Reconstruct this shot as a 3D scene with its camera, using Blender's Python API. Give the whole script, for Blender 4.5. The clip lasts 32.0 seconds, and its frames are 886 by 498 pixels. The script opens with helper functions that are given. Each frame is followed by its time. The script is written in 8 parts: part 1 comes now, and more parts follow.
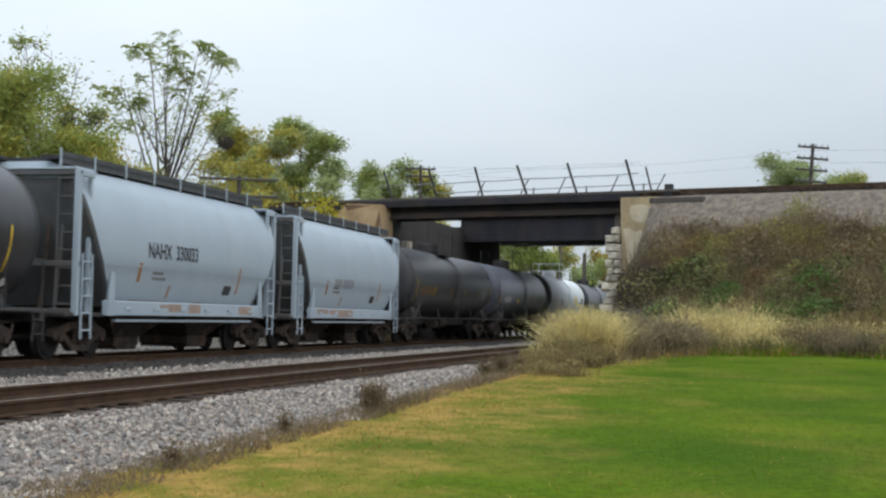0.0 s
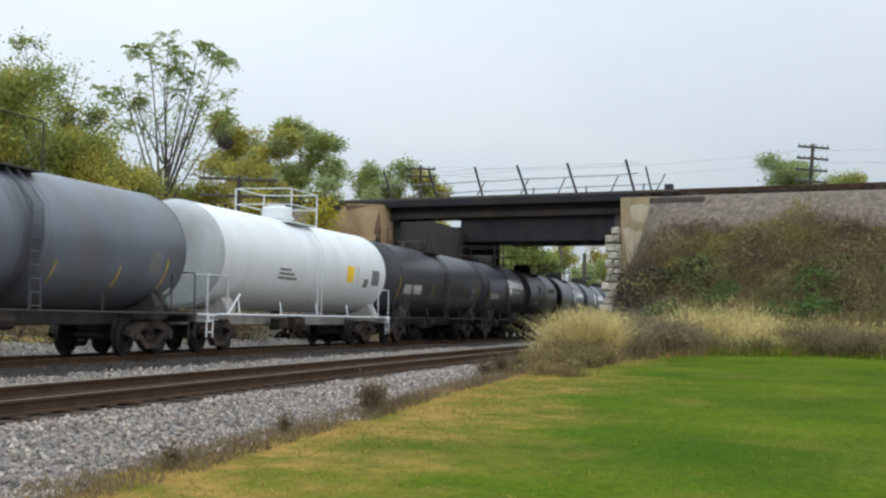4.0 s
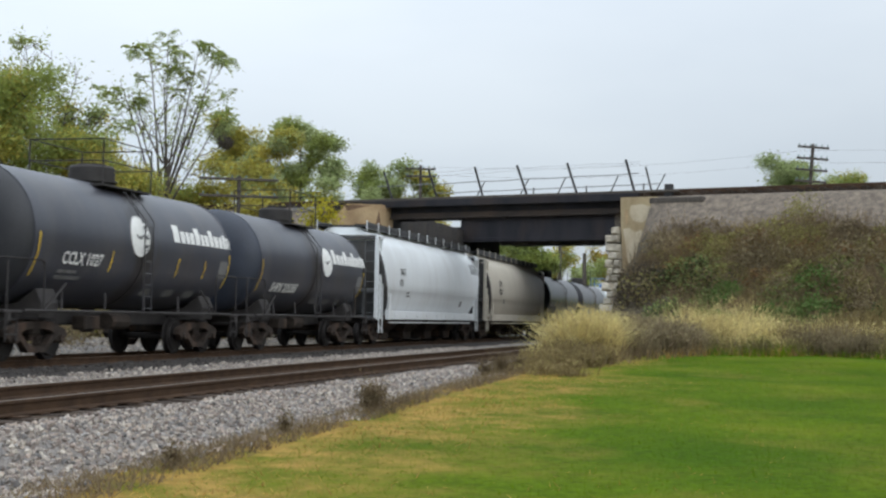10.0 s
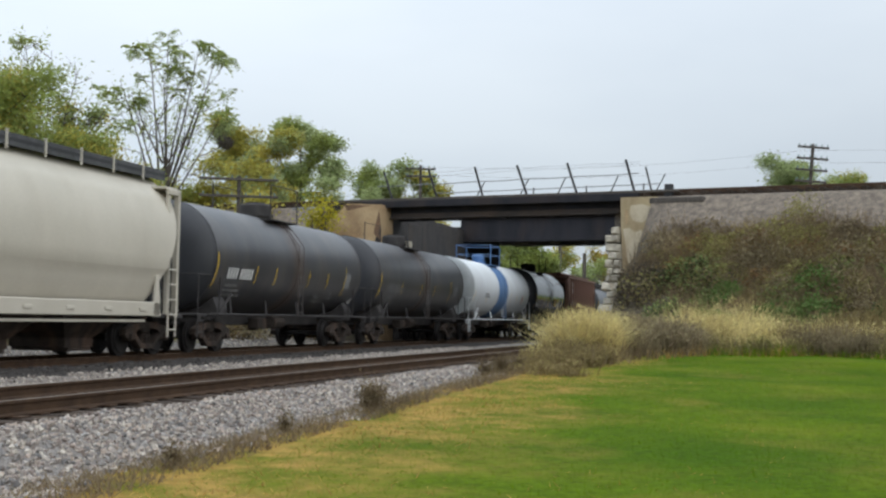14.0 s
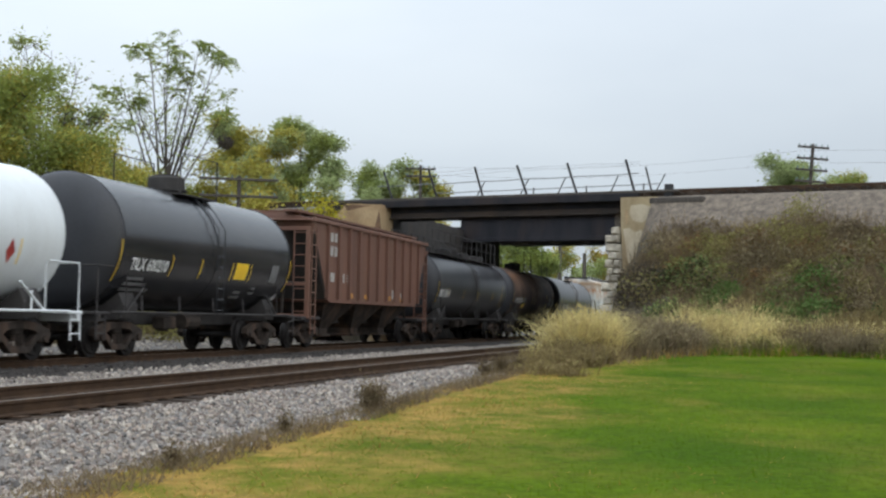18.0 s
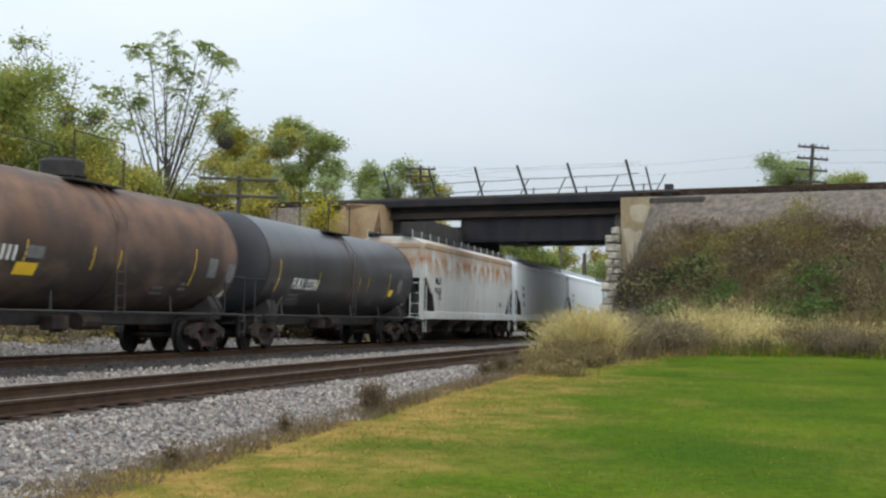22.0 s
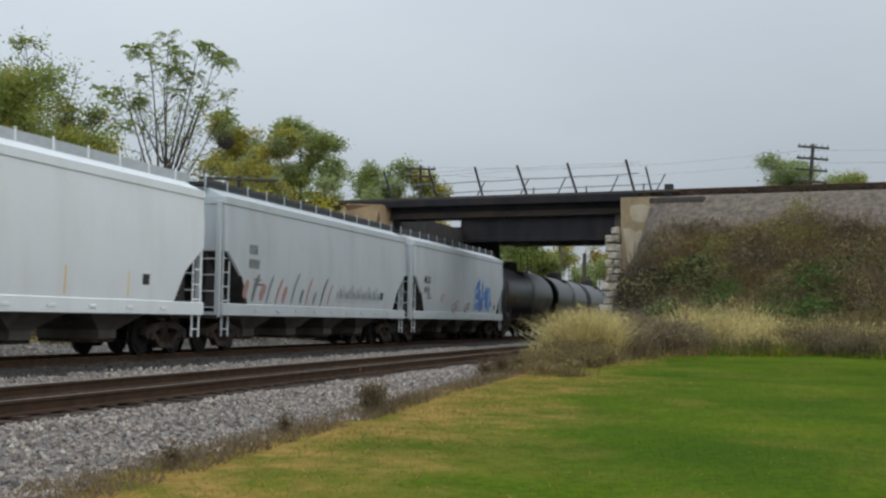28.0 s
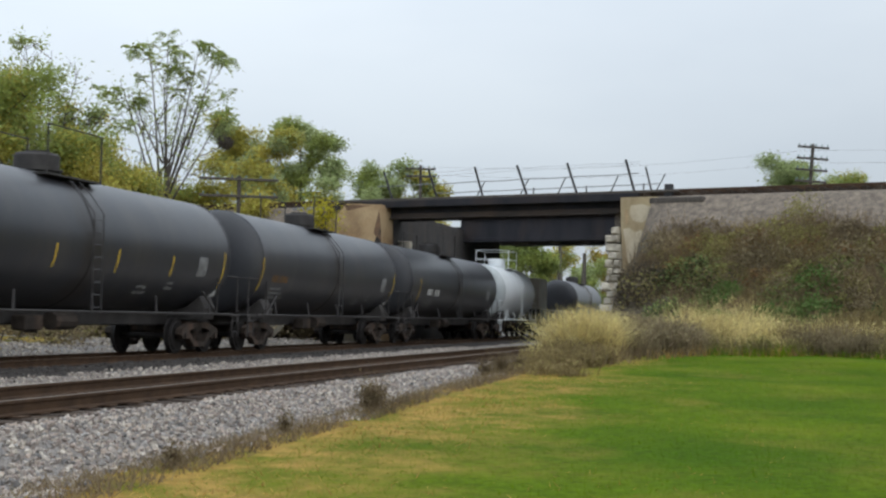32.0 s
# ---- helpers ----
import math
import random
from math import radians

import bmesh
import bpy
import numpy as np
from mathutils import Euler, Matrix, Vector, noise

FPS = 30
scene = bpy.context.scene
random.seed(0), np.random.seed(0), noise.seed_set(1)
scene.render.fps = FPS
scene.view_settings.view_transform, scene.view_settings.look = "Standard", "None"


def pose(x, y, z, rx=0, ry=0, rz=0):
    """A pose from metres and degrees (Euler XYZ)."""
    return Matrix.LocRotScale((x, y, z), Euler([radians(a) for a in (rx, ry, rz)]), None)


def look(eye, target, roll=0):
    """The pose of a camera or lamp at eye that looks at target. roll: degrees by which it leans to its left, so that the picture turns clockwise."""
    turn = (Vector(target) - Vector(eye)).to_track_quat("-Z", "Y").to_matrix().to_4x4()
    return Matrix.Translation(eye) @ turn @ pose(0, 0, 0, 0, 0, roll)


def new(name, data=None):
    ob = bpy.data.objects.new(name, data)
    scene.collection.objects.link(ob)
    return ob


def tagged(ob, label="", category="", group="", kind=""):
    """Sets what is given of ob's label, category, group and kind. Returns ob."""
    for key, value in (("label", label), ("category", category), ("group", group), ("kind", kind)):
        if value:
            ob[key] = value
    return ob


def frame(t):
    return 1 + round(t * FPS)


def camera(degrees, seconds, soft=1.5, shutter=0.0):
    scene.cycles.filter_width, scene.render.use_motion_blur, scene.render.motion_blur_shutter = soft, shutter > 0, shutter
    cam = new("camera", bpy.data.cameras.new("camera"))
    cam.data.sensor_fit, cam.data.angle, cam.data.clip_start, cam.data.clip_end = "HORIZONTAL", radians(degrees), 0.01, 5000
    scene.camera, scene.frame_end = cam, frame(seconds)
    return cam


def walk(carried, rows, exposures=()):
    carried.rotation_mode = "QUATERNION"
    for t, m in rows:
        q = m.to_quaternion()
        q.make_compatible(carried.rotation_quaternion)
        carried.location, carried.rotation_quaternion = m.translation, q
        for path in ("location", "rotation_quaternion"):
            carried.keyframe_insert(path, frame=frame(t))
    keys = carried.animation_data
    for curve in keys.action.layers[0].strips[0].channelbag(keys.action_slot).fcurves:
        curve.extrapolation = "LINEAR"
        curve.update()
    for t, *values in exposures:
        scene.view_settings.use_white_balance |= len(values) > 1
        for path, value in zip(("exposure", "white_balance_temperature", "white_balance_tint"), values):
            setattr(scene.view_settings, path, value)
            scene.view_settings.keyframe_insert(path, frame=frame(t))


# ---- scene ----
from functools import lru_cache

# The camera stands on a lawn beside a double-track line; z = 0 is the top of the rails.
EYE = (0.0, 0.0, 1.0026)
cam = camera(36.84, 32.0, soft=2.4, shutter=0.2)
AIM = pose(*EYE, 90 + 2.9686, 0, 0) @ pose(0, 0, 0, 0, 0, 1.204)
walk(cam, [(0, AIM), (32, AIM)], [(0, 0.0), (22.5, 0.0), (24, 0.0), (25, -0.26), (28, -0.45), (30, -0.45), (31, -0.3), (32, -0.06)])

# World: an overcast sky, with a broad weak sun
SUN_ELEV, SUN_TURN = 40, 131
world = bpy.data.worlds.new("overcast")
scene.world = world
world.use_nodes = True
wn, wl = world.node_tree.nodes, world.node_tree.links
wn.clear()
w_out, w_bg = wn.new("ShaderNodeOutputWorld"), wn.new("ShaderNodeBackground")
w_sky = wn.new("ShaderNodeTexSky")
w_sky.sky_type, w_sky.sun_disc = "NISHITA", False
w_sky.sun_elevation, w_sky.sun_rotation = radians(SUN_ELEV), radians(SUN_TURN)
w_co, w_map, w_noise, w_ramp = (wn.new("ShaderNodeTexCoord"), wn.new("ShaderNodeMapping"), wn.new("ShaderNodeTexNoise"), wn.new("ShaderNodeValToRGB"))
w_map.inputs["Scale"].default_value = (1.0, 1.0, 3.0)
w_noise.inputs["Scale"].default_value, w_noise.inputs["Detail"].default_value = 1.6, 5.0
w_ramp.color_ramp.elements[0].position, w_ramp.color_ramp.elements[0].color = 0.3, (0.60, 0.682, 0.78, 1)
w_ramp.color_ramp.elements[1].position, w_ramp.color_ramp.elements[1].color = 0.7, (0.77, 0.845, 0.915, 1)
w_dim, w_mix = wn.new("ShaderNodeVectorMath"), wn.new("ShaderNodeMixRGB")
w_dim.operation = "SCALE"
w_dim.inputs["Scale"].default_value = 0.10
w_mix.inputs[0].default_value = 0.88
wl.new(w_co.outputs["Generated"], w_map.inputs[0])
wl.new(w_map.outputs[0], w_noise.inputs["Vector"])
wl.new(w_noise.outputs["Fac"], w_ramp.inputs[0])
wl.new(w_sky.outputs[0], w_dim.inputs[0])
wl.new(w_dim.outputs[0], w_mix.inputs[1])
# an overcast sky grows brighter from the horizon to the zenith
w_sep, w_up, w_grow, w_cloud = wn.new("ShaderNodeSeparateXYZ"), wn.new("ShaderNodeMath"), wn.new("ShaderNodeMath"), wn.new("ShaderNodeVectorMath")
w_up.operation, w_grow.operation, w_cloud.operation = "MAXIMUM", "MULTIPLY_ADD", "SCALE"
w_up.inputs[1].default_value = 0.0
w_grow.inputs[1].default_value, w_grow.inputs[2].default_value = 2.05, 0.74
wl.new(w_co.outputs["Generated"], w_sep.inputs[0])
wl.new(w_sep.outputs["Z"], w_up.inputs[0])
wl.new(w_up.outputs[0], w_grow.inputs[0])
# and a little brighter to the left, where the cloud is thinner
w_side, w_both = wn.new("ShaderNodeMath"), wn.new("ShaderNodeMath")
w_side.operation, w_both.operation = "MULTIPLY_ADD", "MULTIPLY"
w_side.inputs[1].default_value, w_side.inputs[2].default_value = -0.30, 1.0
wl.new(w_sep.outputs["X"], w_side.inputs[0])
wl.new(w_side.outputs[0], w_both.inputs[0])
wl.new(w_grow.outputs[0], w_both.inputs[1])
wl.new(w_ramp.outputs[0], w_cloud.inputs[0])
wl.new(w_both.outputs[0], w_cloud.inputs["Scale"])
wl.new(w_cloud.outputs[0], w_mix.inputs[2])
wl.new(w_mix.outputs[0], w_bg.inputs["Color"])
w_bg.inputs["Strength"].default_value = 1.0
wl.new(w_bg.outputs[0], w_out.inputs[0])

sun = new("sun", bpy.data.lights.new("sun", "SUN"))
sun.data.energy, sun.data.angle, sun.data.color = 0.95, radians(90), (1.0, 0.97, 0.92)
sun.matrix_world = look((math.sin(radians(SUN_TURN)) * math.cos(radians(SUN_ELEV)) * 60, math.cos(radians(SUN_TURN)) * math.cos(radians(SUN_ELEV)) * 60, math.sin(radians(SUN_ELEV)) * 60), (0, 0, 0))

# The line of the far track: a point, its heading, and what runs on it
TURN = 75.805
TX, TY = math.cos(radians(TURN)), math.sin(radians(TURN))
P0 = (-8.921, 30.0)
NEAR = 7.085          # from the far track's centre to the near track's
SPEED = 13.3683
FAR_Z = -0.06         # the far track lies a little lower than the near one
TRACK = pose(P0[0], P0[1], 0, 0, 0, TURN)   # local x along the line, local y to its far side


def on_line(s, p, z=0.0):
    """World place s along the far track, p to its near side."""
    return Vector((P0[0] + s * TX + p * TY, P0[1] + s * TY - p * TX, z))


def line_of(x, y):
    dx, dy = x - P0[0], y - P0[1]
    return dx * TX + dy * TY, dx * TY - dy * TX


# ---- materials ----
def mat(name, c1, c2=None, rough=0.7, metal=0.0, scale=3.0, fine=60.0, grain=0.25, bump=0.15, stretch=(1, 1, 1), island=0.0, each=0.0,
        stain=None, stain_amount=0.5, stain_scale=1.2, stain_stretch=(1, 1, 0.25), translucent=0.0, detail=6.0):
    m = bpy.data.materials.new(name)
    m.use_nodes = True
    n, l = m.node_tree.nodes, m.node_tree.links
    b = n["Principled BSDF"]
    b.inputs["Roughness"].default_value, b.inputs["Metallic"].default_value = rough, metal
    c2 = c2 or tuple(x * 0.75 for x in c1)
    co, mp = n.new("ShaderNodeTexCoord"), n.new("ShaderNodeMapping")
    mp.inputs["Scale"].default_value = stretch
    l.new(co.outputs["Object"], mp.inputs[0])
    n1, n2 = n.new("ShaderNodeTexNoise"), n.new("ShaderNodeTexNoise")
    n1.inputs["Scale"].default_value, n1.inputs["Detail"].default_value = scale, detail
    n2.inputs["Scale"].default_value, n2.inputs["Detail"].default_value = fine, 3.0
    l.new(mp.outputs[0], n1.inputs["Vector"])
    l.new(co.outputs["Object"], n2.inputs["Vector"])
    r = n.new("ShaderNodeValToRGB")
    r.color_ramp.elements[0].position, r.color_ramp.elements[1].position = 0.32, 0.68
    r.color_ramp.elements[0].color, r.color_ramp.elements[1].color = (*c2, 1), (*c1, 1)
    l.new(n1.outputs["Fac"], r.inputs[0])
    col = r.outputs[0]
    if stain:
        n3, mp3, r3, mx = n.new("ShaderNodeTexNoise"), n.new("ShaderNodeMapping"), n.new("ShaderNodeValToRGB"), n.new("ShaderNodeMixRGB")
        mp3.inputs["Scale"].default_value, mp3.inputs["Location"].default_value = stain_stretch, (3.7, 1.3, 8.1)
        n3.inputs["Scale"].default_value, n3.inputs["Detail"].default_value = stain_scale, 8.0
        l.new(co.outputs["Object"], mp3.inputs[0])
        l.new(mp3.outputs[0], n3.inputs["Vector"])
        r3.color_ramp.elements[0].position, r3.color_ramp.elements[1].position = 0.48, 0.72
        r3.color_ramp.elements[0].color, r3.color_ramp.elements[1].color = (0, 0, 0, 1), (stain_amount,) * 3 + (1,)
        l.new(n3.outputs["Fac"], r3.inputs[0])
        l.new(r3.outputs[0], mx.inputs[0])
        l.new(col, mx.inputs[1])
        mx.inputs[2].default_value = (*stain, 1)
        col = mx.outputs[0]
    hsv = n.new("ShaderNodeHueSaturation")
    l.new(col, hsv.inputs["Color"])
    mr = n.new("ShaderNodeMapRange")
    mr.inputs["To Min"].default_value, mr.inputs["To Max"].default_value = 1 - grain, 1 + grain
    mr.inputs["From Min"].default_value, mr.inputs["From Max"].default_value = 0.25, 0.75
    l.new(n2.outputs["Fac"], mr.inputs["Value"])
    val = mr.outputs[0]
    for amount, node, socket in ((island, "ShaderNodeNewGeometry", "Random Per Island"), (each, "ShaderNodeObjectInfo", "Random")):
        if amount:
            g, q, mu = n.new(node), n.new("ShaderNodeMapRange"), n.new("ShaderNodeMath")
            q.inputs["To Min"].default_value, q.inputs["To Max"].default_value = 1 - amount, 1 + amount
            l.new(g.outputs[socket], q.inputs["Value"])
            mu.operation = "MULTIPLY"
            l.new(val, mu.inputs[0])
            l.new(q.outputs[0], mu.inputs[1])
            val = mu.outputs[0]
            if island:
                h = n.new("ShaderNodeMapRange")
                h.inputs["To Min"].default_value, h.inputs["To Max"].default_value = 0.485, 0.515
                l.new(g.outputs[socket], h.inputs["Value"])
                l.new(h.outputs[0], hsv.inputs["Hue"])
    l.new(val, hsv.inputs["Value"])
    l.new(hsv.outputs[0], b.inputs["Base Color"])
    if bump:
        bp = n.new("ShaderNodeBump")
        bp.inputs["Strength"].default_value, bp.inputs["Distance"].default_value = bump, 0.02
        l.new(n2.outputs["Fac"], bp.inputs["Height"])
        l.new(bp.outputs[0], b.inputs["Normal"])
    if translucent:
        b.inputs["Specular IOR Level"].default_value = 0.08
        t, ms = n.new("ShaderNodeBsdfTranslucent"), n.new("ShaderNodeMixShader")
        l.new(hsv.outputs[0], t.inputs["Color"])
        ms.inputs[0].default_value = translucent
        l.new(b.outputs[0], ms.inputs[1])
        l.new(t.outputs[0], ms.inputs[2])
        l.new(ms.outputs[0], n["Material Output"].inputs["Surface"])
    return m


M_BLACK = mat("black_tank_paint", (0.034, 0.035, 0.040), (0.024, 0.025, 0.030), 0.36, scale=0.9, fine=30, grain=0.2, bump=0.05, stretch=(1, 1, 0.4), stain=(0.072, 0.064, 0.058), stain_amount=0.45)
M_DUSTBLACK = mat("dusty_black_tank_paint", (0.0543, 0.0575, 0.0724), (0.0389, 0.0413, 0.0540), 0.36, scale=0.9, fine=30, grain=0.2, bump=0.05, stretch=(1, 1, 0.4), stain=(0.10, 0.088, 0.08), stain_amount=0.45)
M_GLOSSBLACK = mat("glossy_black_tank_paint", (0.022, 0.023, 0.027), (0.016, 0.017, 0.020), 0.22, scale=0.9, fine=30, grain=0.15, bump=0.02, stretch=(1, 1, 0.4), stain=(0.05, 0.046, 0.042), stain_amount=0.4)
M_DARKGREY = mat("faded_black_paint", (0.049, 0.050, 0.054), (0.031, 0.031, 0.035), 0.42, scale=0.9, fine=30, grain=0.2, bump=0.05, stretch=(1, 1, 0.4), stain=(0.11, 0.095, 0.08), stain_amount=0.5)
M_GREYTANK = mat("weathered_grey_paint", (0.136, 0.155, 0.189), (0.096, 0.110, 0.134), 0.42, scale=0.8, fine=30, grain=0.15, bump=0.05, stretch=(1, 1, 0.4), stain=(0.12, 0.085, 0.055), stain_amount=0.5)
M_RUSTTANK = mat("rusted_tank_paint", (0.055, 0.038, 0.031), (0.03, 0.024, 0.021), 0.75, scale=0.8, fine=35, grain=0.25, bump=0.12, stretch=(0.8, 1, 0.5), stain=(0.22, 0.15, 0.11), stain_amount=0.7, stain_stretch=(0.5, 1, 0.8))
M_WHITE = mat("white_car_paint", (0.72, 0.75, 0.765), (0.67, 0.695, 0.71), 0.45, scale=0.7, fine=25, grain=0.04, bump=0.015, stretch=(1, 1, 0.8), stain=(0.45, 0.43, 0.40), stain_amount=0.25)
M_DIRTYWHITE = mat("grimy_white_paint", (0.42, 0.40, 0.37), (0.25, 0.24, 0.225), 0.6, scale=1.0, fine=25, grain=0.12, bump=0.04, stretch=(1, 1, 0.35), stain=(0.16, 0.14, 0.12), stain_amount=0.6)
M_PALEGREY = mat("pale_grey_hopper_paint", (0.36, 0.42, 0.475), (0.325, 0.385, 0.44), 0.5, scale=0.7, fine=25, grain=0.06, bump=0.02, stretch=(1, 1, 0.8), stain=(0.28, 0.27, 0.255), stain_amount=0.18)
# End sheets and frames: grime plus the overhang's shade, mixed into one dark colour.
M_SHADEDEND = mat("grimy_shaded_end_paint", (0.10, 0.105, 0.112), (0.06, 0.062, 0.064), 0.8, scale=1.2, fine=25, grain=0.2, bump=0.05, stain=(0.13, 0.10, 0.08), stain_amount=0.5)
M_BEIGE = mat("beige_hopper_paint", (0.53, 0.485, 0.405), (0.48, 0.44, 0.365), 0.55, scale=0.8, fine=25, grain=0.06, bump=0.02, stretch=(1, 1, 0.8), stain=(0.34, 0.29, 0.22), stain_amount=0.2)
M_FADEDRUST = mat("faded_rust_on_paint", (0.36, 0.27, 0.21), (0.25, 0.19, 0.155), 0.8, scale=3, fine=30, grain=0.25, bump=0.03)
M_PELLET = mat("off_white_hopper_paint", (0.52, 0.56, 0.575), (0.48, 0.52, 0.54), 0.5, scale=0.6, fine=25, grain=0.04, bump=0.015, stretch=(1, 1, 0.7), stain=(0.38, 0.365, 0.33), stain_amount=0.35)
M_PELLETOLD = mat("old_cream_hopper_paint", (0.648, 0.672, 0.636), (0.552, 0.570, 0.534), 0.6, scale=0.6, fine=25, grain=0.06, bump=0.02, stretch=(1, 1, 0.8), stain=(0.46, 0.40, 0.30), stain_amount=0.3)
M_BROWN = mat("oxide_brown_paint", (0.171, 0.078, 0.050), (0.112, 0.053, 0.037), 0.7, scale=1.0, fine=30, grain=0.2, bump=0.08, stretch=(1.2, 1, 0.3), stain=(0.15, 0.09, 0.06), stain_amount=0.5)
M_BLUE = mat("blue_band_paint", (0.10, 0.22, 0.43), (0.07, 0.15, 0.31), 0.5, scale=1.5, fine=25, grain=0.12, bump=0.04, stain=(0.35, 0.42, 0.5), stain_amount=0.5)
M_RUSTSTAIN = mat("orange_rust_stain", (0.36, 0.17, 0.065), (0.24, 0.105, 0.04), 0.85, scale=2.5, fine=30, grain=0.25, bump=0.05)
M_BOGIE = mat("greasy_cast_steel", (0.061, 0.049, 0.042), (0.030, 0.026, 0.023), 0.9, scale=4, fine=40, grain=0.25, bump=0.15, stain=(0.17, 0.10, 0.068), stain_amount=0.5, stain_scale=2.0)
M_WHEEL = mat("wheel_steel", (0.036, 0.033, 0.032), (0.022, 0.020, 0.020), 0.5, 0.3, scale=4, fine=40, grain=0.2, bump=0.05)
M_UNDER = mat("dusty_black_underframe_paint", (0.066, 0.061, 0.059), (0.042, 0.039, 0.039), 0.7, scale=2, fine=30, grain=0.2, bump=0.08)
M_YELLOW = mat("yellow_reflective_tape", (0.95, 0.64, 0.04), (0.9, 0.56, 0.03), 0.5, scale=4, fine=40, grain=0.1, bump=0.02)
M_TAPEWHITE = mat("white_lettering_paint", (0.82, 0.82, 0.80), (0.7, 0.7, 0.68), 0.6, scale=6, fine=40, grain=0.12, bump=0.0)
M_LETTERGREY = mat("faded_grey_lettering", (0.20, 0.20, 0.20), (0.12, 0.12, 0.12), 0.7, scale=6, fine=40, grain=0.2, bump=0.0)
M_LETTERDARK = mat("black_lettering_paint", (0.04, 0.042, 0.045), (0.03, 0.03, 0.03), 0.6, scale=6, fine=40, grain=0.15, bump=0.0)
M_LETTERORANGE = mat("faded_orange_lettering", (0.24, 0.12, 0.03), (0.16, 0.08, 0.02), 0.7, scale=6, fine=40, grain=0.2, bump=0.0)
M_GRAF_BLUE = mat("blue_spray_paint", (0.10, 0.22, 0.50), (0.07, 0.16, 0.40), 0.6, scale=3, fine=40, grain=0.12, bump=0.0)
M_GRAF_MID = mat("light_blue_spray_paint", (0.20, 0.36, 0.58), (0.15, 0.27, 0.48), 0.6, scale=3, fine=40, grain=0.12, bump=0.0)
M_GRAF_RED = mat("red_spray_paint", (0.42, 0.22, 0.19), (0.34, 0.2, 0.18), 0.6, scale=3, fine=40, grain=0.12, bump=0.0)
M_GRAF_GREY = mat("grey_spray_paint", (0.18, 0.18, 0.20), (0.26, 0.26, 0.28), 0.6, scale=3, fine=40, grain=0.12, bump=0.0)
M_GRAF_PALE = mat("pale_blue_grey_spray_paint", (0.38, 0.41, 0.45), (0.3, 0.33, 0.37), 0.6, scale=3, fine=40, grain=0.12, bump=0.0)
M_PLACARD = mat("white_placard", (0.7, 0.7, 0.7), (0.62, 0.62, 0.62), 0.5, grain=0.05, bump=0.0)
M_RED = mat("red_placard", (0.45, 0.05, 0.04), None, 0.5, grain=0.05, bump=0.0)
M_RAIL = mat("rusty_rail_steel", (0.085, 0.052, 0.032), (0.052, 0.033, 0.022), 0.75, 0.2, scale=3, fine=60, grain=0.25, bump=0.1)
M_RAILTOP = mat("worn_rail_head", (0.15, 0.115, 0.085), (0.11, 0.08, 0.06), 0.5, 0.4, scale=3, fine=60, grain=0.15, bump=0.02)
M_TIE = mat("creosoted_timber", (0.075, 0.055, 0.042), (0.035, 0.028, 0.024), 0.9, scale=5, fine=45, grain=0.3, bump=0.4, stretch=(6, 1, 6), each=0.35)
M_BALLAST = mat("limestone_ballast", (0.234, 0.210, 0.188), (0.135, 0.120, 0.107), 0.9, scale=14, fine=40, grain=0.4, bump=0.7)
M_STONES = mat("limestone_chips", (0.352, 0.305, 0.263), (0.236, 0.205, 0.177), 0.9, scale=9, fine=70, grain=0.12, bump=0.2, island=0.5)
M_STONESPINK = mat("pinkish_limestone_chips", (0.337, 0.270, 0.228), (0.224, 0.180, 0.150), 0.9, scale=9, fine=70, grain=0.12, bump=0.2, island=0.5)
M_STONESBLUE = mat("blue_grey_chips", (0.247, 0.228, 0.212), (0.158, 0.147, 0.140), 0.9, scale=9, fine=70, grain=0.12, bump=0.2, island=0.5)
M_STONESDARK = mat("dark_shaded_chips", (0.062, 0.054, 0.049), (0.036, 0.032, 0.030), 0.9, scale=3, fine=70, grain=0.2, bump=0.2, island=0.4)
M_FARGRAVEL = mat("dusty_brown_gravel", (0.17, 0.155, 0.14), (0.095, 0.085, 0.075), 0.95, scale=3, fine=30, grain=0.4, bump=0.5)
M_DIRTBED = mat("rust_stained_ballast", (0.11, 0.08, 0.056), (0.055, 0.042, 0.032), 0.95, scale=9, fine=45, grain=0.35, bump=0.6)
M_DARKBED = mat("dark_shaded_ballast", (0.055, 0.047, 0.042), (0.030, 0.027, 0.025), 0.9, scale=9, fine=45, grain=0.35, bump=0.6)
M_SOFFIT = mat("dusty_grey_soffit_steel", (0.20, 0.205, 0.22), (0.13, 0.13, 0.14), 0.9, scale=1.5, fine=30, grain=0.25, bump=0.2, stain=(0.16, 0.11, 0.08), stain_amount=0.4)
# Near-black for the bridge wall and hopper hollow; shade is in the colour.
M_DEEPSHADE = mat("shade_blackened_surface", (0.034, 0.029, 0.026), (0.018, 0.016, 0.015), 0.95, scale=1.2, fine=14, grain=0.3, bump=0.5, stain=(0.08, 0.055, 0.036), stain_amount=0.35)
M_SHADEWALL = mat("shade_darkened_masonry", (0.12, 0.102, 0.085), (0.06, 0.052, 0.045), 0.95, scale=1.2, fine=14, grain=0.3, bump=0.5, stain=(0.2, 0.15, 0.1), stain_amount=0.4)
M_CONCRETE = mat("stained_tan_concrete", (0.46, 0.365, 0.22), (0.32, 0.245, 0.14), 0.9, scale=1.2, fine=30, grain=0.2, bump=0.35, stretch=(1, 1, 0.6), stain=(0.20, 0.13, 0.075), stain_amount=0.6)
M_PALECONCRETE = mat("spalled_pale_concrete", (0.60, 0.525, 0.39), (0.47, 0.39, 0.27), 0.9, scale=1.6, fine=25, grain=0.15, bump=0.3, stain=(0.30, 0.21, 0.12), stain_amount=0.5)
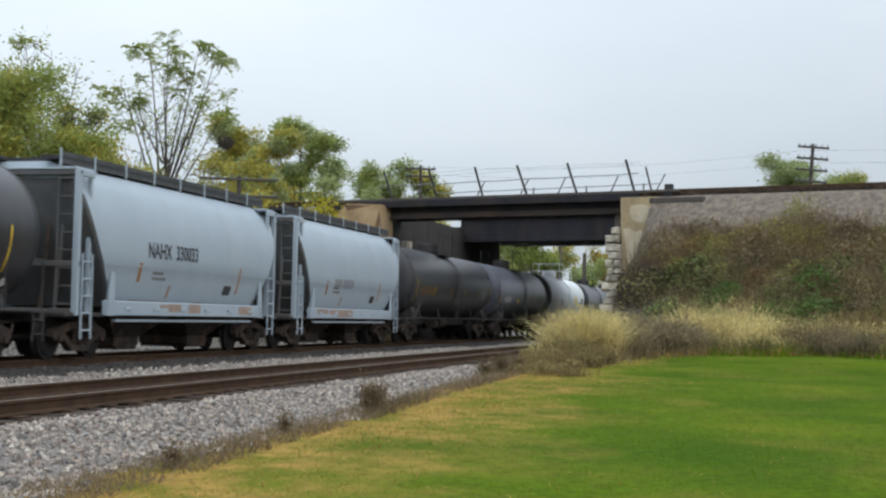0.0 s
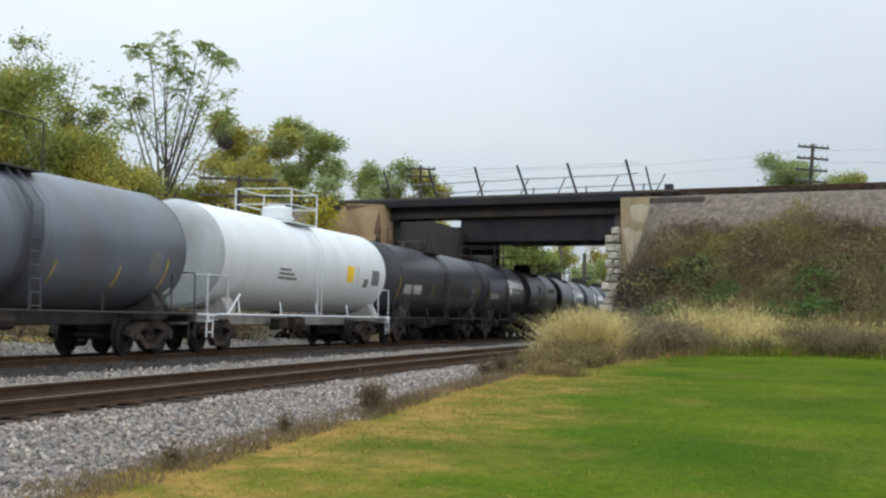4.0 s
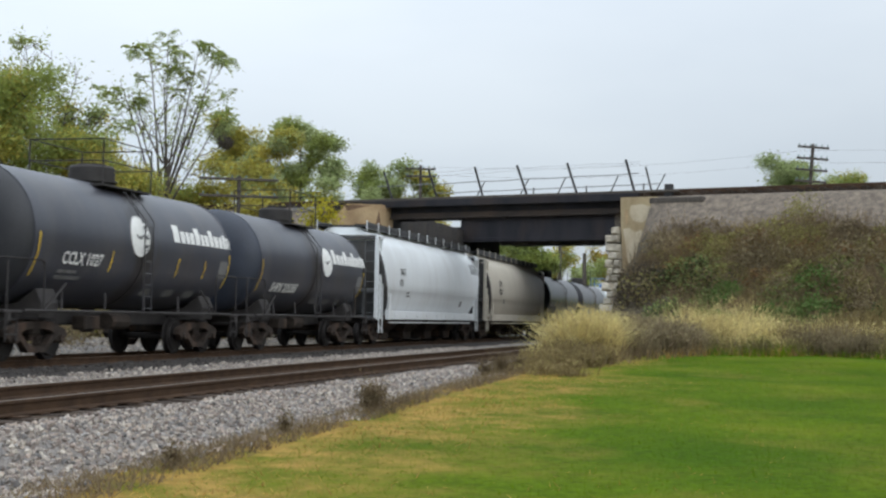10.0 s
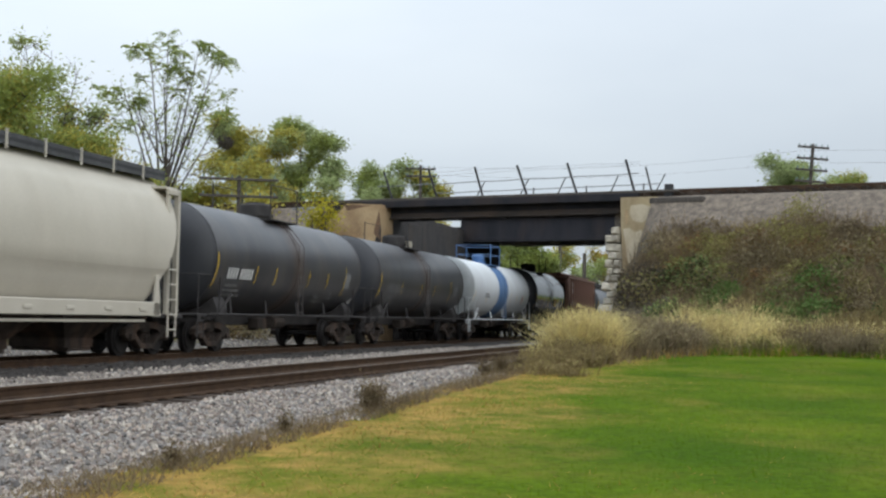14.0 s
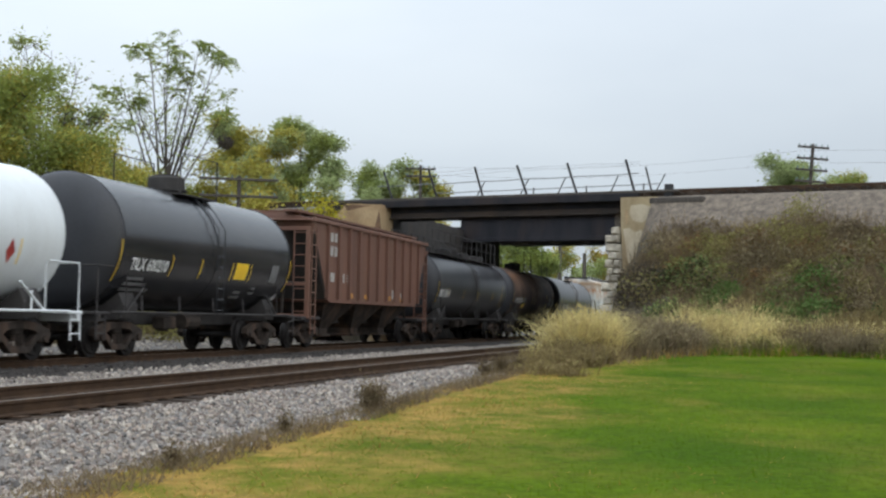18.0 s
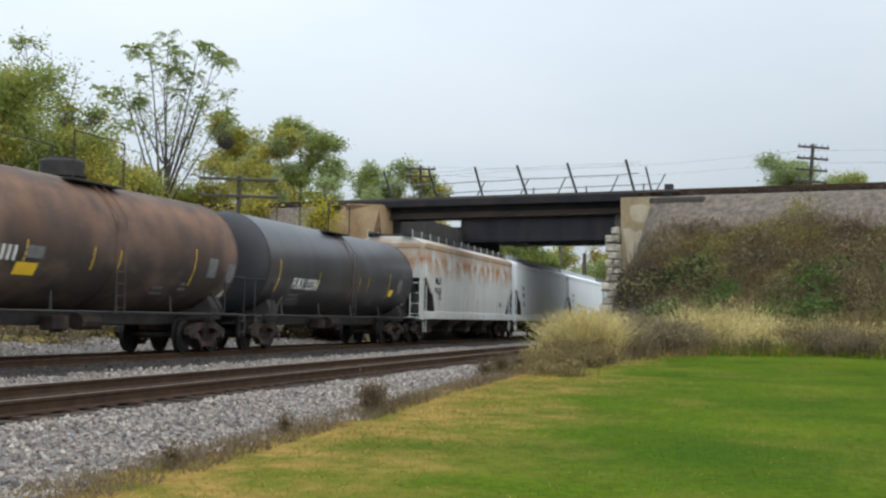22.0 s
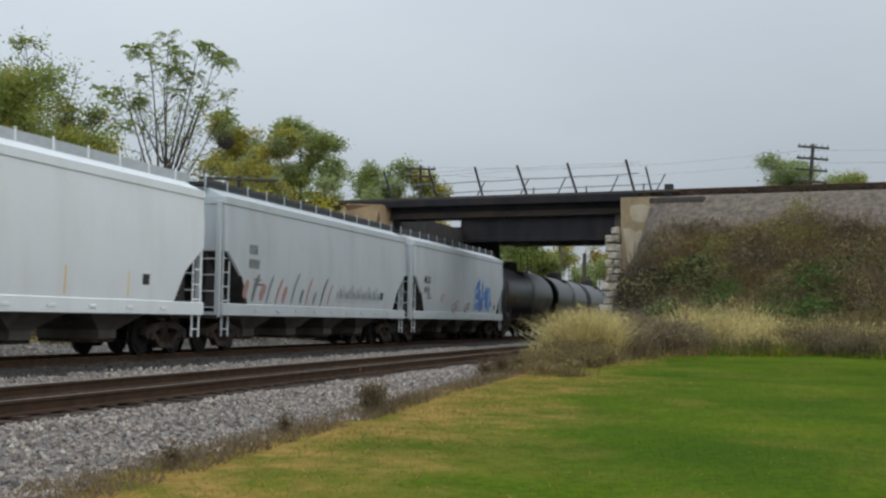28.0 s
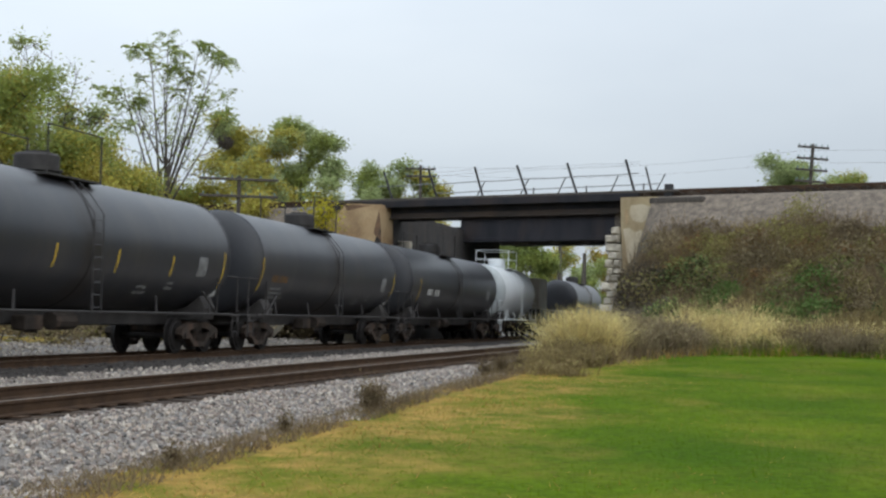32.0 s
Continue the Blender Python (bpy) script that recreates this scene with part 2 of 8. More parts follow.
M_STONE = mat("rough_limestone_block", (0.62, 0.565, 0.46), (0.40, 0.355, 0.28), 0.95, scale=3, fine=25, grain=0.25, bump=0.6, each=0.28, stain=(0.13, 0.12, 0.10), stain_amount=0.5)
M_GIRDER = mat("rusty_black_girder_steel", (0.036, 0.035, 0.040), (0.025, 0.025, 0.029), 0.85, scale=1.5, fine=30, grain=0.25, bump=0.2, stretch=(1, 1, 0.3), stain=(0.065, 0.046, 0.036), stain_amount=0.45)
M_FLANGERUST = mat("rust_brown_flange_steel", (0.070, 0.051, 0.042), (0.036, 0.031, 0.029), 0.9, scale=0.8, fine=30, grain=0.3, bump=0.2, stretch=(1, 1, 0.3), stain=(0.10, 0.062, 0.04), stain_amount=0.5)
M_DARKSTEEL = mat("dark_weathered_steel", (0.03, 0.03, 0.033), (0.02, 0.02, 0.022), 0.7, scale=3, fine=30, grain=0.2, bump=0.1)
M_GALV = mat("galvanised_pipe", (0.26, 0.27, 0.29), (0.19, 0.2, 0.21), 0.5, 0.5, scale=4, fine=30, grain=0.12, bump=0.05)
M_TIMBER = mat("old_grey_timber", (0.10, 0.085, 0.072), (0.055, 0.047, 0.04), 0.9, scale=3, fine=40, grain=0.25, bump=0.3, stretch=(4, 4, 0.5))
M_BARK = mat("grey_bark", (0.12, 0.10, 0.085), (0.065, 0.055, 0.045), 0.95, scale=6, fine=40, grain=0.25, bump=0.5, stretch=(3, 3, 0.6))
M_LEAF_GREEN = mat("green_leaves", (0.336, 0.382, 0.108), (0.234, 0.279, 0.085), 0.7, scale=0.35, fine=4, grain=0.2, bump=0, island=0.26, translucent=0.4)
M_LEAF_YELLOW = mat("yellowing_leaves", (0.513, 0.427, 0.091), (0.308, 0.302, 0.080), 0.7, scale=0.35, fine=4, grain=0.2, bump=0, island=0.26, translucent=0.4)
M_LEAF_DULL = mat("dull_olive_leaves", (0.38, 0.43, 0.20), (0.28, 0.33, 0.15), 0.75, scale=0.3, fine=4, grain=0.2, bump=0, island=0.35, translucent=0.4)
M_LEAF_ORANGE = mat("orange_autumn_leaves", (0.40, 0.25, 0.07), (0.24, 0.18, 0.055), 0.75, scale=0.3, fine=4, grain=0.2, bump=0, island=0.26, translucent=0.4)
M_LEAF_BROWN = mat("withered_weeds", (0.30, 0.24, 0.145), (0.175, 0.142, 0.085), 0.85, scale=0.5, fine=4, grain=0.25, bump=0, island=0.3, translucent=0.4)
M_LEAF_OLIVE = mat("olive_weeds", (0.295, 0.262, 0.098), (0.175, 0.165, 0.062), 0.8, scale=0.5, fine=4, grain=0.2, bump=0, island=0.26, translucent=0.4)
M_LEAF_SHRUB = mat("shrub_leaves", (0.234, 0.280, 0.098), (0.130, 0.163, 0.062), 0.75, scale=0.5, fine=4, grain=0.2, bump=0, island=0.26, translucent=0.4)
M_GRASS_LAWN = mat("lawn_blades", (0.138, 0.200, 0.005), (0.076, 0.142, 0.003), 0.7, scale=0.35, fine=2, grain=0.18, bump=0, island=0.16, translucent=0.4)
M_GRASS_DRY = mat("dry_grass_blades", (0.44, 0.27, 0.085), (0.30, 0.19, 0.06), 0.8, scale=0.5, fine=3, grain=0.2, bump=0, island=0.26, translucent=0.4)
M_GRASS_STRAW = mat("straw_coloured_grass", (0.739, 0.625, 0.299), (0.458, 0.370, 0.158), 0.8, scale=0.5, fine=3, grain=0.2, bump=0, island=0.26, translucent=0.4)
M_GRASS_WEED = mat("brown_weed_stalks", (0.246, 0.185, 0.110), (0.145, 0.110, 0.068), 0.9, scale=0.5, fine=3, grain=0.2, bump=0, island=0.26, translucent=0.4)
M_RUSTCONC = mat("rust_streaked_concrete", (0.47, 0.345, 0.20), (0.34, 0.225, 0.12), 0.9, scale=0.9, fine=25, grain=0.25, bump=0.3, stain=(0.13, 0.075, 0.045), stain_amount=0.85, stain_scale=0.9, stain_stretch=(1, 1, 0.6))
M_CREAM = mat("cream_sheet_metal", (0.62, 0.58, 0.48), (0.5, 0.46, 0.38), 0.6, scale=1.2, fine=20, grain=0.08, bump=0.05)
M_GLASS = mat("glass_insulator", (0.2, 0.3, 0.3), None, 0.2, grain=0.1, bump=0)


for dull in (M_BOGIE, M_UNDER, M_WHEEL, M_GIRDER, M_RAIL, M_TIE, M_BALLAST, M_DIRTBED, M_DARKBED, M_GRASS_LAWN, M_GRASS_DRY, M_LEAF_GREEN, M_LEAF_YELLOW, M_LEAF_DULL):      # dusty and matt surfaces hardly shine
    dull.node_tree.nodes["Principled BSDF"].inputs["Specular IOR Level"].default_value = 0.12


for glossy in (M_BLACK, M_DUSTBLACK, M_DARKGREY, M_GREYTANK):      # enamel under a little dust
    glossy.node_tree.nodes["Principled BSDF"].inputs["Specular IOR Level"].default_value = 0.45
    glossy.node_tree.nodes["Principled BSDF"].inputs["Roughness"].default_value = 0.36


def rust_band(m, z0, z1, colour, amount, lo=0.40, hi=0.58):
    """Rust that has run down from the roof's edge, patch by patch, between two heights."""
    n, l = m.node_tree.nodes, m.node_tree.links
    hsv = next(q for q in n if q.bl_idname == "ShaderNodeHueSaturation")
    src = hsv.inputs["Color"].links[0].from_socket
    co, sep, mp, no, fall, thr, mu, mx = (n.new("ShaderNodeTexCoord"), n.new("ShaderNodeSeparateXYZ"), n.new("ShaderNodeMapping"), n.new("ShaderNodeTexNoise"), n.new("ShaderNodeMapRange"), n.new("ShaderNodeMapRange"), n.new("ShaderNodeMath"), n.new("ShaderNodeMixRGB"))
    l.new(co.outputs["Object"], sep.inputs[0])
    l.new(co.outputs["Object"], mp.inputs[0])
    mp.inputs["Scale"].default_value = (1.0, 1.0, 0.75)
    no.inputs["Scale"].default_value, no.inputs["Detail"].default_value = 1.25, 5.0
    l.new(mp.outputs[0], no.inputs["Vector"])
    fall.inputs["From Min"].default_value, fall.inputs["From Max"].default_value = z0, z1
    l.new(sep.outputs["Z"], fall.inputs["Value"])
    low = n.new("ShaderNodeMapRange")        # the patches end below the roof's edge
    low.inputs["From Min"].default_value, low.inputs["From Max"].default_value = z1 + 0.35, z1
    low.inputs["To Min"].default_value = 0.25
    l.new(sep.outputs["Z"], low.inputs["Value"])
    ends = n.new("ShaderNodeMath")
    ends.operation = "MULTIPLY"
    l.new(fall.outputs[0], ends.inputs[0])
    l.new(low.outputs[0], ends.inputs[1])
    thr.inputs["From Min"].default_value, thr.inputs["From Max"].default_value = lo, hi
    thr.inputs["To Max"].default_value = amount
    l.new(no.outputs["Fac"], thr.inputs["Value"])
    mu.operation = "MULTIPLY"
    l.new(ends.outputs[0], mu.inputs[0])
    l.new(thr.outputs[0], mu.inputs[1])
    l.new(mu.outputs[0], mx.inputs[0])
    l.new(src, mx.inputs[1])
    mx.inputs[2].default_value = (*colour, 1)
    l.new(mx.outputs[0], hsv.inputs["Color"])


def spill(m, colour, amount=0.8):
    """Spilled product that has run down the shell below the manway, ragged at its edges."""
    n, l = m.node_tree.nodes, m.node_tree.links
    hsv = next(q for q in n if q.bl_idname == "ShaderNodeHueSaturation")
    src = hsv.inputs["Color"].links[0].from_socket
    co, sep, mp, no = n.new("ShaderNodeTexCoord"), n.new("ShaderNodeSeparateXYZ"), n.new("ShaderNodeMapping"), n.new("ShaderNodeTexNoise")
    l.new(co.outputs["Object"], sep.inputs[0])
    l.new(co.outputs["Object"], mp.inputs[0])
    mp.inputs["Scale"].default_value = (2.2, 0.5, 0.35)
    no.inputs["Scale"].default_value, no.inputs["Detail"].default_value = 1.6, 6.0
    l.new(mp.outputs[0], no.inputs["Vector"])
    side, ragged, edge_of, mx = n.new("ShaderNodeMath"), n.new("ShaderNodeMath"), n.new("ShaderNodeMapRange"), n.new("ShaderNodeMixRGB")
    side.operation, ragged.operation = "ABSOLUTE", "MULTIPLY_ADD"
    l.new(sep.outputs["X"], side.inputs[0])
    l.new(no.outputs["Fac"], ragged.inputs[0])
    ragged.inputs[1].default_value = 1.9
    l.new(side.outputs[0], ragged.inputs[2])
    edge_of.inputs["From Min"].default_value, edge_of.inputs["From Max"].default_value = 1.25, 1.65
    edge_of.inputs["To Min"].default_value, edge_of.inputs["To Max"].default_value = amount, 0.0
    l.new(ragged.outputs[0], edge_of.inputs["Value"])
    l.new(edge_of.outputs[0], mx.inputs[0])
    l.new(src, mx.inputs[1])
    mx.inputs[2].default_value = (*colour, 1)
    l.new(mx.outputs[0], hsv.inputs["Color"])


spill(M_BLACK, (0.030, 0.026, 0.025))
spill(M_DUSTBLACK, (0.032, 0.028, 0.027))
spill(M_DARKGREY, (0.075, 0.055, 0.045))
spill(M_GREYTANK, (0.045, 0.048, 0.060))
M_HEAD = mat("dark_tank_head_paint", (0.030, 0.031, 0.037), (0.021, 0.022, 0.026), 0.55, scale=1.4, fine=30, grain=0.2, bump=0.05, stain=(0.05, 0.045, 0.042), stain_amount=0.4)
M_GREYHEAD = mat("darker_grey_tank_head_paint", (0.078, 0.086, 0.108), (0.054, 0.060, 0.077), 0.55, scale=1.4, fine=30, grain=0.2, bump=0.05, stain=(0.08, 0.065, 0.055), stain_amount=0.4)
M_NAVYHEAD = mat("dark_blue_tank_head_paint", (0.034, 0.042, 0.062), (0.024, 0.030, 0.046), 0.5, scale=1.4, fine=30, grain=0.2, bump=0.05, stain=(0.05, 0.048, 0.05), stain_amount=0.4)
M_WHITEHEAD = mat("darker_white_tank_head_paint", (0.47, 0.50, 0.505), (0.36, 0.385, 0.39), 0.6, scale=1.2, fine=25, grain=0.1, bump=0.03, stain=(0.24, 0.22, 0.20), stain_amount=0.5)
# Each shell paint has a darker colour for its heads.
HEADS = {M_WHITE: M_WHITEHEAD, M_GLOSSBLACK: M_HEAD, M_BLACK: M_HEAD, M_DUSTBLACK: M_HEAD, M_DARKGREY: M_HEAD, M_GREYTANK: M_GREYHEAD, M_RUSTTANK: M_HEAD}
rust_band(M_RUSTTANK, 2.1, 3.6, (0.21, 0.105, 0.058), 0.95, 0.2, 0.62)
rust_band(M_PELLETOLD, 2.6, 3.55, (0.40, 0.17, 0.05), 1.0, 0.41, 0.55)
rust_band(M_PELLETOLD, 3.6, 4.1, (0.40, 0.235, 0.11), 0.9, 0.1, 0.5)


# ---- mesh helpers ----
class Build:
    """Collects vertices and faces of one mesh."""

    def __init__(self):
        self.v, self.f = [], []

    def box(self, x0, x1, y0, y1, z0, z1, c=0.0):
        o = len(self.v)
        if c <= 0:
            self.v += [(x, y, z) for z in (z0, z1) for y in (y0, y1) for x in (x0, x1)]
            self.f += [tuple(o + i for i in q) for q in ((0, 2, 3, 1), (4, 5, 7, 6), (0, 1, 5, 4), (2, 6, 7, 3), (0, 4, 6, 2), (1, 3, 7, 5))]
            return self
        loops = []
        for z, d in ((z0, c), (z0 + c, 0), (z1 - c, 0), (z1, c)):
            a, b, e, g = x0 + d, x1 - d, y0 + d, y1 - d
            k = c
            loops.append([(a + k, e, z), (b - k, e, z), (b, e + k, z), (b, g - k, z), (b - k, g, z), (a + k, g, z), (a, g - k, z), (a, e + k, z)])
        return self.loft(loops)

    def loft(self, loops, caps=True, closed=True):
        o, n = len(self.v), len(loops[0])
        for lp in loops:
            self.v += [tuple(p) for p in lp]
        m = n if closed else n - 1
        for k in range(len(loops) - 1):
            a, b = o + k * n, o + (k + 1) * n
            for i in range(m):
                j = (i + 1) % n
                self.f.append((a + i, a + j, b + j, b + i))
        if caps:
            self.f.append(tuple(o + i for i in reversed(range(n))))
            self.f.append(tuple(o + (len(loops) - 1) * n + i for i in range(n)))
        return self

    def tube(self, pts, r, n=6, r2=None):
        pts = [Vector(p) for p in pts]
        loops = []
        for i, p in enumerate(pts):
            d = (pts[min(i + 1, len(pts) - 1)] - pts[max(i - 1, 0)]).normalized()
            u = d.cross(Vector((0, 0, 1)) if abs(d.z) < 0.9 else Vector((1, 0, 0))).normalized()
            w = d.cross(u)
            k = i / max(1, len(pts) - 1)
            rr = r + ((r2 if r2 is not None else r) - r) * k
            loops.append([p + (u * math.cos(a) + w * math.sin(a)) * rr for a in (2 * math.pi * j / n for j in range(n))])
        return self.loft(loops)

    def disc(self, x, y, z, r, axis, t, n=20):
        """A disc or short cylinder round the given axis, from -t/2 to t/2."""
        c = Vector((x, y, z))
        d = {"x": Vector((1, 0, 0)), "y": Vector((0, 1, 0)), "z": Vector((0, 0, 1))}[axis] * t / 2
        return self.tube([c - d, c + d], r, n)

    def prism(self, pts, y0, y1):
        """A polygon in x and z, drawn out from y0 to y1."""
        return self.loft([[(x, y0, z) for x, z in pts], [(x, y1, z) for x, z in pts]])

    def mesh(self, name, material, sharp=32):
        me = bpy.data.meshes.new(name)
        me.from_pydata(self.v, [], self.f)
        me.materials.append(material)
        bm = bmesh.new()
        bm.from_mesh(me)
        bmesh.ops.recalc_face_normals(bm, faces=bm.faces)
        bm.to_mesh(me)
        bm.free()
        me.polygons.foreach_set("use_smooth", [True] * len(me.polygons))
        me.set_sharp_from_angle(angle=radians(sharp))
        return me


def part(name, shape, material, parent, label="", at=None, sharp=32):
    """One mesh object under a thing or a part; shape is a Build or a ready mesh."""
    me = shape if isinstance(shape, bpy.types.Mesh) else shape.mesh(name, material, sharp)
    ob = new(name, me)
    ob.parent = parent
    if at is not None:
        ob.matrix_basis = at
    if label:
        ob["label"] = label
    return ob


def thing(name, m, label, category, group="", kind=""):
    ob = new(name)
    ob.matrix_basis = m
    ob.empty_display_size = 0.3
    return tagged(ob, label, category, group, kind)


def solid(name, shape, material, m, label, category, group="", kind="", sharp=32):
    ob = new(name, shape if isinstance(shape, bpy.types.Mesh) else shape.mesh(name, material, sharp))
    ob.matrix_basis = m
    return tagged(ob, label, category, group, kind)


def array_mesh(name, verts, faces, material, smooth=False):
    """A mesh from numpy arrays; faces is (n, 3) or (n, 4)."""
    me = bpy.data.meshes.new(name)
    n, k = faces.shape
    me.vertices.add(len(verts))
    me.vertices.foreach_set("co", verts.astype(np.float32).ravel())
    me.loops.add(n * k)
    me.loops.foreach_set("vertex_index", faces.astype(np.int32).ravel())
    me.polygons.add(n)
    me.polygons.foreach_set("loop_start", np.arange(0, n * k, k, dtype=np.int32))
    me.polygons.foreach_set("use_smooth", np.full(n, smooth))
    me.update(calc_edges=True)
    me.materials.append(material)
    return me


RNG = np.random.default_rng(7)


def leaves_mesh(name, centres, size, material, flat=0.5, long=1.5):
    """Small four-cornered leaves, turned at random, at the given places."""
    n = len(centres)
    d = RNG.normal(size=(n, 3))
    d[:, 2] *= flat
    d /= np.linalg.norm(d, axis=1)[:, None]
    e = np.cross(d, RNG.normal(size=(n, 3)))
    e /= np.linalg.norm(e, axis=1)[:, None]
    s = size * RNG.uniform(0.6, 1.4, n)[:, None]
    a, b = d * s * long * 0.5, e * s * 0.5
    v = np.stack([centres - a, centres + b * 0.9 - a * 0.1, centres + a, centres - b * 0.9 - a * 0.1], 1).reshape(-1, 3)
    return array_mesh(name, v, np.arange(4 * n).reshape(-1, 4), material)


def blades_mesh(name, roots, height, width, material, lean=0.35, bent=True):
    """Grass blades: a bent strip of two pieces, or one thin triangle, on each root."""
    n = len(roots)
    h = height * RNG.uniform(0.5, 1.25, n) if np.isscalar(height) else height
    az = RNG.uniform(0, 2 * np.pi, n)
    side = np.stack([np.cos(az), np.sin(az), np.zeros(n)], 1) * (width * RNG.uniform(0.7, 1.3, n) / 2)[:, None]
    tilt = RNG.normal(size=(n, 2)) * lean
    up = np.stack([tilt[:, 0], tilt[:, 1], np.ones(n)], 1)
    up /= np.linalg.norm(up, axis=1)[:, None]
    tip = roots + up * h[:, None]
    tip[:, :2] += tilt * h[:, None] * 0.5
    if not bent:
        v = np.stack([roots - side, roots + side, tip], 1).reshape(-1, 3)
        return array_mesh(name, v, np.arange(3 * n).reshape(-1, 3), material)
    mid = roots + up * h[:, None] * 0.55
    v = np.stack([roots - side, roots + side, mid + side * 0.8, mid - side * 0.8, tip], 1).reshape(-1, 3)
    o = np.arange(n)[:, None] * 5
    f = np.concatenate([o + np.array([[0, 1, 2]]), o + np.array([[0, 2, 3]]), o + np.array([[3, 2, 4]])])
    return array_mesh(name, v, f, material)


def stones_mesh(name, places, size, material):
    """Broken chips of stone, eight faces each, at the given places."""
    n = len(places)
    base = np.array([(1, 0, 0), (-1, 0, 0), (0, 1, 0), (0, -1, 0), (0, 0, 1), (0, 0, -1)], float)
    s = size * RNG.uniform(0.45, 1.25, (n, 1, 1)) * RNG.uniform(0.55, 1.0, (n, 1, 3))
    v = base[None] * s + RNG.normal(size=(n, 6, 3)) * size * 0.14
    q = RNG.normal(size=(n, 3, 3))
    u0 = q[:, 0] / np.linalg.norm(q[:, 0], axis=1)[:, None]
    u1 = np.cross(u0, q[:, 1])
    u1 /= np.linalg.norm(u1, axis=1)[:, None]
    rot = np.stack([u0, u1, np.cross(u0, u1)], 1)
    v = np.einsum("nij,njk->nik", v, rot) + places[:, None]
    f = np.array([(0, 2, 4), (2, 1, 4), (1, 3, 4), (3, 0, 4), (2, 0, 5), (1, 2, 5), (3, 1, 5), (0, 3, 5)])
    f = (np.arange(n)[:, None, None] * 6 + f[None]).reshape(-1, 3)
    return array_mesh(name, v.reshape(-1, 3), f, material)


def wave(x, y, k=1.0, seed=0.0):
    """Cheap smooth unevenness for numpy arrays, about -1 to 1."""
    return (np.sin(x * 0.9 * k + seed) * np.cos(y * 1.1 * k - seed * 2) + 0.6 * np.sin(x * 2.3 * k - y * 1.7 * k + seed * 3) + 0.4 * np.sin(y * 4.1 * k + x * 3.3 * k + seed)) / 2.0


# ---- ground, lawn and ballast ----
TOE = NEAR + 3.45      # where the near ballast ends and the grass begins


def ground_z(s, p):
    """Height of the ground at s along and p to the near side of the far track."""
    s, p = np.asarray(s, float), np.asarray(p, float)
    y = P0[1] + s * TY - p * TX
    lawn = np.clip(-0.65 + 0.02 * y, -0.9, 0.12) + 0.03 * wave(s, p, 0.35) * (p > TOE)
    bed = np.full_like(lawn, -0.5)
    far = np.clip(-0.25 + (-3.2 - p) * 0.07, -0.3, 0.9) + 0.10 * wave(s, p, 0.5, 2)
    t1 = np.clip((p - (TOE - 0.6)) / 0.6, 0, 1)
    t2 = np.clip((-2.8 - p) / 1.2, 0, 1)
    return (bed * (1 - t1) + np.minimum(lawn, 0.2) * t1) * (1 - t2) + far * t2


def sheet(name, ss, ps, height, material, label, category, kind="structure"):
    S, P = np.meshgrid(ss, ps, indexing="ij")
    Z = height(S, P)
    v = np.stack([S, -P, Z], -1).reshape(-1, 3)
    n, m = len(ss), len(ps)
    i = (np.arange(n - 1)[:, None] * m + np.arange(m - 1)[None]).reshape(-1)
    f = np.stack([i, i + m, i + m + 1, i + 1], 1)[:, ::-1]
    ob = new(name, array_mesh(name, v, f[:, ::-1], material, True))
    ob.matrix_basis = TRACK
    return tagged(ob, label, category, kind=kind)


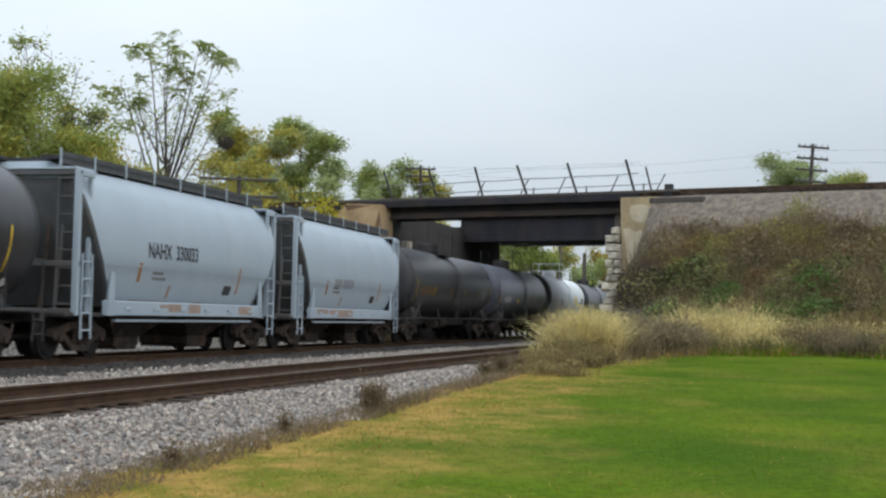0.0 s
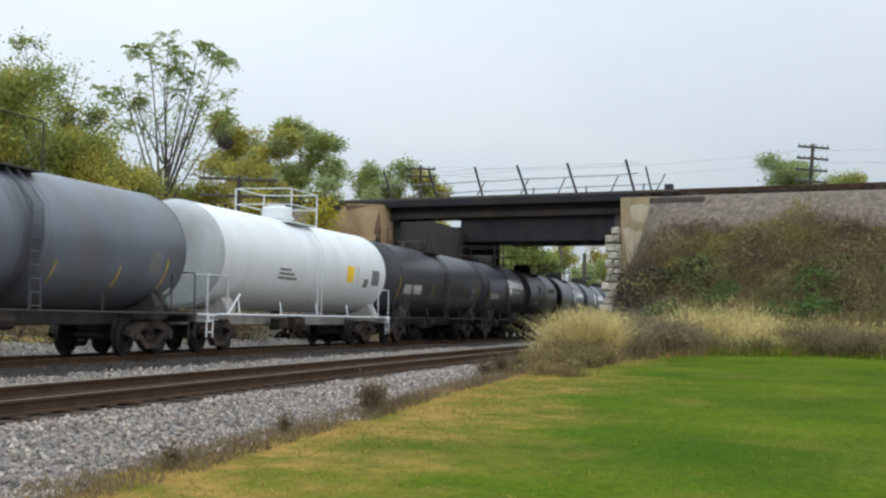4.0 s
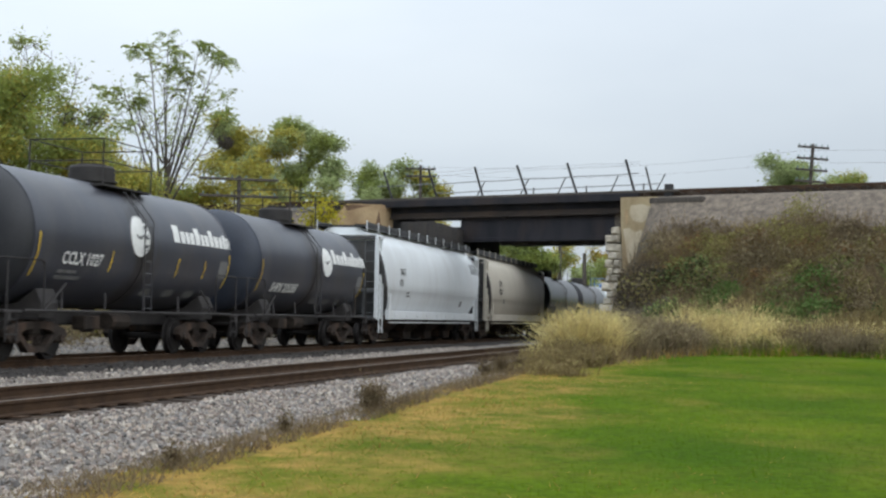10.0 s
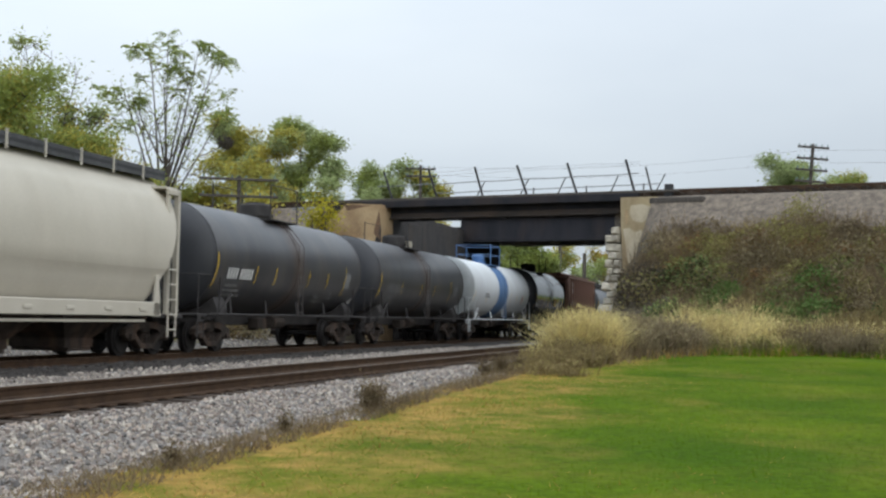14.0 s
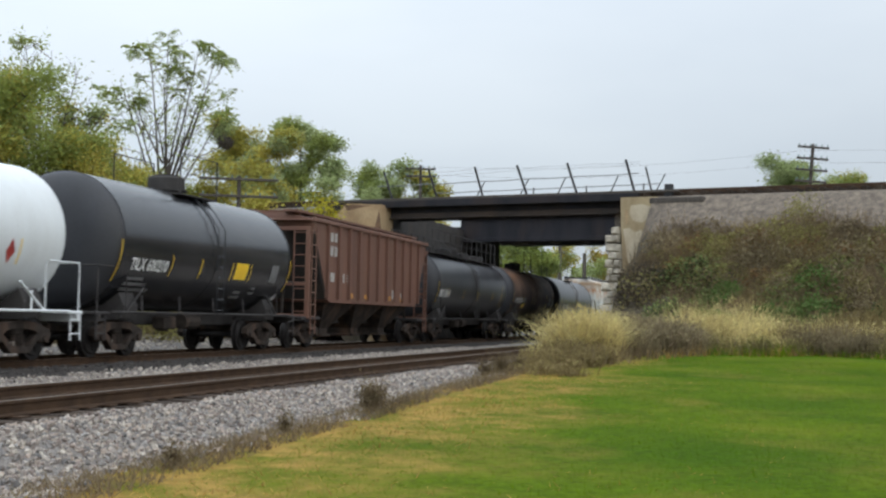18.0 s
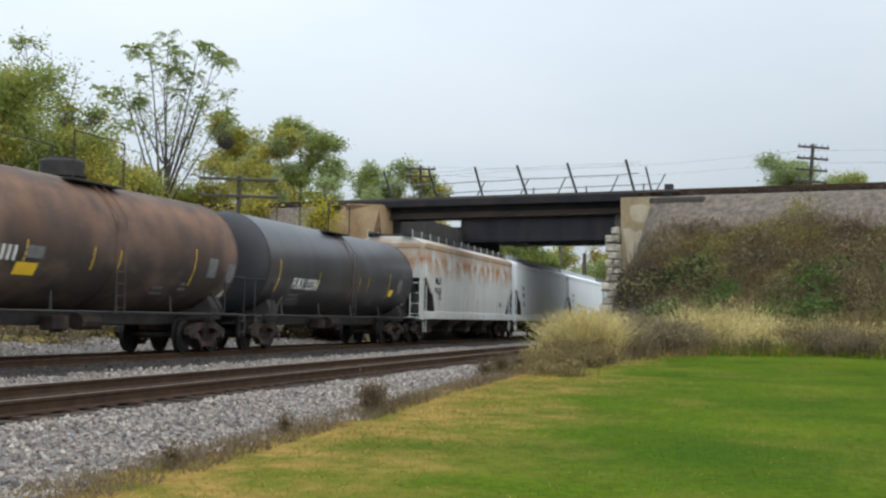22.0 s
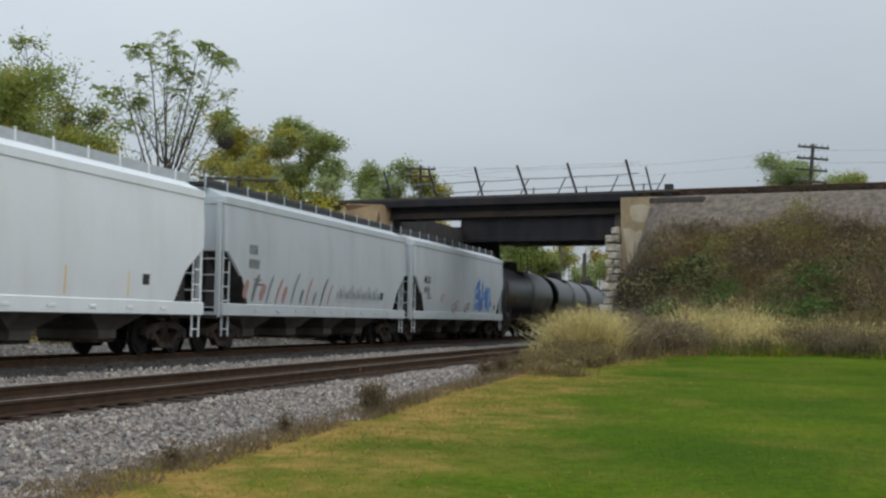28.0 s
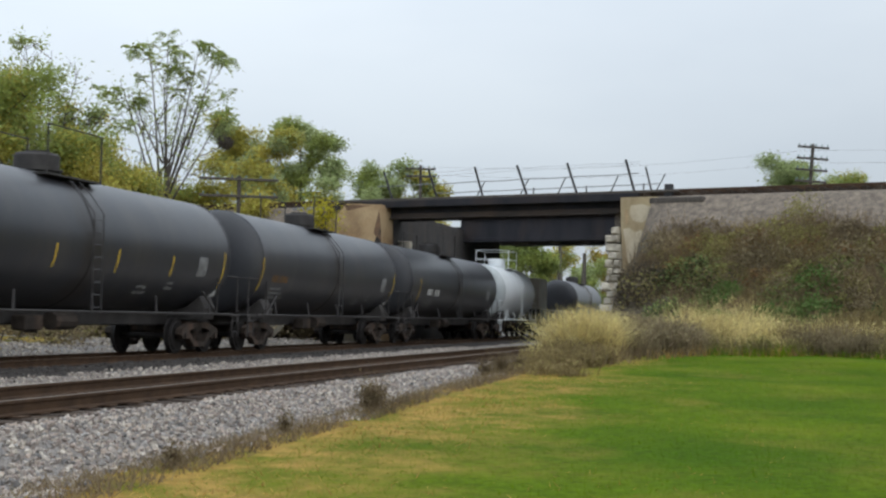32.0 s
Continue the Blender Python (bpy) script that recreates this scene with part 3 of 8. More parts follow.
def ground_material():
    m = mat("lawn_and_earth", (0.078, 0.120, 0.003), (0.040, 0.082, 0.0015), 0.9, scale=0.35, fine=9, grain=0.35, bump=0.3)
    n, l = m.node_tree.nodes, m.node_tree.links
    b = n["Principled BSDF"]
    b.inputs["Specular IOR Level"].default_value = 0.04
    old = b.inputs["Base Color"].links[0].from_socket
    co, sep, no, no2 = n.new("ShaderNodeTexCoord"), n.new("ShaderNodeSeparateXYZ"), n.new("ShaderNodeTexNoise"), n.new("ShaderNodeTexNoise")
    l.new(co.outputs["Object"], sep.inputs[0])
    no.inputs["Scale"].default_value, no.inputs["Detail"].default_value = 0.5, 6.0
    no2.inputs["Scale"].default_value, no2.inputs["Detail"].default_value = 5.0, 6.0
    l.new(co.outputs["Object"], no.inputs["Vector"])
    l.new(co.outputs["Object"], no2.inputs["Vector"])

    def math_node(op, a, b2):
        q = n.new("ShaderNodeMath")
        q.operation = op
        for k, x in enumerate((a, b2)):
            if isinstance(x, (int, float)):
                q.inputs[k].default_value = x
            else:
                l.new(x, q.inputs[k])
        return q.outputs[0]
    # dry verge next to the ballast and dry patches out on the lawn
    dist = math_node("ADD", math_node("MULTIPLY", sep.outputs["Y"], -1.0), math_node("MULTIPLY", no.outputs["Fac"], -3.9))
    r = n.new("ShaderNodeMapRange")
    r.inputs["From Min"].default_value, r.inputs["From Max"].default_value = TOE - 0.6, TOE + 1.0
    r.inputs["To Min"].default_value, r.inputs["To Max"].default_value = 1.0, 0.0
    l.new(dist, r.inputs["Value"])
    patch = n.new("ShaderNodeMapRange")
    patch.inputs["From Min"].default_value, patch.inputs["From Max"].default_value = 0.46, 0.64
    patch.inputs["To Max"].default_value = 0.4
    l.new(no.outputs["Fac"], patch.inputs["Value"])
    far_in = n.new("ShaderNodeMapRange")       # and the lawn is greener farther from the line
    far_in.inputs["From Min"].default_value, far_in.inputs["From Max"].default_value = TOE + 2.5, TOE + 9.0
    far_in.inputs["To Min"].default_value, far_in.inputs["To Max"].default_value = 1.15, 0.12
    l.new(math_node("MULTIPLY", sep.outputs["Y"], -1.0), far_in.inputs["Value"])
    mottle = n.new("ShaderNodeMapRange")
    mottle.inputs["From Min"].default_value, mottle.inputs["From Max"].default_value = 0.36, 0.62
    mottle.inputs["To Min"].default_value = 0.25
    no3 = n.new("ShaderNodeTexNoise")
    no3.inputs["Scale"].default_value, no3.inputs["Detail"].default_value = 1.6, 7.0
    l.new(co.outputs["Object"], no3.inputs["Vector"])
    l.new(no3.outputs["Fac"], mottle.inputs["Value"])
    fac = math_node("MULTIPLY", math_node("MAXIMUM", r.outputs[0], math_node("MULTIPLY", patch.outputs[0], far_in.outputs[0])), mottle.outputs[0])
    dry = n.new("ShaderNodeValToRGB")
    dry.color_ramp.elements[0].color, dry.color_ramp.elements[1].color = (0.205, 0.138, 0.034, 1), (0.31, 0.20, 0.052, 1)
    dry.color_ramp.elements[0].position, dry.color_ramp.elements[1].position = 0.3, 0.6
    l.new(no2.outputs["Fac"], dry.inputs[0])
    mx = n.new("ShaderNodeMixRGB")
    l.new(fac, mx.inputs[0])
    l.new(old, mx.inputs[1])
    l.new(dry.outputs[0], mx.inputs[2])
    l.new(mx.outputs[0], b.inputs["Base Color"])
    return m


def steps(*spans):
    out = []
    for a, b, d in spans:
        out += list(np.arange(a, b, d))
    return np.array(out + [spans[-1][1]])


GS = steps((-1500, -120, 90), (-120, -36, 6), (-36, 60, 0.6), (60, 160, 5), (160, 3000, 120))
GP = steps((-1800, -60, 120), (-60, -12, 4), (-12, 36, 0.4), (36, 90, 4), (90, 1800, 120))
sheet("ground", GS, GP, ground_z, ground_material(), "mown green lawn with dry verge running out to open ground", "ground")


def bed_z(s, p):
    """Top of the ballast over both tracks."""
    z = np.full_like(p, -0.14)
    near_slope = -0.205 - (p - (NEAR + 1.75)) * 0.24
    far_slope = -0.14 - (-1.9 - p) * 0.22
    mid = -0.16 - 0.14 * np.exp(-((p - NEAR / 2) / 1.0) ** 2)
    z = np.where(p > NEAR + 1.75, near_slope, z)
    far = -0.04 + 0.09 * wave(s, p, 0.33, 2) + 0.03 * (-4 - p)
    z = np.where(p < -1.9, np.where(p < -3.6, far, far_slope + (far - far_slope) * np.clip((-1.9 - p) / 1.7, 0, 1)), z)
    z = np.where(np.abs(p - NEAR) < 1.75, -0.205, z)
    z = np.where(np.abs(p) < 1.6, -0.19 + FAR_Z, z)
    z = np.where((p > 1.6) & (p < NEAR - 1.6), mid, z)
    return z + 0.025 * wave(s, p, 1.6, 1)


BED_P = steps((-22.0, -6, 0.8), (-6, NEAR + 4.2, 0.2))
ballast = sheet("ballast", steps((-60, -30, 2), (-30, 60, 0.3), (60, 180, 3)), BED_P, bed_z, M_BALLAST, "grey crushed limestone ballast under two tracks", "ballast")


# The far bed's dark colour includes the shade beneath the train.
ballast.data.materials.append(M_DIRTBED)
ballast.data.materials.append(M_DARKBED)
ballast.data.materials.append(M_FARGRAVEL)
q_p = np.tile(np.arange(len(BED_P) - 1), len(ballast.data.polygons) // (len(BED_P) - 1))
mid_p = ((BED_P[:-1] + BED_P[1:]) / 2)[q_p]
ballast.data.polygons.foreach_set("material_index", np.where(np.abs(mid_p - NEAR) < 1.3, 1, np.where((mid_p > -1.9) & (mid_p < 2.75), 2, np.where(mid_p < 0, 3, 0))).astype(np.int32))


def strew(name, n, s0, s1, p0, p1, size, material, label, weight=1.0, lift=0.4):
    """Loose chips on the ballast, denser towards the camera."""
    s = s0 + (s1 - s0) * RNG.random(n) ** weight
    p = p0 + (p1 - p0) * RNG.random(n)
    keep = p < TOE - 0.1 + 0.35 * wave(s, p * 0 + 3, 0.8) + 0.13 * RNG.normal(size=n)
    s, p = s[keep], p[keep]
    z = np.maximum(bed_z(s, p), ground_z(s, p)) + size * lift * RNG.random(len(s))
    ob = new(name, stones_mesh(name, np.stack([s, -p, z], 1), size, material))
    ob.matrix_basis = TRACK
    return tagged(ob, label, "ballast", kind="stuff")


strew("ballast_stones", 15000, -26, 8, NEAR + 1.25, TOE + 0.7, 0.045, M_STONES, "loose pale grey limestone chips on the ballast shoulder", 1.25)
strew("ballast_stones", 8000, -26, 8, NEAR + 1.25, TOE + 0.7, 0.044, M_STONESPINK, "loose pinkish limestone chips on the ballast shoulder", 1.25)
strew("ballast_stones", 7000, -26, 8, NEAR + 1.25, TOE + 0.7, 0.044, M_STONESBLUE, "loose blue-grey chips on the ballast shoulder", 1.25)
strew("ballast_stones", 9000, 8, 34, NEAR + 1.25, TOE + 0.4, 0.05, M_STONES, "loose pale grey limestone chips farther along the shoulder")
strew("ballast_stones", 10000, -22, 30, 2.7, NEAR - 0.95, 0.05, M_STONES, "pale limestone chips between the two tracks")
# these chips are coloured dark for the train's shade
strew("ballast_stones", 9000, -22, 30, -1.7, 2.8, 0.045, M_STONESDARK, "chips beside the far rails, darkened for the train's shade")
strew("ballast_stones", 9000, -22, 40, -6.5, -1.8, 0.06, M_STONES, "pale limestone chips on the far side of the tracks")


# ---- the two tracks ----
RAIL_PROFILE = [(-0.07, -0.17), (0.07, -0.17), (0.07, -0.155), (0.012, -0.135), (0.012, -0.045), (0.036, -0.035), (0.036, -0.006), (0.028, 0.0), (-0.028, 0.0), (-0.036, -0.006), (-0.036, -0.035), (-0.012, -0.045), (-0.012, -0.135), (-0.07, -0.155)]


def track(p, label, z=0.0):
    """A track: two rails with bright heads, and its ties."""
    ob = thing("railway_track", TRACK @ Matrix.Translation((0, -p, z)), label, "track", "tracks", "structure")
    rail = Build().loft([[(x, a, z) for a, z in RAIL_PROFILE] for x in (-90, 200)]).mesh("rail", M_RAIL)
    head = Build().box(-90, 200, -0.026, 0.026, 0.0, 0.0015).mesh("rail_head", M_RAILTOP)
    for y in (-0.7588, 0.7588):
        r = part("rail", rail, M_RAIL, ob, at=Matrix.Translation((0, y, 0)))
        part("rail_head", head, M_RAILTOP, r, "worn bright running surface")
    tie = Build().box(-0.11, 0.11, -1.3, 1.3, -0.34, -0.172, 0.012).mesh("tie", M_TIE)
    plate = Build().box(-0.1, 0.1, -0.17, 0.17, -0.172, -0.155, 0.004).mesh("tie_plate", M_RAIL)
    r2 = random.Random(5)
    for k in range(140):
        x = -26 + k * 0.53
        t = part("tie", tie, M_TIE, ob, at=pose(x + r2.uniform(-0.03, 0.03), r2.uniform(-0.05, 0.05), r2.uniform(-0.012, 0.0), 0, 0, r2.uniform(-1.2, 1.2)))
        if k < 90:
            for y in (-0.7588, 0.7588):
                part("tie_plate", plate, M_RAIL, t, at=Matrix.Translation((0, y, 0)))
    rest = Build()
    for a, b in ((-88, -26), (48.5, 190)):
        for x in np.arange(a, b, 0.53):
            rest.box(x - 0.11, x + 0.11, -1.3, 1.3, -0.34, -0.172)
    tagged(part("ties_beyond", rest, M_TIE, ob), kind="stuff")
    return ob


track(0.0, "far railway track with rusty rails on dark timber ties", FAR_Z)
track(NEAR, "empty near railway track with rusty rails on timber ties")


# ---- the overbridge and its banks ----
BR = pose(7.33, 57.3, 0, 0, 0, -31.2)     # local x along the upper line to its right-hand bank, local y to the far side
BRI = BR.inverted()
SPAN, DEEP, SOFFIT, DECK = 11.58, 32.0, 5.66, 6.5
SPANS = ((0.0, 2.3, 6.295), (15.7, 31.6, 7.0))      # near and far edge of each bridge, and its girders' top
SKEW = -0.306          # the tracks pass beneath at a slant
FAR_SOFFIT = 6.17        # underside of the floor between the girders


def bridge():
    """Two plate-girder bridges side by side, with an open gap between them."""
    ob = thing("railway_bridge", BR, "old black riveted plate-girder railway bridge over two tracks", "bridge")
    for y0, y1, top in SPANS:
        for y in (y0, y1):
            x0, x1 = -SPAN - 0.6 + SKEW * y, 0.5 + SKEW * y
            low = 6.26 if y > 20 else 5.74 if y == 2.3 else SOFFIT if y == 0 else SOFFIT - 0.1          # each bridge has a shallow rear girder
            web = Build().box(x0, x1, y + 0.2, y + 0.24, low + 0.03, top - 0.03)
            go = part("plate_girder", web, M_GIRDER, ob, "rust-streaked riveted girder")
            part("top_flange", Build().box(x0, x1, y - 0.02, y + 0.46, top - 0.05, top, 0.01).box(x0, x1, y + 0.17, y + 0.2, top - 0.2, top - 0.05), M_GIRDER, go)
            part("bottom_flange", Build().box(x0, x1, y, y + 0.44, low, low + 0.05, 0.01).box(x0, x1, y + 0.14, y + 0.2, low + 0.05, low + 0.26, 0.02), M_FLANGERUST if y == 0 else M_GIRDER, go, "rust-brown lower flange" if y == 0 else "")
        if y0 == 0:            # an open deck: daylight falls between its ties
            for y in (0.62, 2.05):
                part("stringer", Build().box(-SPAN - 0.8 + SKEW * y, 0.7 + SKEW * y, y - 0.1, y + 0.1, DECK - 0.55, DECK - 0.125, 0.02), M_GIRDER, ob)
            for k in range(5):
                x = -SPAN + 1.0 + k * 2.4
                part("cross_beam", Build().loft([[(x + SKEW * y + q, y, z) for q, z in ((-0.09, DECK - 0.78), (0.09, DECK - 0.78), (0.09, DECK - 0.56), (-0.09, DECK - 0.56))] for y in (0.25, 2.3)]), M_GIRDER, ob)
            part("walkway", Build().box(-SPAN - 1.4, 1.3, -0.2, 0.02, DECK - 0.2, DECK - 0.122, 0.01), M_TIMBER, ob, "dark plank walkway at the deck's edge")
            part("fascia", Build().box(-SPAN - 1.4, 1.3, -0.30, -0.22, DECK - 0.32, DECK, 0.01), M_GIRDER, ob)
            continue
        n = int((y1 - y0) / 2.4)
        inner = Build().box(-SPAN - 1.0, 0.9, -0.12, 0.12, FAR_SOFFIT - 0.02, DECK - 0.25, 0.02).mesh("inner_girder", M_SOFFIT)
        for k in range(1, n):
            y = y0 + (y1 - y0) * k / n + 0.2
            part("inner_girder", inner, M_SOFFIT, ob, at=Matrix.Translation((SKEW * y, y, 0)))
        beam = Build().loft([[(x + SKEW * y, y, z) for x, z in ((-0.12, FAR_SOFFIT + 0.02), (0.12, FAR_SOFFIT + 0.02), (0.12, DECK - 0.21), (-0.12, DECK - 0.21))] for y in (y0 + 0.5, y1 - 0.1)]).mesh("cross_beam", M_SOFFIT)
        for k in range(5):
            part("cross_beam", beam, M_SOFFIT, ob, at=Matrix.Translation((-SPAN + 1.2 + k * 2.3, 0, 0)))
        e0, e1 = y0 + 0.45, y1
        part("deck", Build().loft([[(-SPAN - 1.4 + SKEW * e0, e0, z), (1.3 + SKEW * e0, e0, z), (1.3 + SKEW * e1, e1, z), (-SPAN - 1.4 + SKEW * e1, e1, z)] for z in (DECK - 0.2, DECK)]), M_GIRDER, ob, "dark timber and ballast deck")
    kerb = Build().box(-SPAN - 3.2, 3.0, -0.16, 0.02, DECK, DECK + 0.12, 0.015)
    part("edge_timber", kerb, M_TIMBER, ob, "weathered timber along the deck edge")


bridge()


def fence():
    """The bent pipe fence on the bridge: dark posts lean one way, thin braces the other."""
    ob = thing("bridge_fence", BR @ pose(0, -0.05, DECK + 0.12), "bent pipe fence with leaning dark posts and sagging wires", "fence")
    r = random.Random(3)
    post = Build().tube([(0, 0, -0.1), (-0.42, -0.15, 1.32)], 0.055, 7).mesh("post", M_DARKSTEEL)
    brace = Build().tube([(0, 0, -0.1), (0.24, 0.35, 0.72)], 0.026, 6).mesh("brace", M_DARKSTEEL)
    stub = Build().tube([(0, 0, -0.1), (0.0, 0, 0.32)], 0.03, 6).mesh("stub", M_DARKSTEEL)
    xs = [-11.4, -8.9, -6.45, -4.18, -1.72, 1.0]
    for x in xs:
        part("post", post, M_DARKSTEEL, ob, at=pose(x, 0, 0, 0, r.uniform(-2, 2), r.uniform(-8, 8)))
    part("post", Build().tube([(0, 0, -0.1), (-0.26, -0.1, 1.0)], 0.04, 7), M_DARKSTEEL, ob, at=pose(1.78, 0, 0))
    for x in (-6.9, -4.65, -2.75, -0.2, 1.9):
        part("brace", brace, M_DARKSTEEL, ob, at=pose(x, 0.1, 0, 0, r.uniform(-4, 4), r.uniform(-10, 10)))
    for x in (-4.0, -1.4, 1.3):
        part("stub", stub, M_DARKSTEEL, ob, at=pose(x, 0.25, 0))

    def sag(z0, z1, x0, x1, rad, mt, name, dip):
        pts = []
        for i in range(25):
            k = i / 24
            pts.append((x0 + (x1 - x0) * k, -0.05 * k, z0 + (z1 - z0) * k - dip * abs(math.sin(k * math.pi * 5))))
        part(name, Build().tube(pts, rad, 5), mt, ob)
    sag(0.62, 0.74, -12.3, 1.2, 0.022, M_GALV, "pipe_rail", 0.03)
    sag(0.2, 0.26, -9.0, 2.2, 0.022, M_GALV, "pipe_rail", 0.02)
    sag(1.22, 1.24, -9.6, 1.2, 0.007, M_GALV, "wire", 0.05)
    sag(1.05, 1.16, -9.6, 1.2, 0.006, M_GALV, "wire", 0.06)


fence()


def bank_height(x, y):
    """Height of the upper line's bank at world arrays x, y."""
    lx = BRI[0][0] * x + BRI[0][1] * y + BRI[0][3]
    ly = BRI[1][0] * x + BRI[1][1] * y + BRI[1][3]
    s, p = line_of(x, y)
    front = 6.35 + np.minimum(ly + 0.1, 0) * 0.68
    back = 6.35 - np.maximum(ly - DEEP - 0.5, 0) * 0.68
    right = np.minimum((p - (NEAR + 2.5)) * 5, 3.2 + (p - (NEAR + 3.0)) * 4.0)
    right = np.where((ly > 3.2) & (ly < 15.0), np.minimum(right, (p - (NEAR + 2.3)) * 0.9), right)
    left = (-2.75 - p) * 2.6
    z = np.minimum(np.minimum(front, back), np.where(lx > -SPAN / 2, right, left))
    rough = 0.16 * wave(lx, ly, 0.9, 4) * np.clip(6.1 - z, 0, 1) * np.clip(z, 0, 1)
    return np.maximum(z + rough, -1.0)


M_BANK = mat("bank_soil_and_dead_grass", (0.10, 0.08, 0.05), (0.045, 0.038, 0.025), 0.95, scale=1.2, fine=14, grain=0.35, bump=0.6)
M_BANKGRAVEL = mat("bank_cinders_and_gravel", (0.195, 0.155, 0.118), (0.09, 0.072, 0.056), 0.95, scale=4, fine=20, grain=0.55, bump=0.7)


def bank(name, x0, x1, label):
    xs, ys = np.arange(x0, x1 + 0.01, 0.75), np.concatenate([np.arange(-11, 0, 0.4), np.arange(0, 26, 1.5)])
    X, Y = np.meshgrid(xs, ys, indexing="ij")
    wx = BR[0][0] * X + BR[0][1] * Y + BR[0][3]
    wy = BR[1][0] * X + BR[1][1] * Y + BR[1][3]
    Z = bank_height(wx, wy)
    n, m = len(xs), len(ys)
    i = (np.arange(n - 1)[:, None] * m + np.arange(m - 1)[None]).reshape(-1)
    f = np.stack([i, i + m, i + m + 1, i + 1], 1)
    zc = Z.reshape(-1)[f].mean(1)
    me = array_mesh(name, np.stack([X, Y, Z], -1).reshape(-1, 3), f, M_BANK, True)
    me.materials.append(M_BANKGRAVEL)
    lim = 4.3 + 0.9 * wave(X.reshape(-1)[f[:, 0]], zc, 0.6, 1)
    me.polygons.foreach_set("material_index", (zc > lim).astype(np.int32))
    ob = new(name, me)
    ob.matrix_basis = BR
    return tagged(ob, label, "embankment", kind="structure")


bank("embankment", -1.0, 95.0, "railway embankment with gravel crest and overgrown slope")
bank("embankment", -110.0, -10.5, "railway embankment with gravel crest behind trees")


def upper_track():
    """Rail and tie ends that show along the crest."""
    ob = thing("upper_track", BR, "dark upper railway track along the crest of the bank", "track", "tracks", "structure")
    for y in (0.62, 2.05):
        part("rail", Build().box(-110, 95, y - 0.035, y + 0.035, DECK + 0.03, DECK + 0.2, 0.01), M_RAIL, ob)
    tie = Build().box(-0.11, 0.11, 0.06, 2.6, DECK - 0.12, DECK + 0.035, 0.01).mesh("tie", M_TIE)
    for k in range(150):
        part("tie", tie, M_TIE, ob, at=Matrix.Translation((-40 + k * 0.55, 0, 0)))


upper_track()


def rough_block(r, w, d, h, tight=0.12):
    """A quarry-faced stone with a pillowed front."""
    b = Build()
    loops = []
    for k, (yy, c) in enumerate(((0.0, 0.42), (0.07, 0.16), (0.17, 0.0), (d, 0.0))):
        lp = []
        for i in range(8):
            a = i * math.pi / 4
            qx = max(-1, min(1, math.cos(a) * 1.38)) * (w / 2 - c * w * 0.5)
            qz = max(-1, min(1, math.sin(a) * 1.38)) * (h / 2 - c * h * 0.5)
            lp.append((qx + r.uniform(-1, 1) * tight * 0.3, yy + (r.uniform(-0.07, 0.07) if k < 2 else 0), qz + r.uniform(-1, 1) * tight * 0.2))
        loops.append(lp)
    return b.loft(loops)


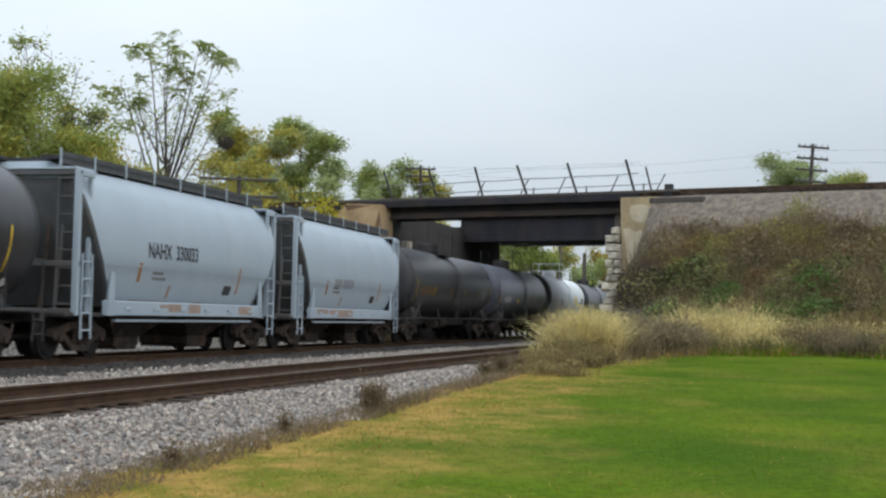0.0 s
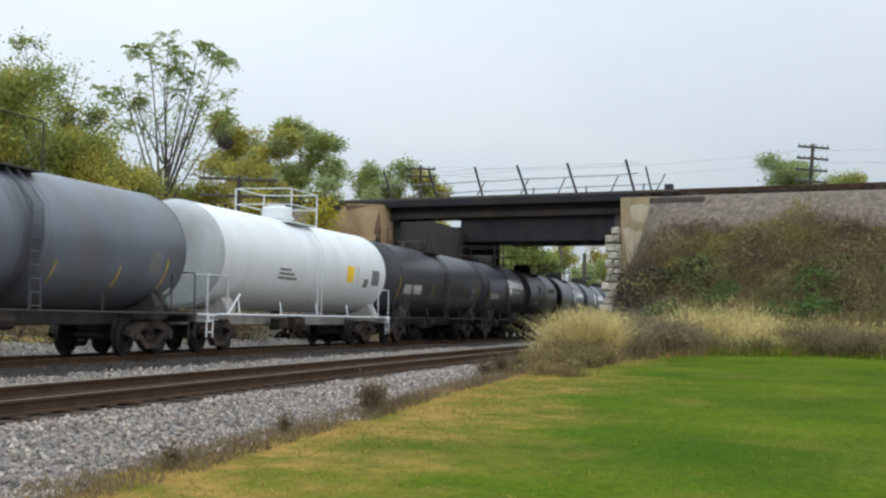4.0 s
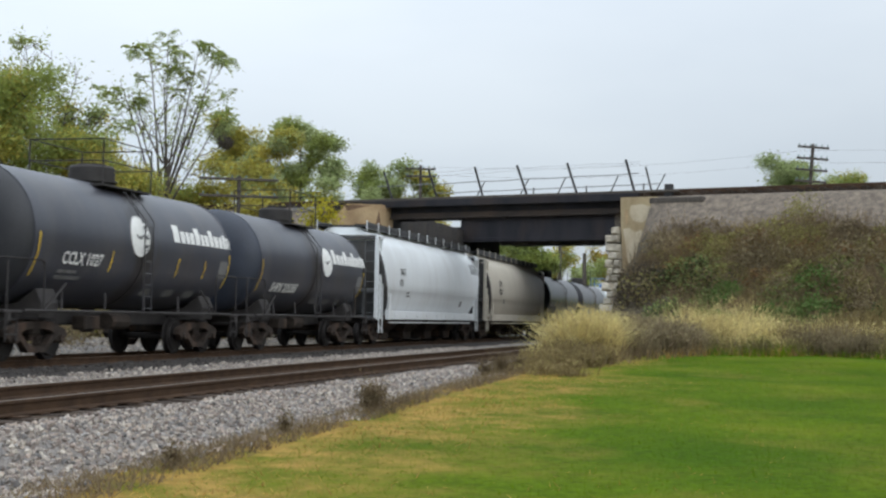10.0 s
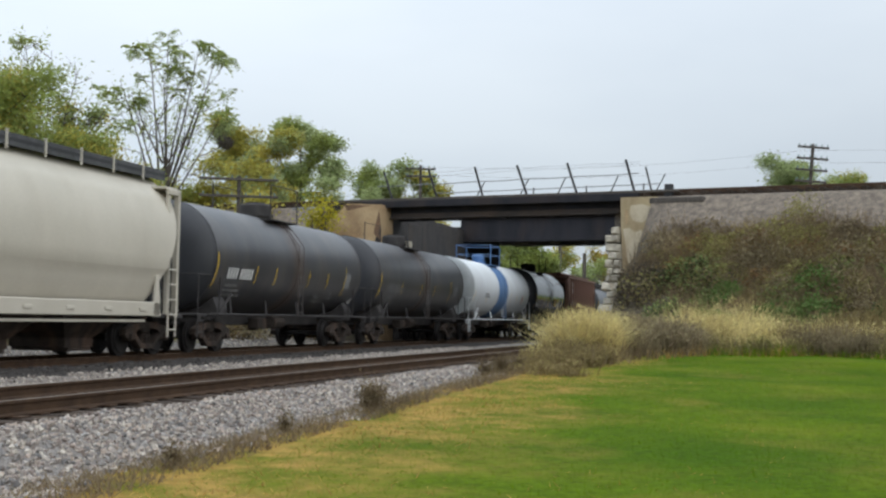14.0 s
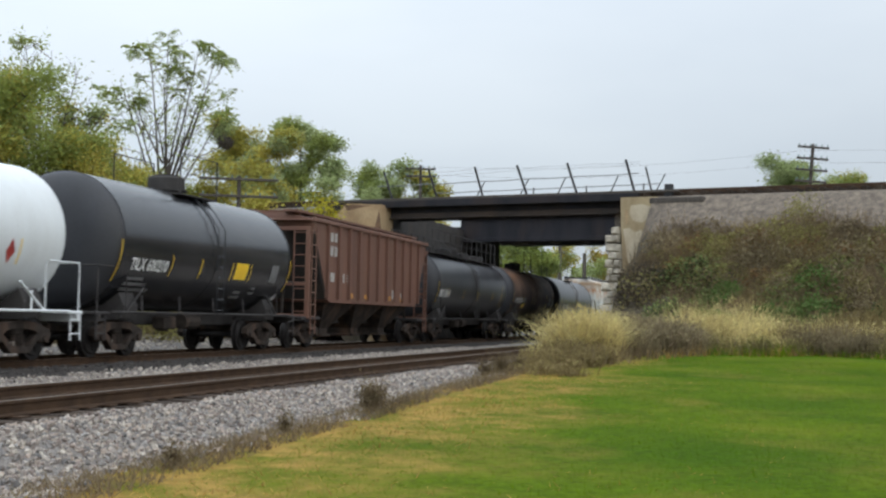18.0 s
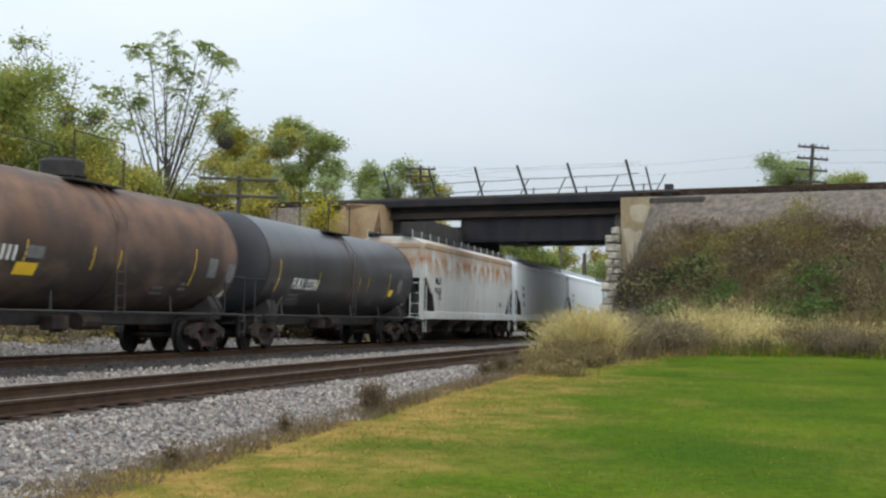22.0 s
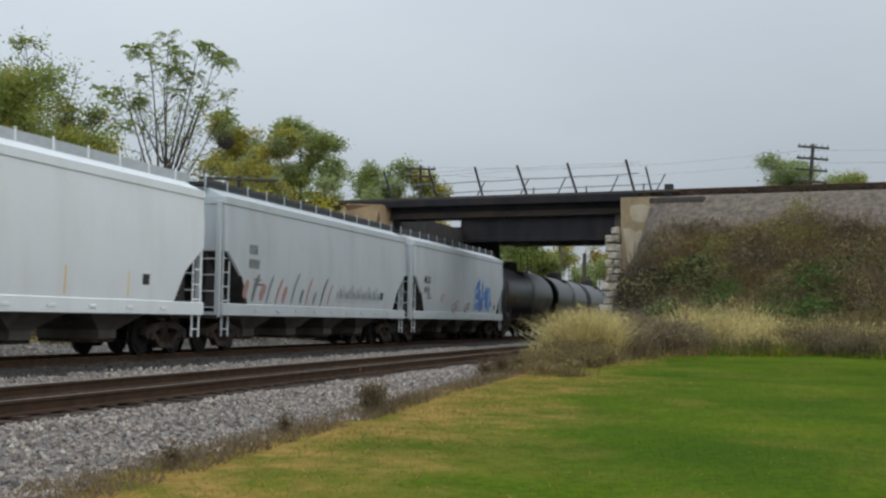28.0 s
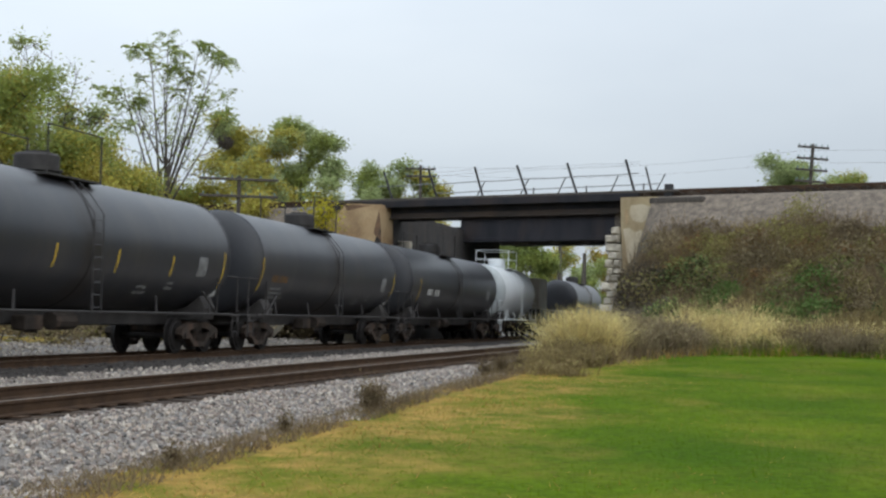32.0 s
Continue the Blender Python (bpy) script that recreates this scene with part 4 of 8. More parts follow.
def abutments():
    r = random.Random(11)
    blocks = [rough_block(r, 1.0, 0.7, 0.5).mesh("stone_block", M_STONE) for _ in range(9)]
    # right-hand abutment: masonry along the near track, with a battered end of rough stones towards the lawn
    ob = thing("bridge_abutment", BR, "weathered limestone abutment with rough battered end stones", "abutment", "abutments", "structure")
    s0, p0 = line_of(7.33, 57.3)
    back = BRI @ TRACK
    for a, b in ((0.25, 3.6), (15.0, 46.0)):          # a block of masonry under each bridge; the far one runs on unseen, blocking light
        zf = []
        for z, o in ((-0.6, 0.5), (5.0, 0.02), (6.28, 0.0)):
            pts = [on_line(s0 + a, p0 + 0.05 - o, z), on_line(s0 + b, p0 - o, z), on_line(s0 + b - 1.0, p0 + 2.4, z), on_line(s0 + a - 0.45, p0 + 1.2, z)]
            zf.append([tuple(BRI @ q) for q in pts])
        # the masonry's colour is darkened for the shade it stands in
        part("wall_core", Build().loft(zf), M_SHADEWALL, ob, "stained masonry face darkened for the shade beneath the bridges")
    z, k = -0.1, 0
    while z < 4.95:
        h = 0.28 + 0.14 * r.random()
        x0 = -0.50 + 0.62 * z / 5.0 + r.uniform(-0.2, 0.16)
        x1 = 0.88 - 0.42 * z / 5.0
        cut = [x0, x1] if z > 3.6 else [x0, x0 + (x1 - x0) * r.uniform(0.35, 0.65), x1]
        for c, d in zip(cut, cut[1:]):
            part("stone_block", blocks[r.randrange(9)], M_STONE, ob, at=pose((c + d) / 2, -0.62 + r.uniform(-0.06, 0.06), z + h / 2, r.uniform(-4, 4), r.uniform(-3, 3), r.uniform(-9, 9)) @ Matrix.Diagonal((d - c - 0.01, 1.2, h * 0.93 / 0.5, 1)))
        if k < 12:
            for j in range(3):
                q = back @ Vector((s0 + 0.9 + j * 1.05 + 0.5 * (k % 2), -(p0 - 0.5 * (1 - z / 5) - 0.02), z + h / 2))
                part("stone_block", blocks[(k * 2 + j) % 9], M_STONE, ob, at=Matrix.Translation(q) @ pose(0, 0, 0, 0, 0, TURN + 31.2 + 180) @ Matrix.Diagonal((0.98, 0.5, h * 0.93 / 0.5, 1)))
        z, k = z + h * 0.97, k + 1
    wing = thing("wing_wall", BR, "tan concrete wing wall with a pale spalled face", "wall", kind="structure")
    w = Build().prism([(0.52, 6.3), (2.15, 6.3), (2.15, 3.6), (1.15, 2.2), (1.15, -0.3), (0.88, -0.3), (0.56, 4.9)], -0.45, 0.4)
    part("wall_core", w, M_CONCRETE, wing)
    part("spalled_patch", Build().prism([(0.66, 4.95), (0.95, 5.0), (1.2, 4.8), (1.45, 4.9), (1.7, 4.7), (2.05, 4.95), (2.02, 4.4), (1.75, 3.95), (1.35, 3.55), (1.05, 3.0), (0.86, 3.8)], -0.475, -0.44), M_PALECONCRETE, wing, "fresh pale break in the concrete")
    part("spalled_patch", Build().prism([(1.0, 5.95), (1.5, 6.0), (2.0, 5.85), (2.05, 5.5), (1.5, 5.2), (1.1, 5.3), (0.95, 5.6)], -0.468, -0.44), M_PALECONCRETE, wing)
    part("rust_streak", Build().prism([(0.72, 5.75), (0.86, 5.8), (0.88, 5.25), (0.76, 5.1)], -0.466, -0.44), M_RUSTCONC, wing, "orange rust streak")
    # left-hand abutment: rust-streaked concrete, running on behind the far track
    lb = thing("bridge_abutment", BR, "rust-streaked tan concrete abutment in deep shade", "abutment", "abutments", "structure")
    s1, p1 = line_of(-2.58, 63.3)
    zf = []
    for z, o in ((-0.6, 0.22), (3.6, 0.05), (6.28, 0.0)):
        zf.append([tuple(BRI @ q) for q in (on_line(s1 + 0.2, p1 + o - 0.25, z), on_line(s1 - 0.6, p1 - 3.0, z), on_line(s1 + 27, p1 - 3.6, z), on_line(s1 + 27.5, p1 - 0.35 + o, z))])
    # the shade beneath the bridges is put into this wall's black colour
    part("wall_core", Build().loft(zf), M_DEEPSHADE, lb)
    X = -SPAN

    def splayed(pts, d0, d1):
        """A polygon in x and z on the wing's face, which turns forward to its low end."""
        face = [(x, -0.75 + min(0.0, x - (X - 0.2)) * 0.8, z) for x, z in pts]
        return Build().loft([[(x, y + d, z) for x, y, z in face] for d in (d0, d1)])
    part("wing_wall", splayed([(X - 4.2, -0.3), (X - 4.1, 3.5), (X - 3.2, 4.3), (X - 2.3, 5.1), (X - 1.7, 5.75), (X - 1.35, 6.3), (X - 0.05, 6.3), (X + 0.1, -0.3)], 0.0, 1.1), M_RUSTCONC, lb, "rust-streaked concrete wing wall")
    part("rust_streak", splayed([(X - 1.45, 6.25), (X - 0.1, 6.25), (X + 0.05, 4.6), (X - 0.4, 4.9), (X - 0.6, 5.3), (X - 0.95, 5.45), (X - 1.15, 5.75)], -0.03, 0.01), mat("wet_rust_stain", (0.20, 0.115, 0.065), (0.09, 0.06, 0.042), 0.85, scale=1.6, fine=25, grain=0.25, bump=0.2, stain=(0.05, 0.04, 0.035), stain_amount=0.7), lb, "dark rust run below the deck")
    part("dark_corner", splayed([(X - 0.3, 4.9), (X + 0.02, 5.1), (X + 0.08, 2.0), (X - 1.1, 2.0), (X - 0.9, 3.6)], -0.026, 0.01), M_DEEPSHADE, lb, "black lower corner")
    for k in range(4):
        q = back @ Vector((s1 + 2.2 + k * 1.3, -(p1 + 0.0), 4.55 - 0.42 * k))
        part("stone_block", blocks[k], M_STONE, lb, at=Matrix.Translation(q) @ pose(0, 0, 0, 0, 0, r.uniform(-10, 10)) @ Matrix.Diagonal((0.8, 0.5, 0.8, 1)))


abutments()

solid("parapet", Build().box(-SPAN - 5.6, -SPAN - 1.5, -0.35, 0.1, 5.7, 6.32, 0.03), mat("grey_weathered_concrete", (0.30, 0.30, 0.30), (0.19, 0.19, 0.195), 0.9, scale=1.2, fine=25, grain=0.2, bump=0.3, stain=(0.11, 0.10, 0.09), stain_amount=0.5), BR, "grey weathered concrete parapet beyond the bridge", "wall", kind="structure")
solid("timber_beam", Build().box(1.9, 4.3, -0.62, -0.36, 6.0, 6.24, 0.03), M_TIMBER, BR, "dark old timber beam lying along the crest", "timber")
solid("relay_box", Build().box(2.35, 2.68, -0.1, 0.2, 6.3, 6.86, 0.03), M_DARKSTEEL, BR, "small dark metal box on the bank's crest", "box")


# ---- plants ----
def limb_path(r, a, d, length, bend, n=6):
    pts, p, d = [Vector(a)], Vector(a), Vector(d).normalized()
    for _ in range(n):
        d = (d + Vector((r.uniform(-1, 1), r.uniform(-1, 1), r.uniform(-0.4, 1.0))) * bend).normalized()
        p = p + d * (length / n)
        pts.append(p.copy())
    return pts


def tree(name, x, y, z, height, spread, count, leaf, material, label, seed, stems=1, low=0.35, trunk=0.16, tuft=0.5, twigs=3, second=None, group="trees", top_only=0.0, upright=0.55, fan=0.3, clumps=110):
    """Trunk or several stems, limbs and twigs, and a crown of leaf tufts at the twigs' ends with gaps between them."""
    r = random.Random(seed)
    ob = thing(name, Matrix.Translation((x, y, z)), label, "tree", group)
    wood, tips = Build(), []
    for st in range(stems):
        d = Vector((fan * (2 * (st + r.random()) / stems - 1), r.uniform(-fan, fan), 1)) if stems > 1 else Vector((r.uniform(-0.08, 0.08), 0, 1))
        main = limb_path(r, (r.uniform(-0.3, 0.3) * (stems > 1), r.uniform(-0.2, 0.2) * (stems > 1), -0.3), d, height * r.uniform(0.82, 0.97), 0.10, 9)
        wood.tube(main, trunk, 7, trunk * 0.15)
        k = 13 if stems == 1 else 7
        for i in range(k):
            h = low + (0.96 - low) * (i + r.random()) / k
            f = h * (len(main) - 1)
            a = main[int(f)].lerp(main[min(int(f) + 1, len(main) - 1)], f % 1)
            az = r.uniform(0, 2 * math.pi)
            L = spread * (1.05 - 0.55 * abs(h - 0.5)) * r.uniform(0.6, 1.1) * (1 if stems == 1 else 0.75)
            br = limb_path(r, a, (math.cos(az), math.sin(az), upright + r.uniform(-0.1, 0.5)), L, 0.22, 5)
            wood.tube(br, trunk * 0.34 * (1.1 - h * 0.6), 5, 0.012)
            for _ in range(twigs):
                j = r.randint(2, 5)
                tw = limb_path(r, br[j], (r.uniform(-1, 1), r.uniform(-1, 1), r.uniform(0.0, 1.2)), L * r.uniform(0.25, 0.5), 0.25, 3)
                wood.tube(tw, 0.022, 4, 0.006)
                tips.append(tw[-1])
                tips.append(tw[1])
            tips.append(br[-1])
        tips.append(main[-1])
    part("trunk", wood, M_BARK, ob, "grey-brown trunk and limbs")
    tips = np.array([tuple(t) for t in tips])
    if top_only:
        tips = tips[tips[:, 2] > height * top_only]
    rng = np.random.default_rng(seed)
    if len(tips) > clumps:          # leaves gather in lobes of unlike size, with gaps of sky between them
        tips = tips[rng.choice(len(tips), clumps, replace=False)]
    wts = rng.uniform(0.2, 1.0, len(tips)) ** 1.3
    wide = tuft * (0.45 + 0.6 * wts)
    tint = rng.random(len(tips)) < 0.58        # each lobe keeps to one of the two tints
    tint |= np.full(len(tips), second is None)
    for chosen, mt in ((tint, material), (~tint, second)):
        if not chosen.any() or mt is None:
            continue
        which = np.flatnonzero(chosen)
        share = wts[which] ** 2
        n = int(count * share.sum() / (wts ** 2).sum())
        idx = which[rng.choice(len(which), n, p=share / share.sum())]
        d = rng.normal(size=(n, 3))
        d /= np.linalg.norm(d, axis=1)[:, None]
        d *= (rng.random(n) ** 0.5 * 1.5)[:, None]
        c = tips[idx] + d * wide[idx][:, None] * np.array([1.15, 1.15, 0.7]) + rng.normal(size=(n, 3)) * 0.16
        part("crown", leaves_mesh("crown", c, leaf, mt, 0.6, 1.7), mt, ob)
    return ob


def fan_tree(name, x, y, z, left, right, top, peak, curve, stems, leaves, label, seed, bare=0.3):
    """Many thin stems that fan out from one root to a wide dome, with tufts of hanging leaflets along the dome only."""
    r = random.Random(seed)
    ob = thing(name, Matrix.Translation((x, y, z)), label, "tree", "trees")
    wood, tips = Build(), []

    def roof_at(dx, dy):
        return top - curve * (dx - peak) ** 2 - 0.15 * dy * dy

    def bow(a, b, c, n=9):
        return [a * (1 - t) ** 2 + b * 2 * t * (1 - t) + c * t * t for t in (i / n for i in range(n + 1))]

    for k in range(stems):
        dx = left + (right - left) * (k + r.random()) / stems
        dy = r.uniform(-1.6, 1.6)
        h = roof_at(dx, dy) * (1 if k % 3 == 1 else r.uniform(0.62, 0.96))
        root = Vector((r.uniform(-0.6, 0.6), r.uniform(-0.4, 0.4), -0.3))
        end = Vector((dx, dy, h))
        fork = Vector((r.uniform(-0.25, 0.25), r.uniform(-0.2, 0.2), r.uniform(0.34, 0.56) * top))
        if k % 4 == 0:
            wood.tube([root, fork * 0.5 + root * 0.5, fork], 0.15, 7, 0.09)
        main = bow(fork, Vector((dx * r.uniform(0.3, 0.7), dy * 0.5, fork.z + (h - fork.z) * r.uniform(0.45, 0.7))), end)
        wood.tube(main, r.uniform(0.05, 0.085), 6, 0.01)
        tips.append(end)
        for j in range(9):
            f = r.uniform(1.5, 8.8)
            p = main[int(f)].lerp(main[int(f) + 1], f % 1)
            L = r.uniform(0.7, 2.0)
            e = p + Vector((r.uniform(-0.9, 0.9) + 0.15 * dx, r.uniform(-0.8, 0.8), r.uniform(0.25, 1.0))).normalized() * L
            e.z = min(e.z, roof_at(e.x, e.y) + 0.2)
            wood.tube(bow(p, p + (e - p) * 0.5 + Vector((0.12 * dx, 0, -0.1)) * 0.6, e, 4), 0.02, 4, 0.007)
            tips.append(e)
            if r.random() < 0.6:
                g = e + Vector((r.uniform(-0.6, 0.6), r.uniform(-0.5, 0.5), r.uniform(-0.1, 0.6)))
                wood.tube([e.lerp(p, 0.4), g], 0.012, 4, 0.005)
                tips.append(g)
    part("trunk", wood, M_BARK, ob, "thin grey-brown stems")
    leafy = [t for t in tips if t.z > roof_at(t.x, t.y) - r.uniform(0.4, 3.0) and r.random() > bare]
    sets = ([], [])
    for t in leafy:
        for _ in range(r.randint(3, 6) + leaves):        # each frond: a drooping stalk with leaflets in pairs
            a = r.uniform(0, 2 * math.pi)
            out, long_ = Vector((math.cos(a), math.sin(a), r.uniform(-0.7, 1.0))).normalized(), r.uniform(0.4, 0.8)
            tint = sets[int(r.random() < 0.4)]
            for q in range(2, 10):
                k = q / 9
                p = t + out * long_ * k + Vector((0, 0, 0.25 * k - 0.6 * k * k)) * long_
                for sgn in (-1, 1):
                    side = Vector((-math.sin(a), math.cos(a), 0)) * sgn + out * 0.4 + Vector((0, 0, r.uniform(-0.7, 0.0)))
                    w = out * 0.04 + Vector((0, 0, r.uniform(-0.03, 0.03)))
                    e = side.normalized() * 0.24 * (1.15 - 0.5 * k)
                    tint.append((p, p + e * 0.45 + w, p + e, p + e * 0.45 - w))
    for t in tips:                                           # a few single leaves left on the bare twigs
        if r.random() < 0.7:
            for _ in range(8):
                p = t + Vector((r.gauss(0, 0.25), r.gauss(0, 0.25), r.gauss(0, 0.25)))
                e, w = Vector((r.gauss(0, 0.11), r.gauss(0, 0.11), r.gauss(0, 0.11))), Vector((r.gauss(0, 0.04), r.gauss(0, 0.04), 0.03))
                sets[0].append((p, p + e * 0.5 + w, p + e, p + e * 0.5 - w))
    for mt, quads in ((M_LEAF_GREEN, sets[0]), (M_LEAF_DULL, sets[1])):
        v = np.array([tuple(c) for q in quads for c in q])
        part("crown", array_mesh("crown", v, np.arange(len(v)).reshape(-1, 4), mt), mt, ob)
    return ob


tree("ash_tree", -18.2, 56.0, 0.3, 10.8, 3.7, 32347, 0.090, M_LEAF_GREEN, "broad green tree turning yellow beside the tracks", 1, second=M_LEAF_YELLOW, low=0.15, tuft=0.65, clumps=330)
tree("maple_tree", -15.2, 58.5, 0.3, 8.0, 3.0, 28303, 0.082, M_LEAF_YELLOW, "yellowing maple with dense low crown", 2, second=M_LEAF_GREEN, low=0.1, tuft=0.65, clumps=330)
tree("maple_tree", -20.8, 57.0, 0.3, 10.8, 3.4, 29651, 0.090, M_LEAF_YELLOW, "yellow-green maple at the edge of the trees", 3, second=M_LEAF_GREEN, low=0.12, tuft=0.65, clumps=330)
tree("ash_tree", -16.4, 57.2, 0.3, 9.4, 2.6, 22912, 0.087, M_LEAF_GREEN, "green ash tree with a dense rounded crown", 17, second=M_LEAF_YELLOW, low=0.2, tuft=0.65, clumps=330)
tree("cherry_tree", -16.7, 66.0, 0.3, 12.0, 1.9, 6064, 0.111, M_LEAF_DULL, "narrow olive tree between taller ones", 31, second=M_LEAF_YELLOW, low=0.45, tuft=0.34, clumps=330)
fan_tree("walnut_tree", -19.0, 62.0, 0.3, -2.6, 3.2, 13.1, -0.6, 0.2, 14, 0, "thin half-bare tree with sparse top leaves", 4, 0.66)
fan_tree("walnut_tree", -14.2, 67.4, 0.3, -3.0, 3.1, 15.0, 0.5, 0.3, 15, 4, "tall half-bare many-stemmed tree with leaf tufts along its top", 8, 0.25)
tree("maple_tree", -10.6, 74.0, 0.3, 10.6, 2.6, 30999, 0.093, M_LEAF_YELLOW, "olive and yellow tree behind the tracks", 5, second=M_LEAF_DULL, low=0.1, tuft=0.47, clumps=330)
tree("elder_tree", -12.3, 71.0, 0.3, 8.8, 2.2, 22000, 0.10, M_LEAF_YELLOW, "low olive-yellow tree behind the half-bare one", 61, second=M_LEAF_DULL, low=0.1, tuft=0.6, clumps=330)
tree("elder_tree", -14.9, 72.0, 0.3, 8.2, 2.2, 22000, 0.10, M_LEAF_YELLOW, "low yellowing tree behind the thin stems", 62, second=M_LEAF_GREEN, low=0.1, tuft=0.6, clumps=330)
tree("elder_tree", -17.0, 70.0, 0.3, 9.0, 2.2, 22000, 0.10, M_LEAF_YELLOW, "low golden tree among taller ones", 63, second=M_LEAF_GREEN, low=0.1, tuft=0.6, clumps=330)
tree("poplar_tree", -13.0, 88.0, 0.3, 15.0, 3.2, 30999, 0.109, M_LEAF_DULL, "dull green tree in half leaf beyond the bank", 6, second=M_LEAF_YELLOW, low=0.2, tuft=0.52, clumps=260)
tree("poplar_tree", -9.3, 90.0, 0.3, 15.6, 3.3, 30999, 0.109, M_LEAF_DULL, "dull green rounded tree beyond the bank", 7, second=M_LEAF_GREEN, low=0.15, tuft=0.52, clumps=260)
tree("poplar_tree", -7.6, 112.0, 0.3, 15.6, 3.4, 20217, 0.137, M_LEAF_DULL, "small grey-green tree beyond the bridge", 9, low=0.2, tuft=0.62, clumps=260)
tree("poplar_tree", -4.2, 116.0, 0.3, 15.4, 3.6, 18869, 0.137, M_LEAF_DULL, "thin grey-green tree beyond the bridge", 10, low=0.25, tuft=0.62, clumps=260)
tree("poplar_tree", -5.8, 118.0, 0.3, 14.6, 3.6, 16173, 0.142, M_LEAF_DULL, "low grey-green tree beyond the bridge", 51, second=M_LEAF_GREEN, low=0.3, tuft=0.66, clumps=260)
tree("poplar_tree", -2.2, 118.0, 0.3, 15.6, 3.4, 14825, 0.142, M_LEAF_DULL, "low grey-green tree beyond the bridge", 52, second=M_LEAF_YELLOW, low=0.3, tuft=0.66, clumps=260)
tree("poplar_tree", -0.6, 122.0, 0.3, 15.4, 3.0, 10782, 0.149, M_LEAF_YELLOW, "low yellowish tree beyond the bridge", 12, second=M_LEAF_DULL, low=0.3, tuft=0.62, clumps=260)
tree("maple_tree", 25.8, 92.0, 0.0, 12.9, 2.6, 22464, 0.106, M_LEAF_DULL, "small dull green tree behind the bank", 13, low=0.6, tuft=0.57, clumps=260)
tree("maple_tree", 27.8, 93.0, 0.0, 12.2, 2.3, 16848, 0.106, M_LEAF_DULL, "rounded dull green tree top behind the bank", 53, second=M_LEAF_GREEN, low=0.6, tuft=0.52, clumps=260)
tree("maple_tree", 29.9, 94.0, 0.0, 11.7, 2.3, 16848, 0.106, M_LEAF_YELLOW, "yellow-green tree top behind the bank", 14, second=M_LEAF_GREEN, low=0.6, tuft=0.52, clumps=260)
for i, (x, y, h, m1, m2) in enumerate(((8.6, 150, 11.0, M_LEAF_GREEN, M_LEAF_SHRUB), (11.8, 154, 11.4, M_LEAF_SHRUB, M_LEAF_GREEN), (15.5, 190, 11.0, M_LEAF_YELLOW, M_LEAF_DULL), (20.5, 185, 8.8, M_LEAF_DULL, M_LEAF_GREEN), (24.0, 195, 9.8, M_LEAF_ORANGE, M_LEAF_YELLOW), (27.5, 190, 9.4, M_LEAF_ORANGE, M_LEAF_DULL), (5.2, 146, 10.4, M_LEAF_SHRUB, M_LEAF_GREEN))):
    tree("maple_tree", x, y, 0.0, h, 3.8, 9000, 0.2, m1, "autumn tree seen beneath the bridge", 20 + i, second=m2, low=0.1, tuft=0.9)


def thicket(name, n, centre, size, leaf, material, label):
    """A mass of brush: leaf clumps on twiggy stems."""
    r = np.random.default_rng(len(name) + n)
    ob = thing(name, Matrix.Translation(centre), label, "shrub", "shrubs")
    k = 46
    cl = r.uniform(-1, 1, (k, 3)) * np.array(size)
    cl[:, 2] = np.abs(cl[:, 2]) * (1 - 0.5 * (cl[:, 0] / size[0]) ** 2) + 0.2
    idx = r.integers(0, k, n)
    c = cl[idx] + r.normal(size=(n, 3)) * 0.38
    c = c[c[:, 2] > -0.1]
    stems = Build()
    for q in cl[::2]:
        stems.tube([(q[0] * 0.7, q[1] * 0.7, -0.3), (q[0] * 0.9, q[1] * 0.9, q[2] * 0.6), tuple(q)], 0.03, 4, 0.008)
    tagged(part("stems", stems, M_BARK, ob), kind="stuff")
    part("foliage", leaves_mesh("foliage", c, leaf, material), material, ob)
    return ob


M_GRASS_TAWNY_LEAF = mat("tawny_dry_weeds", (0.34, 0.25, 0.11), (0.21, 0.155, 0.075), 0.85, scale=0.5, fine=4, grain=0.2, bump=0, island=0.3, translucent=0.4)
thicket("brush", 13000, (-12.8, 58.0, 0.4), (2.2, 1.5, 3.4), 0.125, M_LEAF_YELLOW, "yellow-green brush behind the far track")
thicket("brush", 13000, (-17.5, 54.0, 0.4), (3.0, 1.5, 3.2), 0.125, M_LEAF_GREEN, "green brush behind the far track")
thicket("brush", 17000, (-10.2, 67.0, 0.4), (2.8, 1.5, 6.4), 0.125, M_LEAF_YELLOW, "tall yellow-green brush beside the bank")
thicket("brush", 15000, (-14.4, 57.0, 0.4), (2.4, 1.5, 5.6), 0.125, M_LEAF_YELLOW, "tall yellow maple brush behind the far track")
thicket("brush", 13000, (-7.9, 68.0, 0.4), (1.8, 1.0, 5.8), 0.125, M_LEAF_GREEN, "green brush beside the bank")
thicket("sapling", 1800, (-5.75, 61.2, 4.7), (0.5, 0.5, 1.5), 0.08, mat("bright_yellow_leaves", (0.50, 0.42, 0.03), (0.30, 0.28, 0.03), 0.7, scale=0.5, fine=4, grain=0.2, bump=0, island=0.35, translucent=0.3), "bright yellow sapling beside the bridge")
thicket("brush", 15000, (-22.5, 52.5, 0.4), (3.5, 1.5, 3.0), 0.125, M_LEAF_GREEN, "green brush at the edge of the view")
for wx in range(10):
    thicket("weeds", 6500, tuple(on_line(-9 + wx * 6.0, -7.2 - 0.6 * (wx % 2), 0.0)), (3.4, 1.3, 1.25), 0.08, (M_LEAF_BROWN, M_LEAF_OLIVE, M_GRASS_TAWNY_LEAF)[wx % 3], "withered brown and olive weeds beyond the gravel")
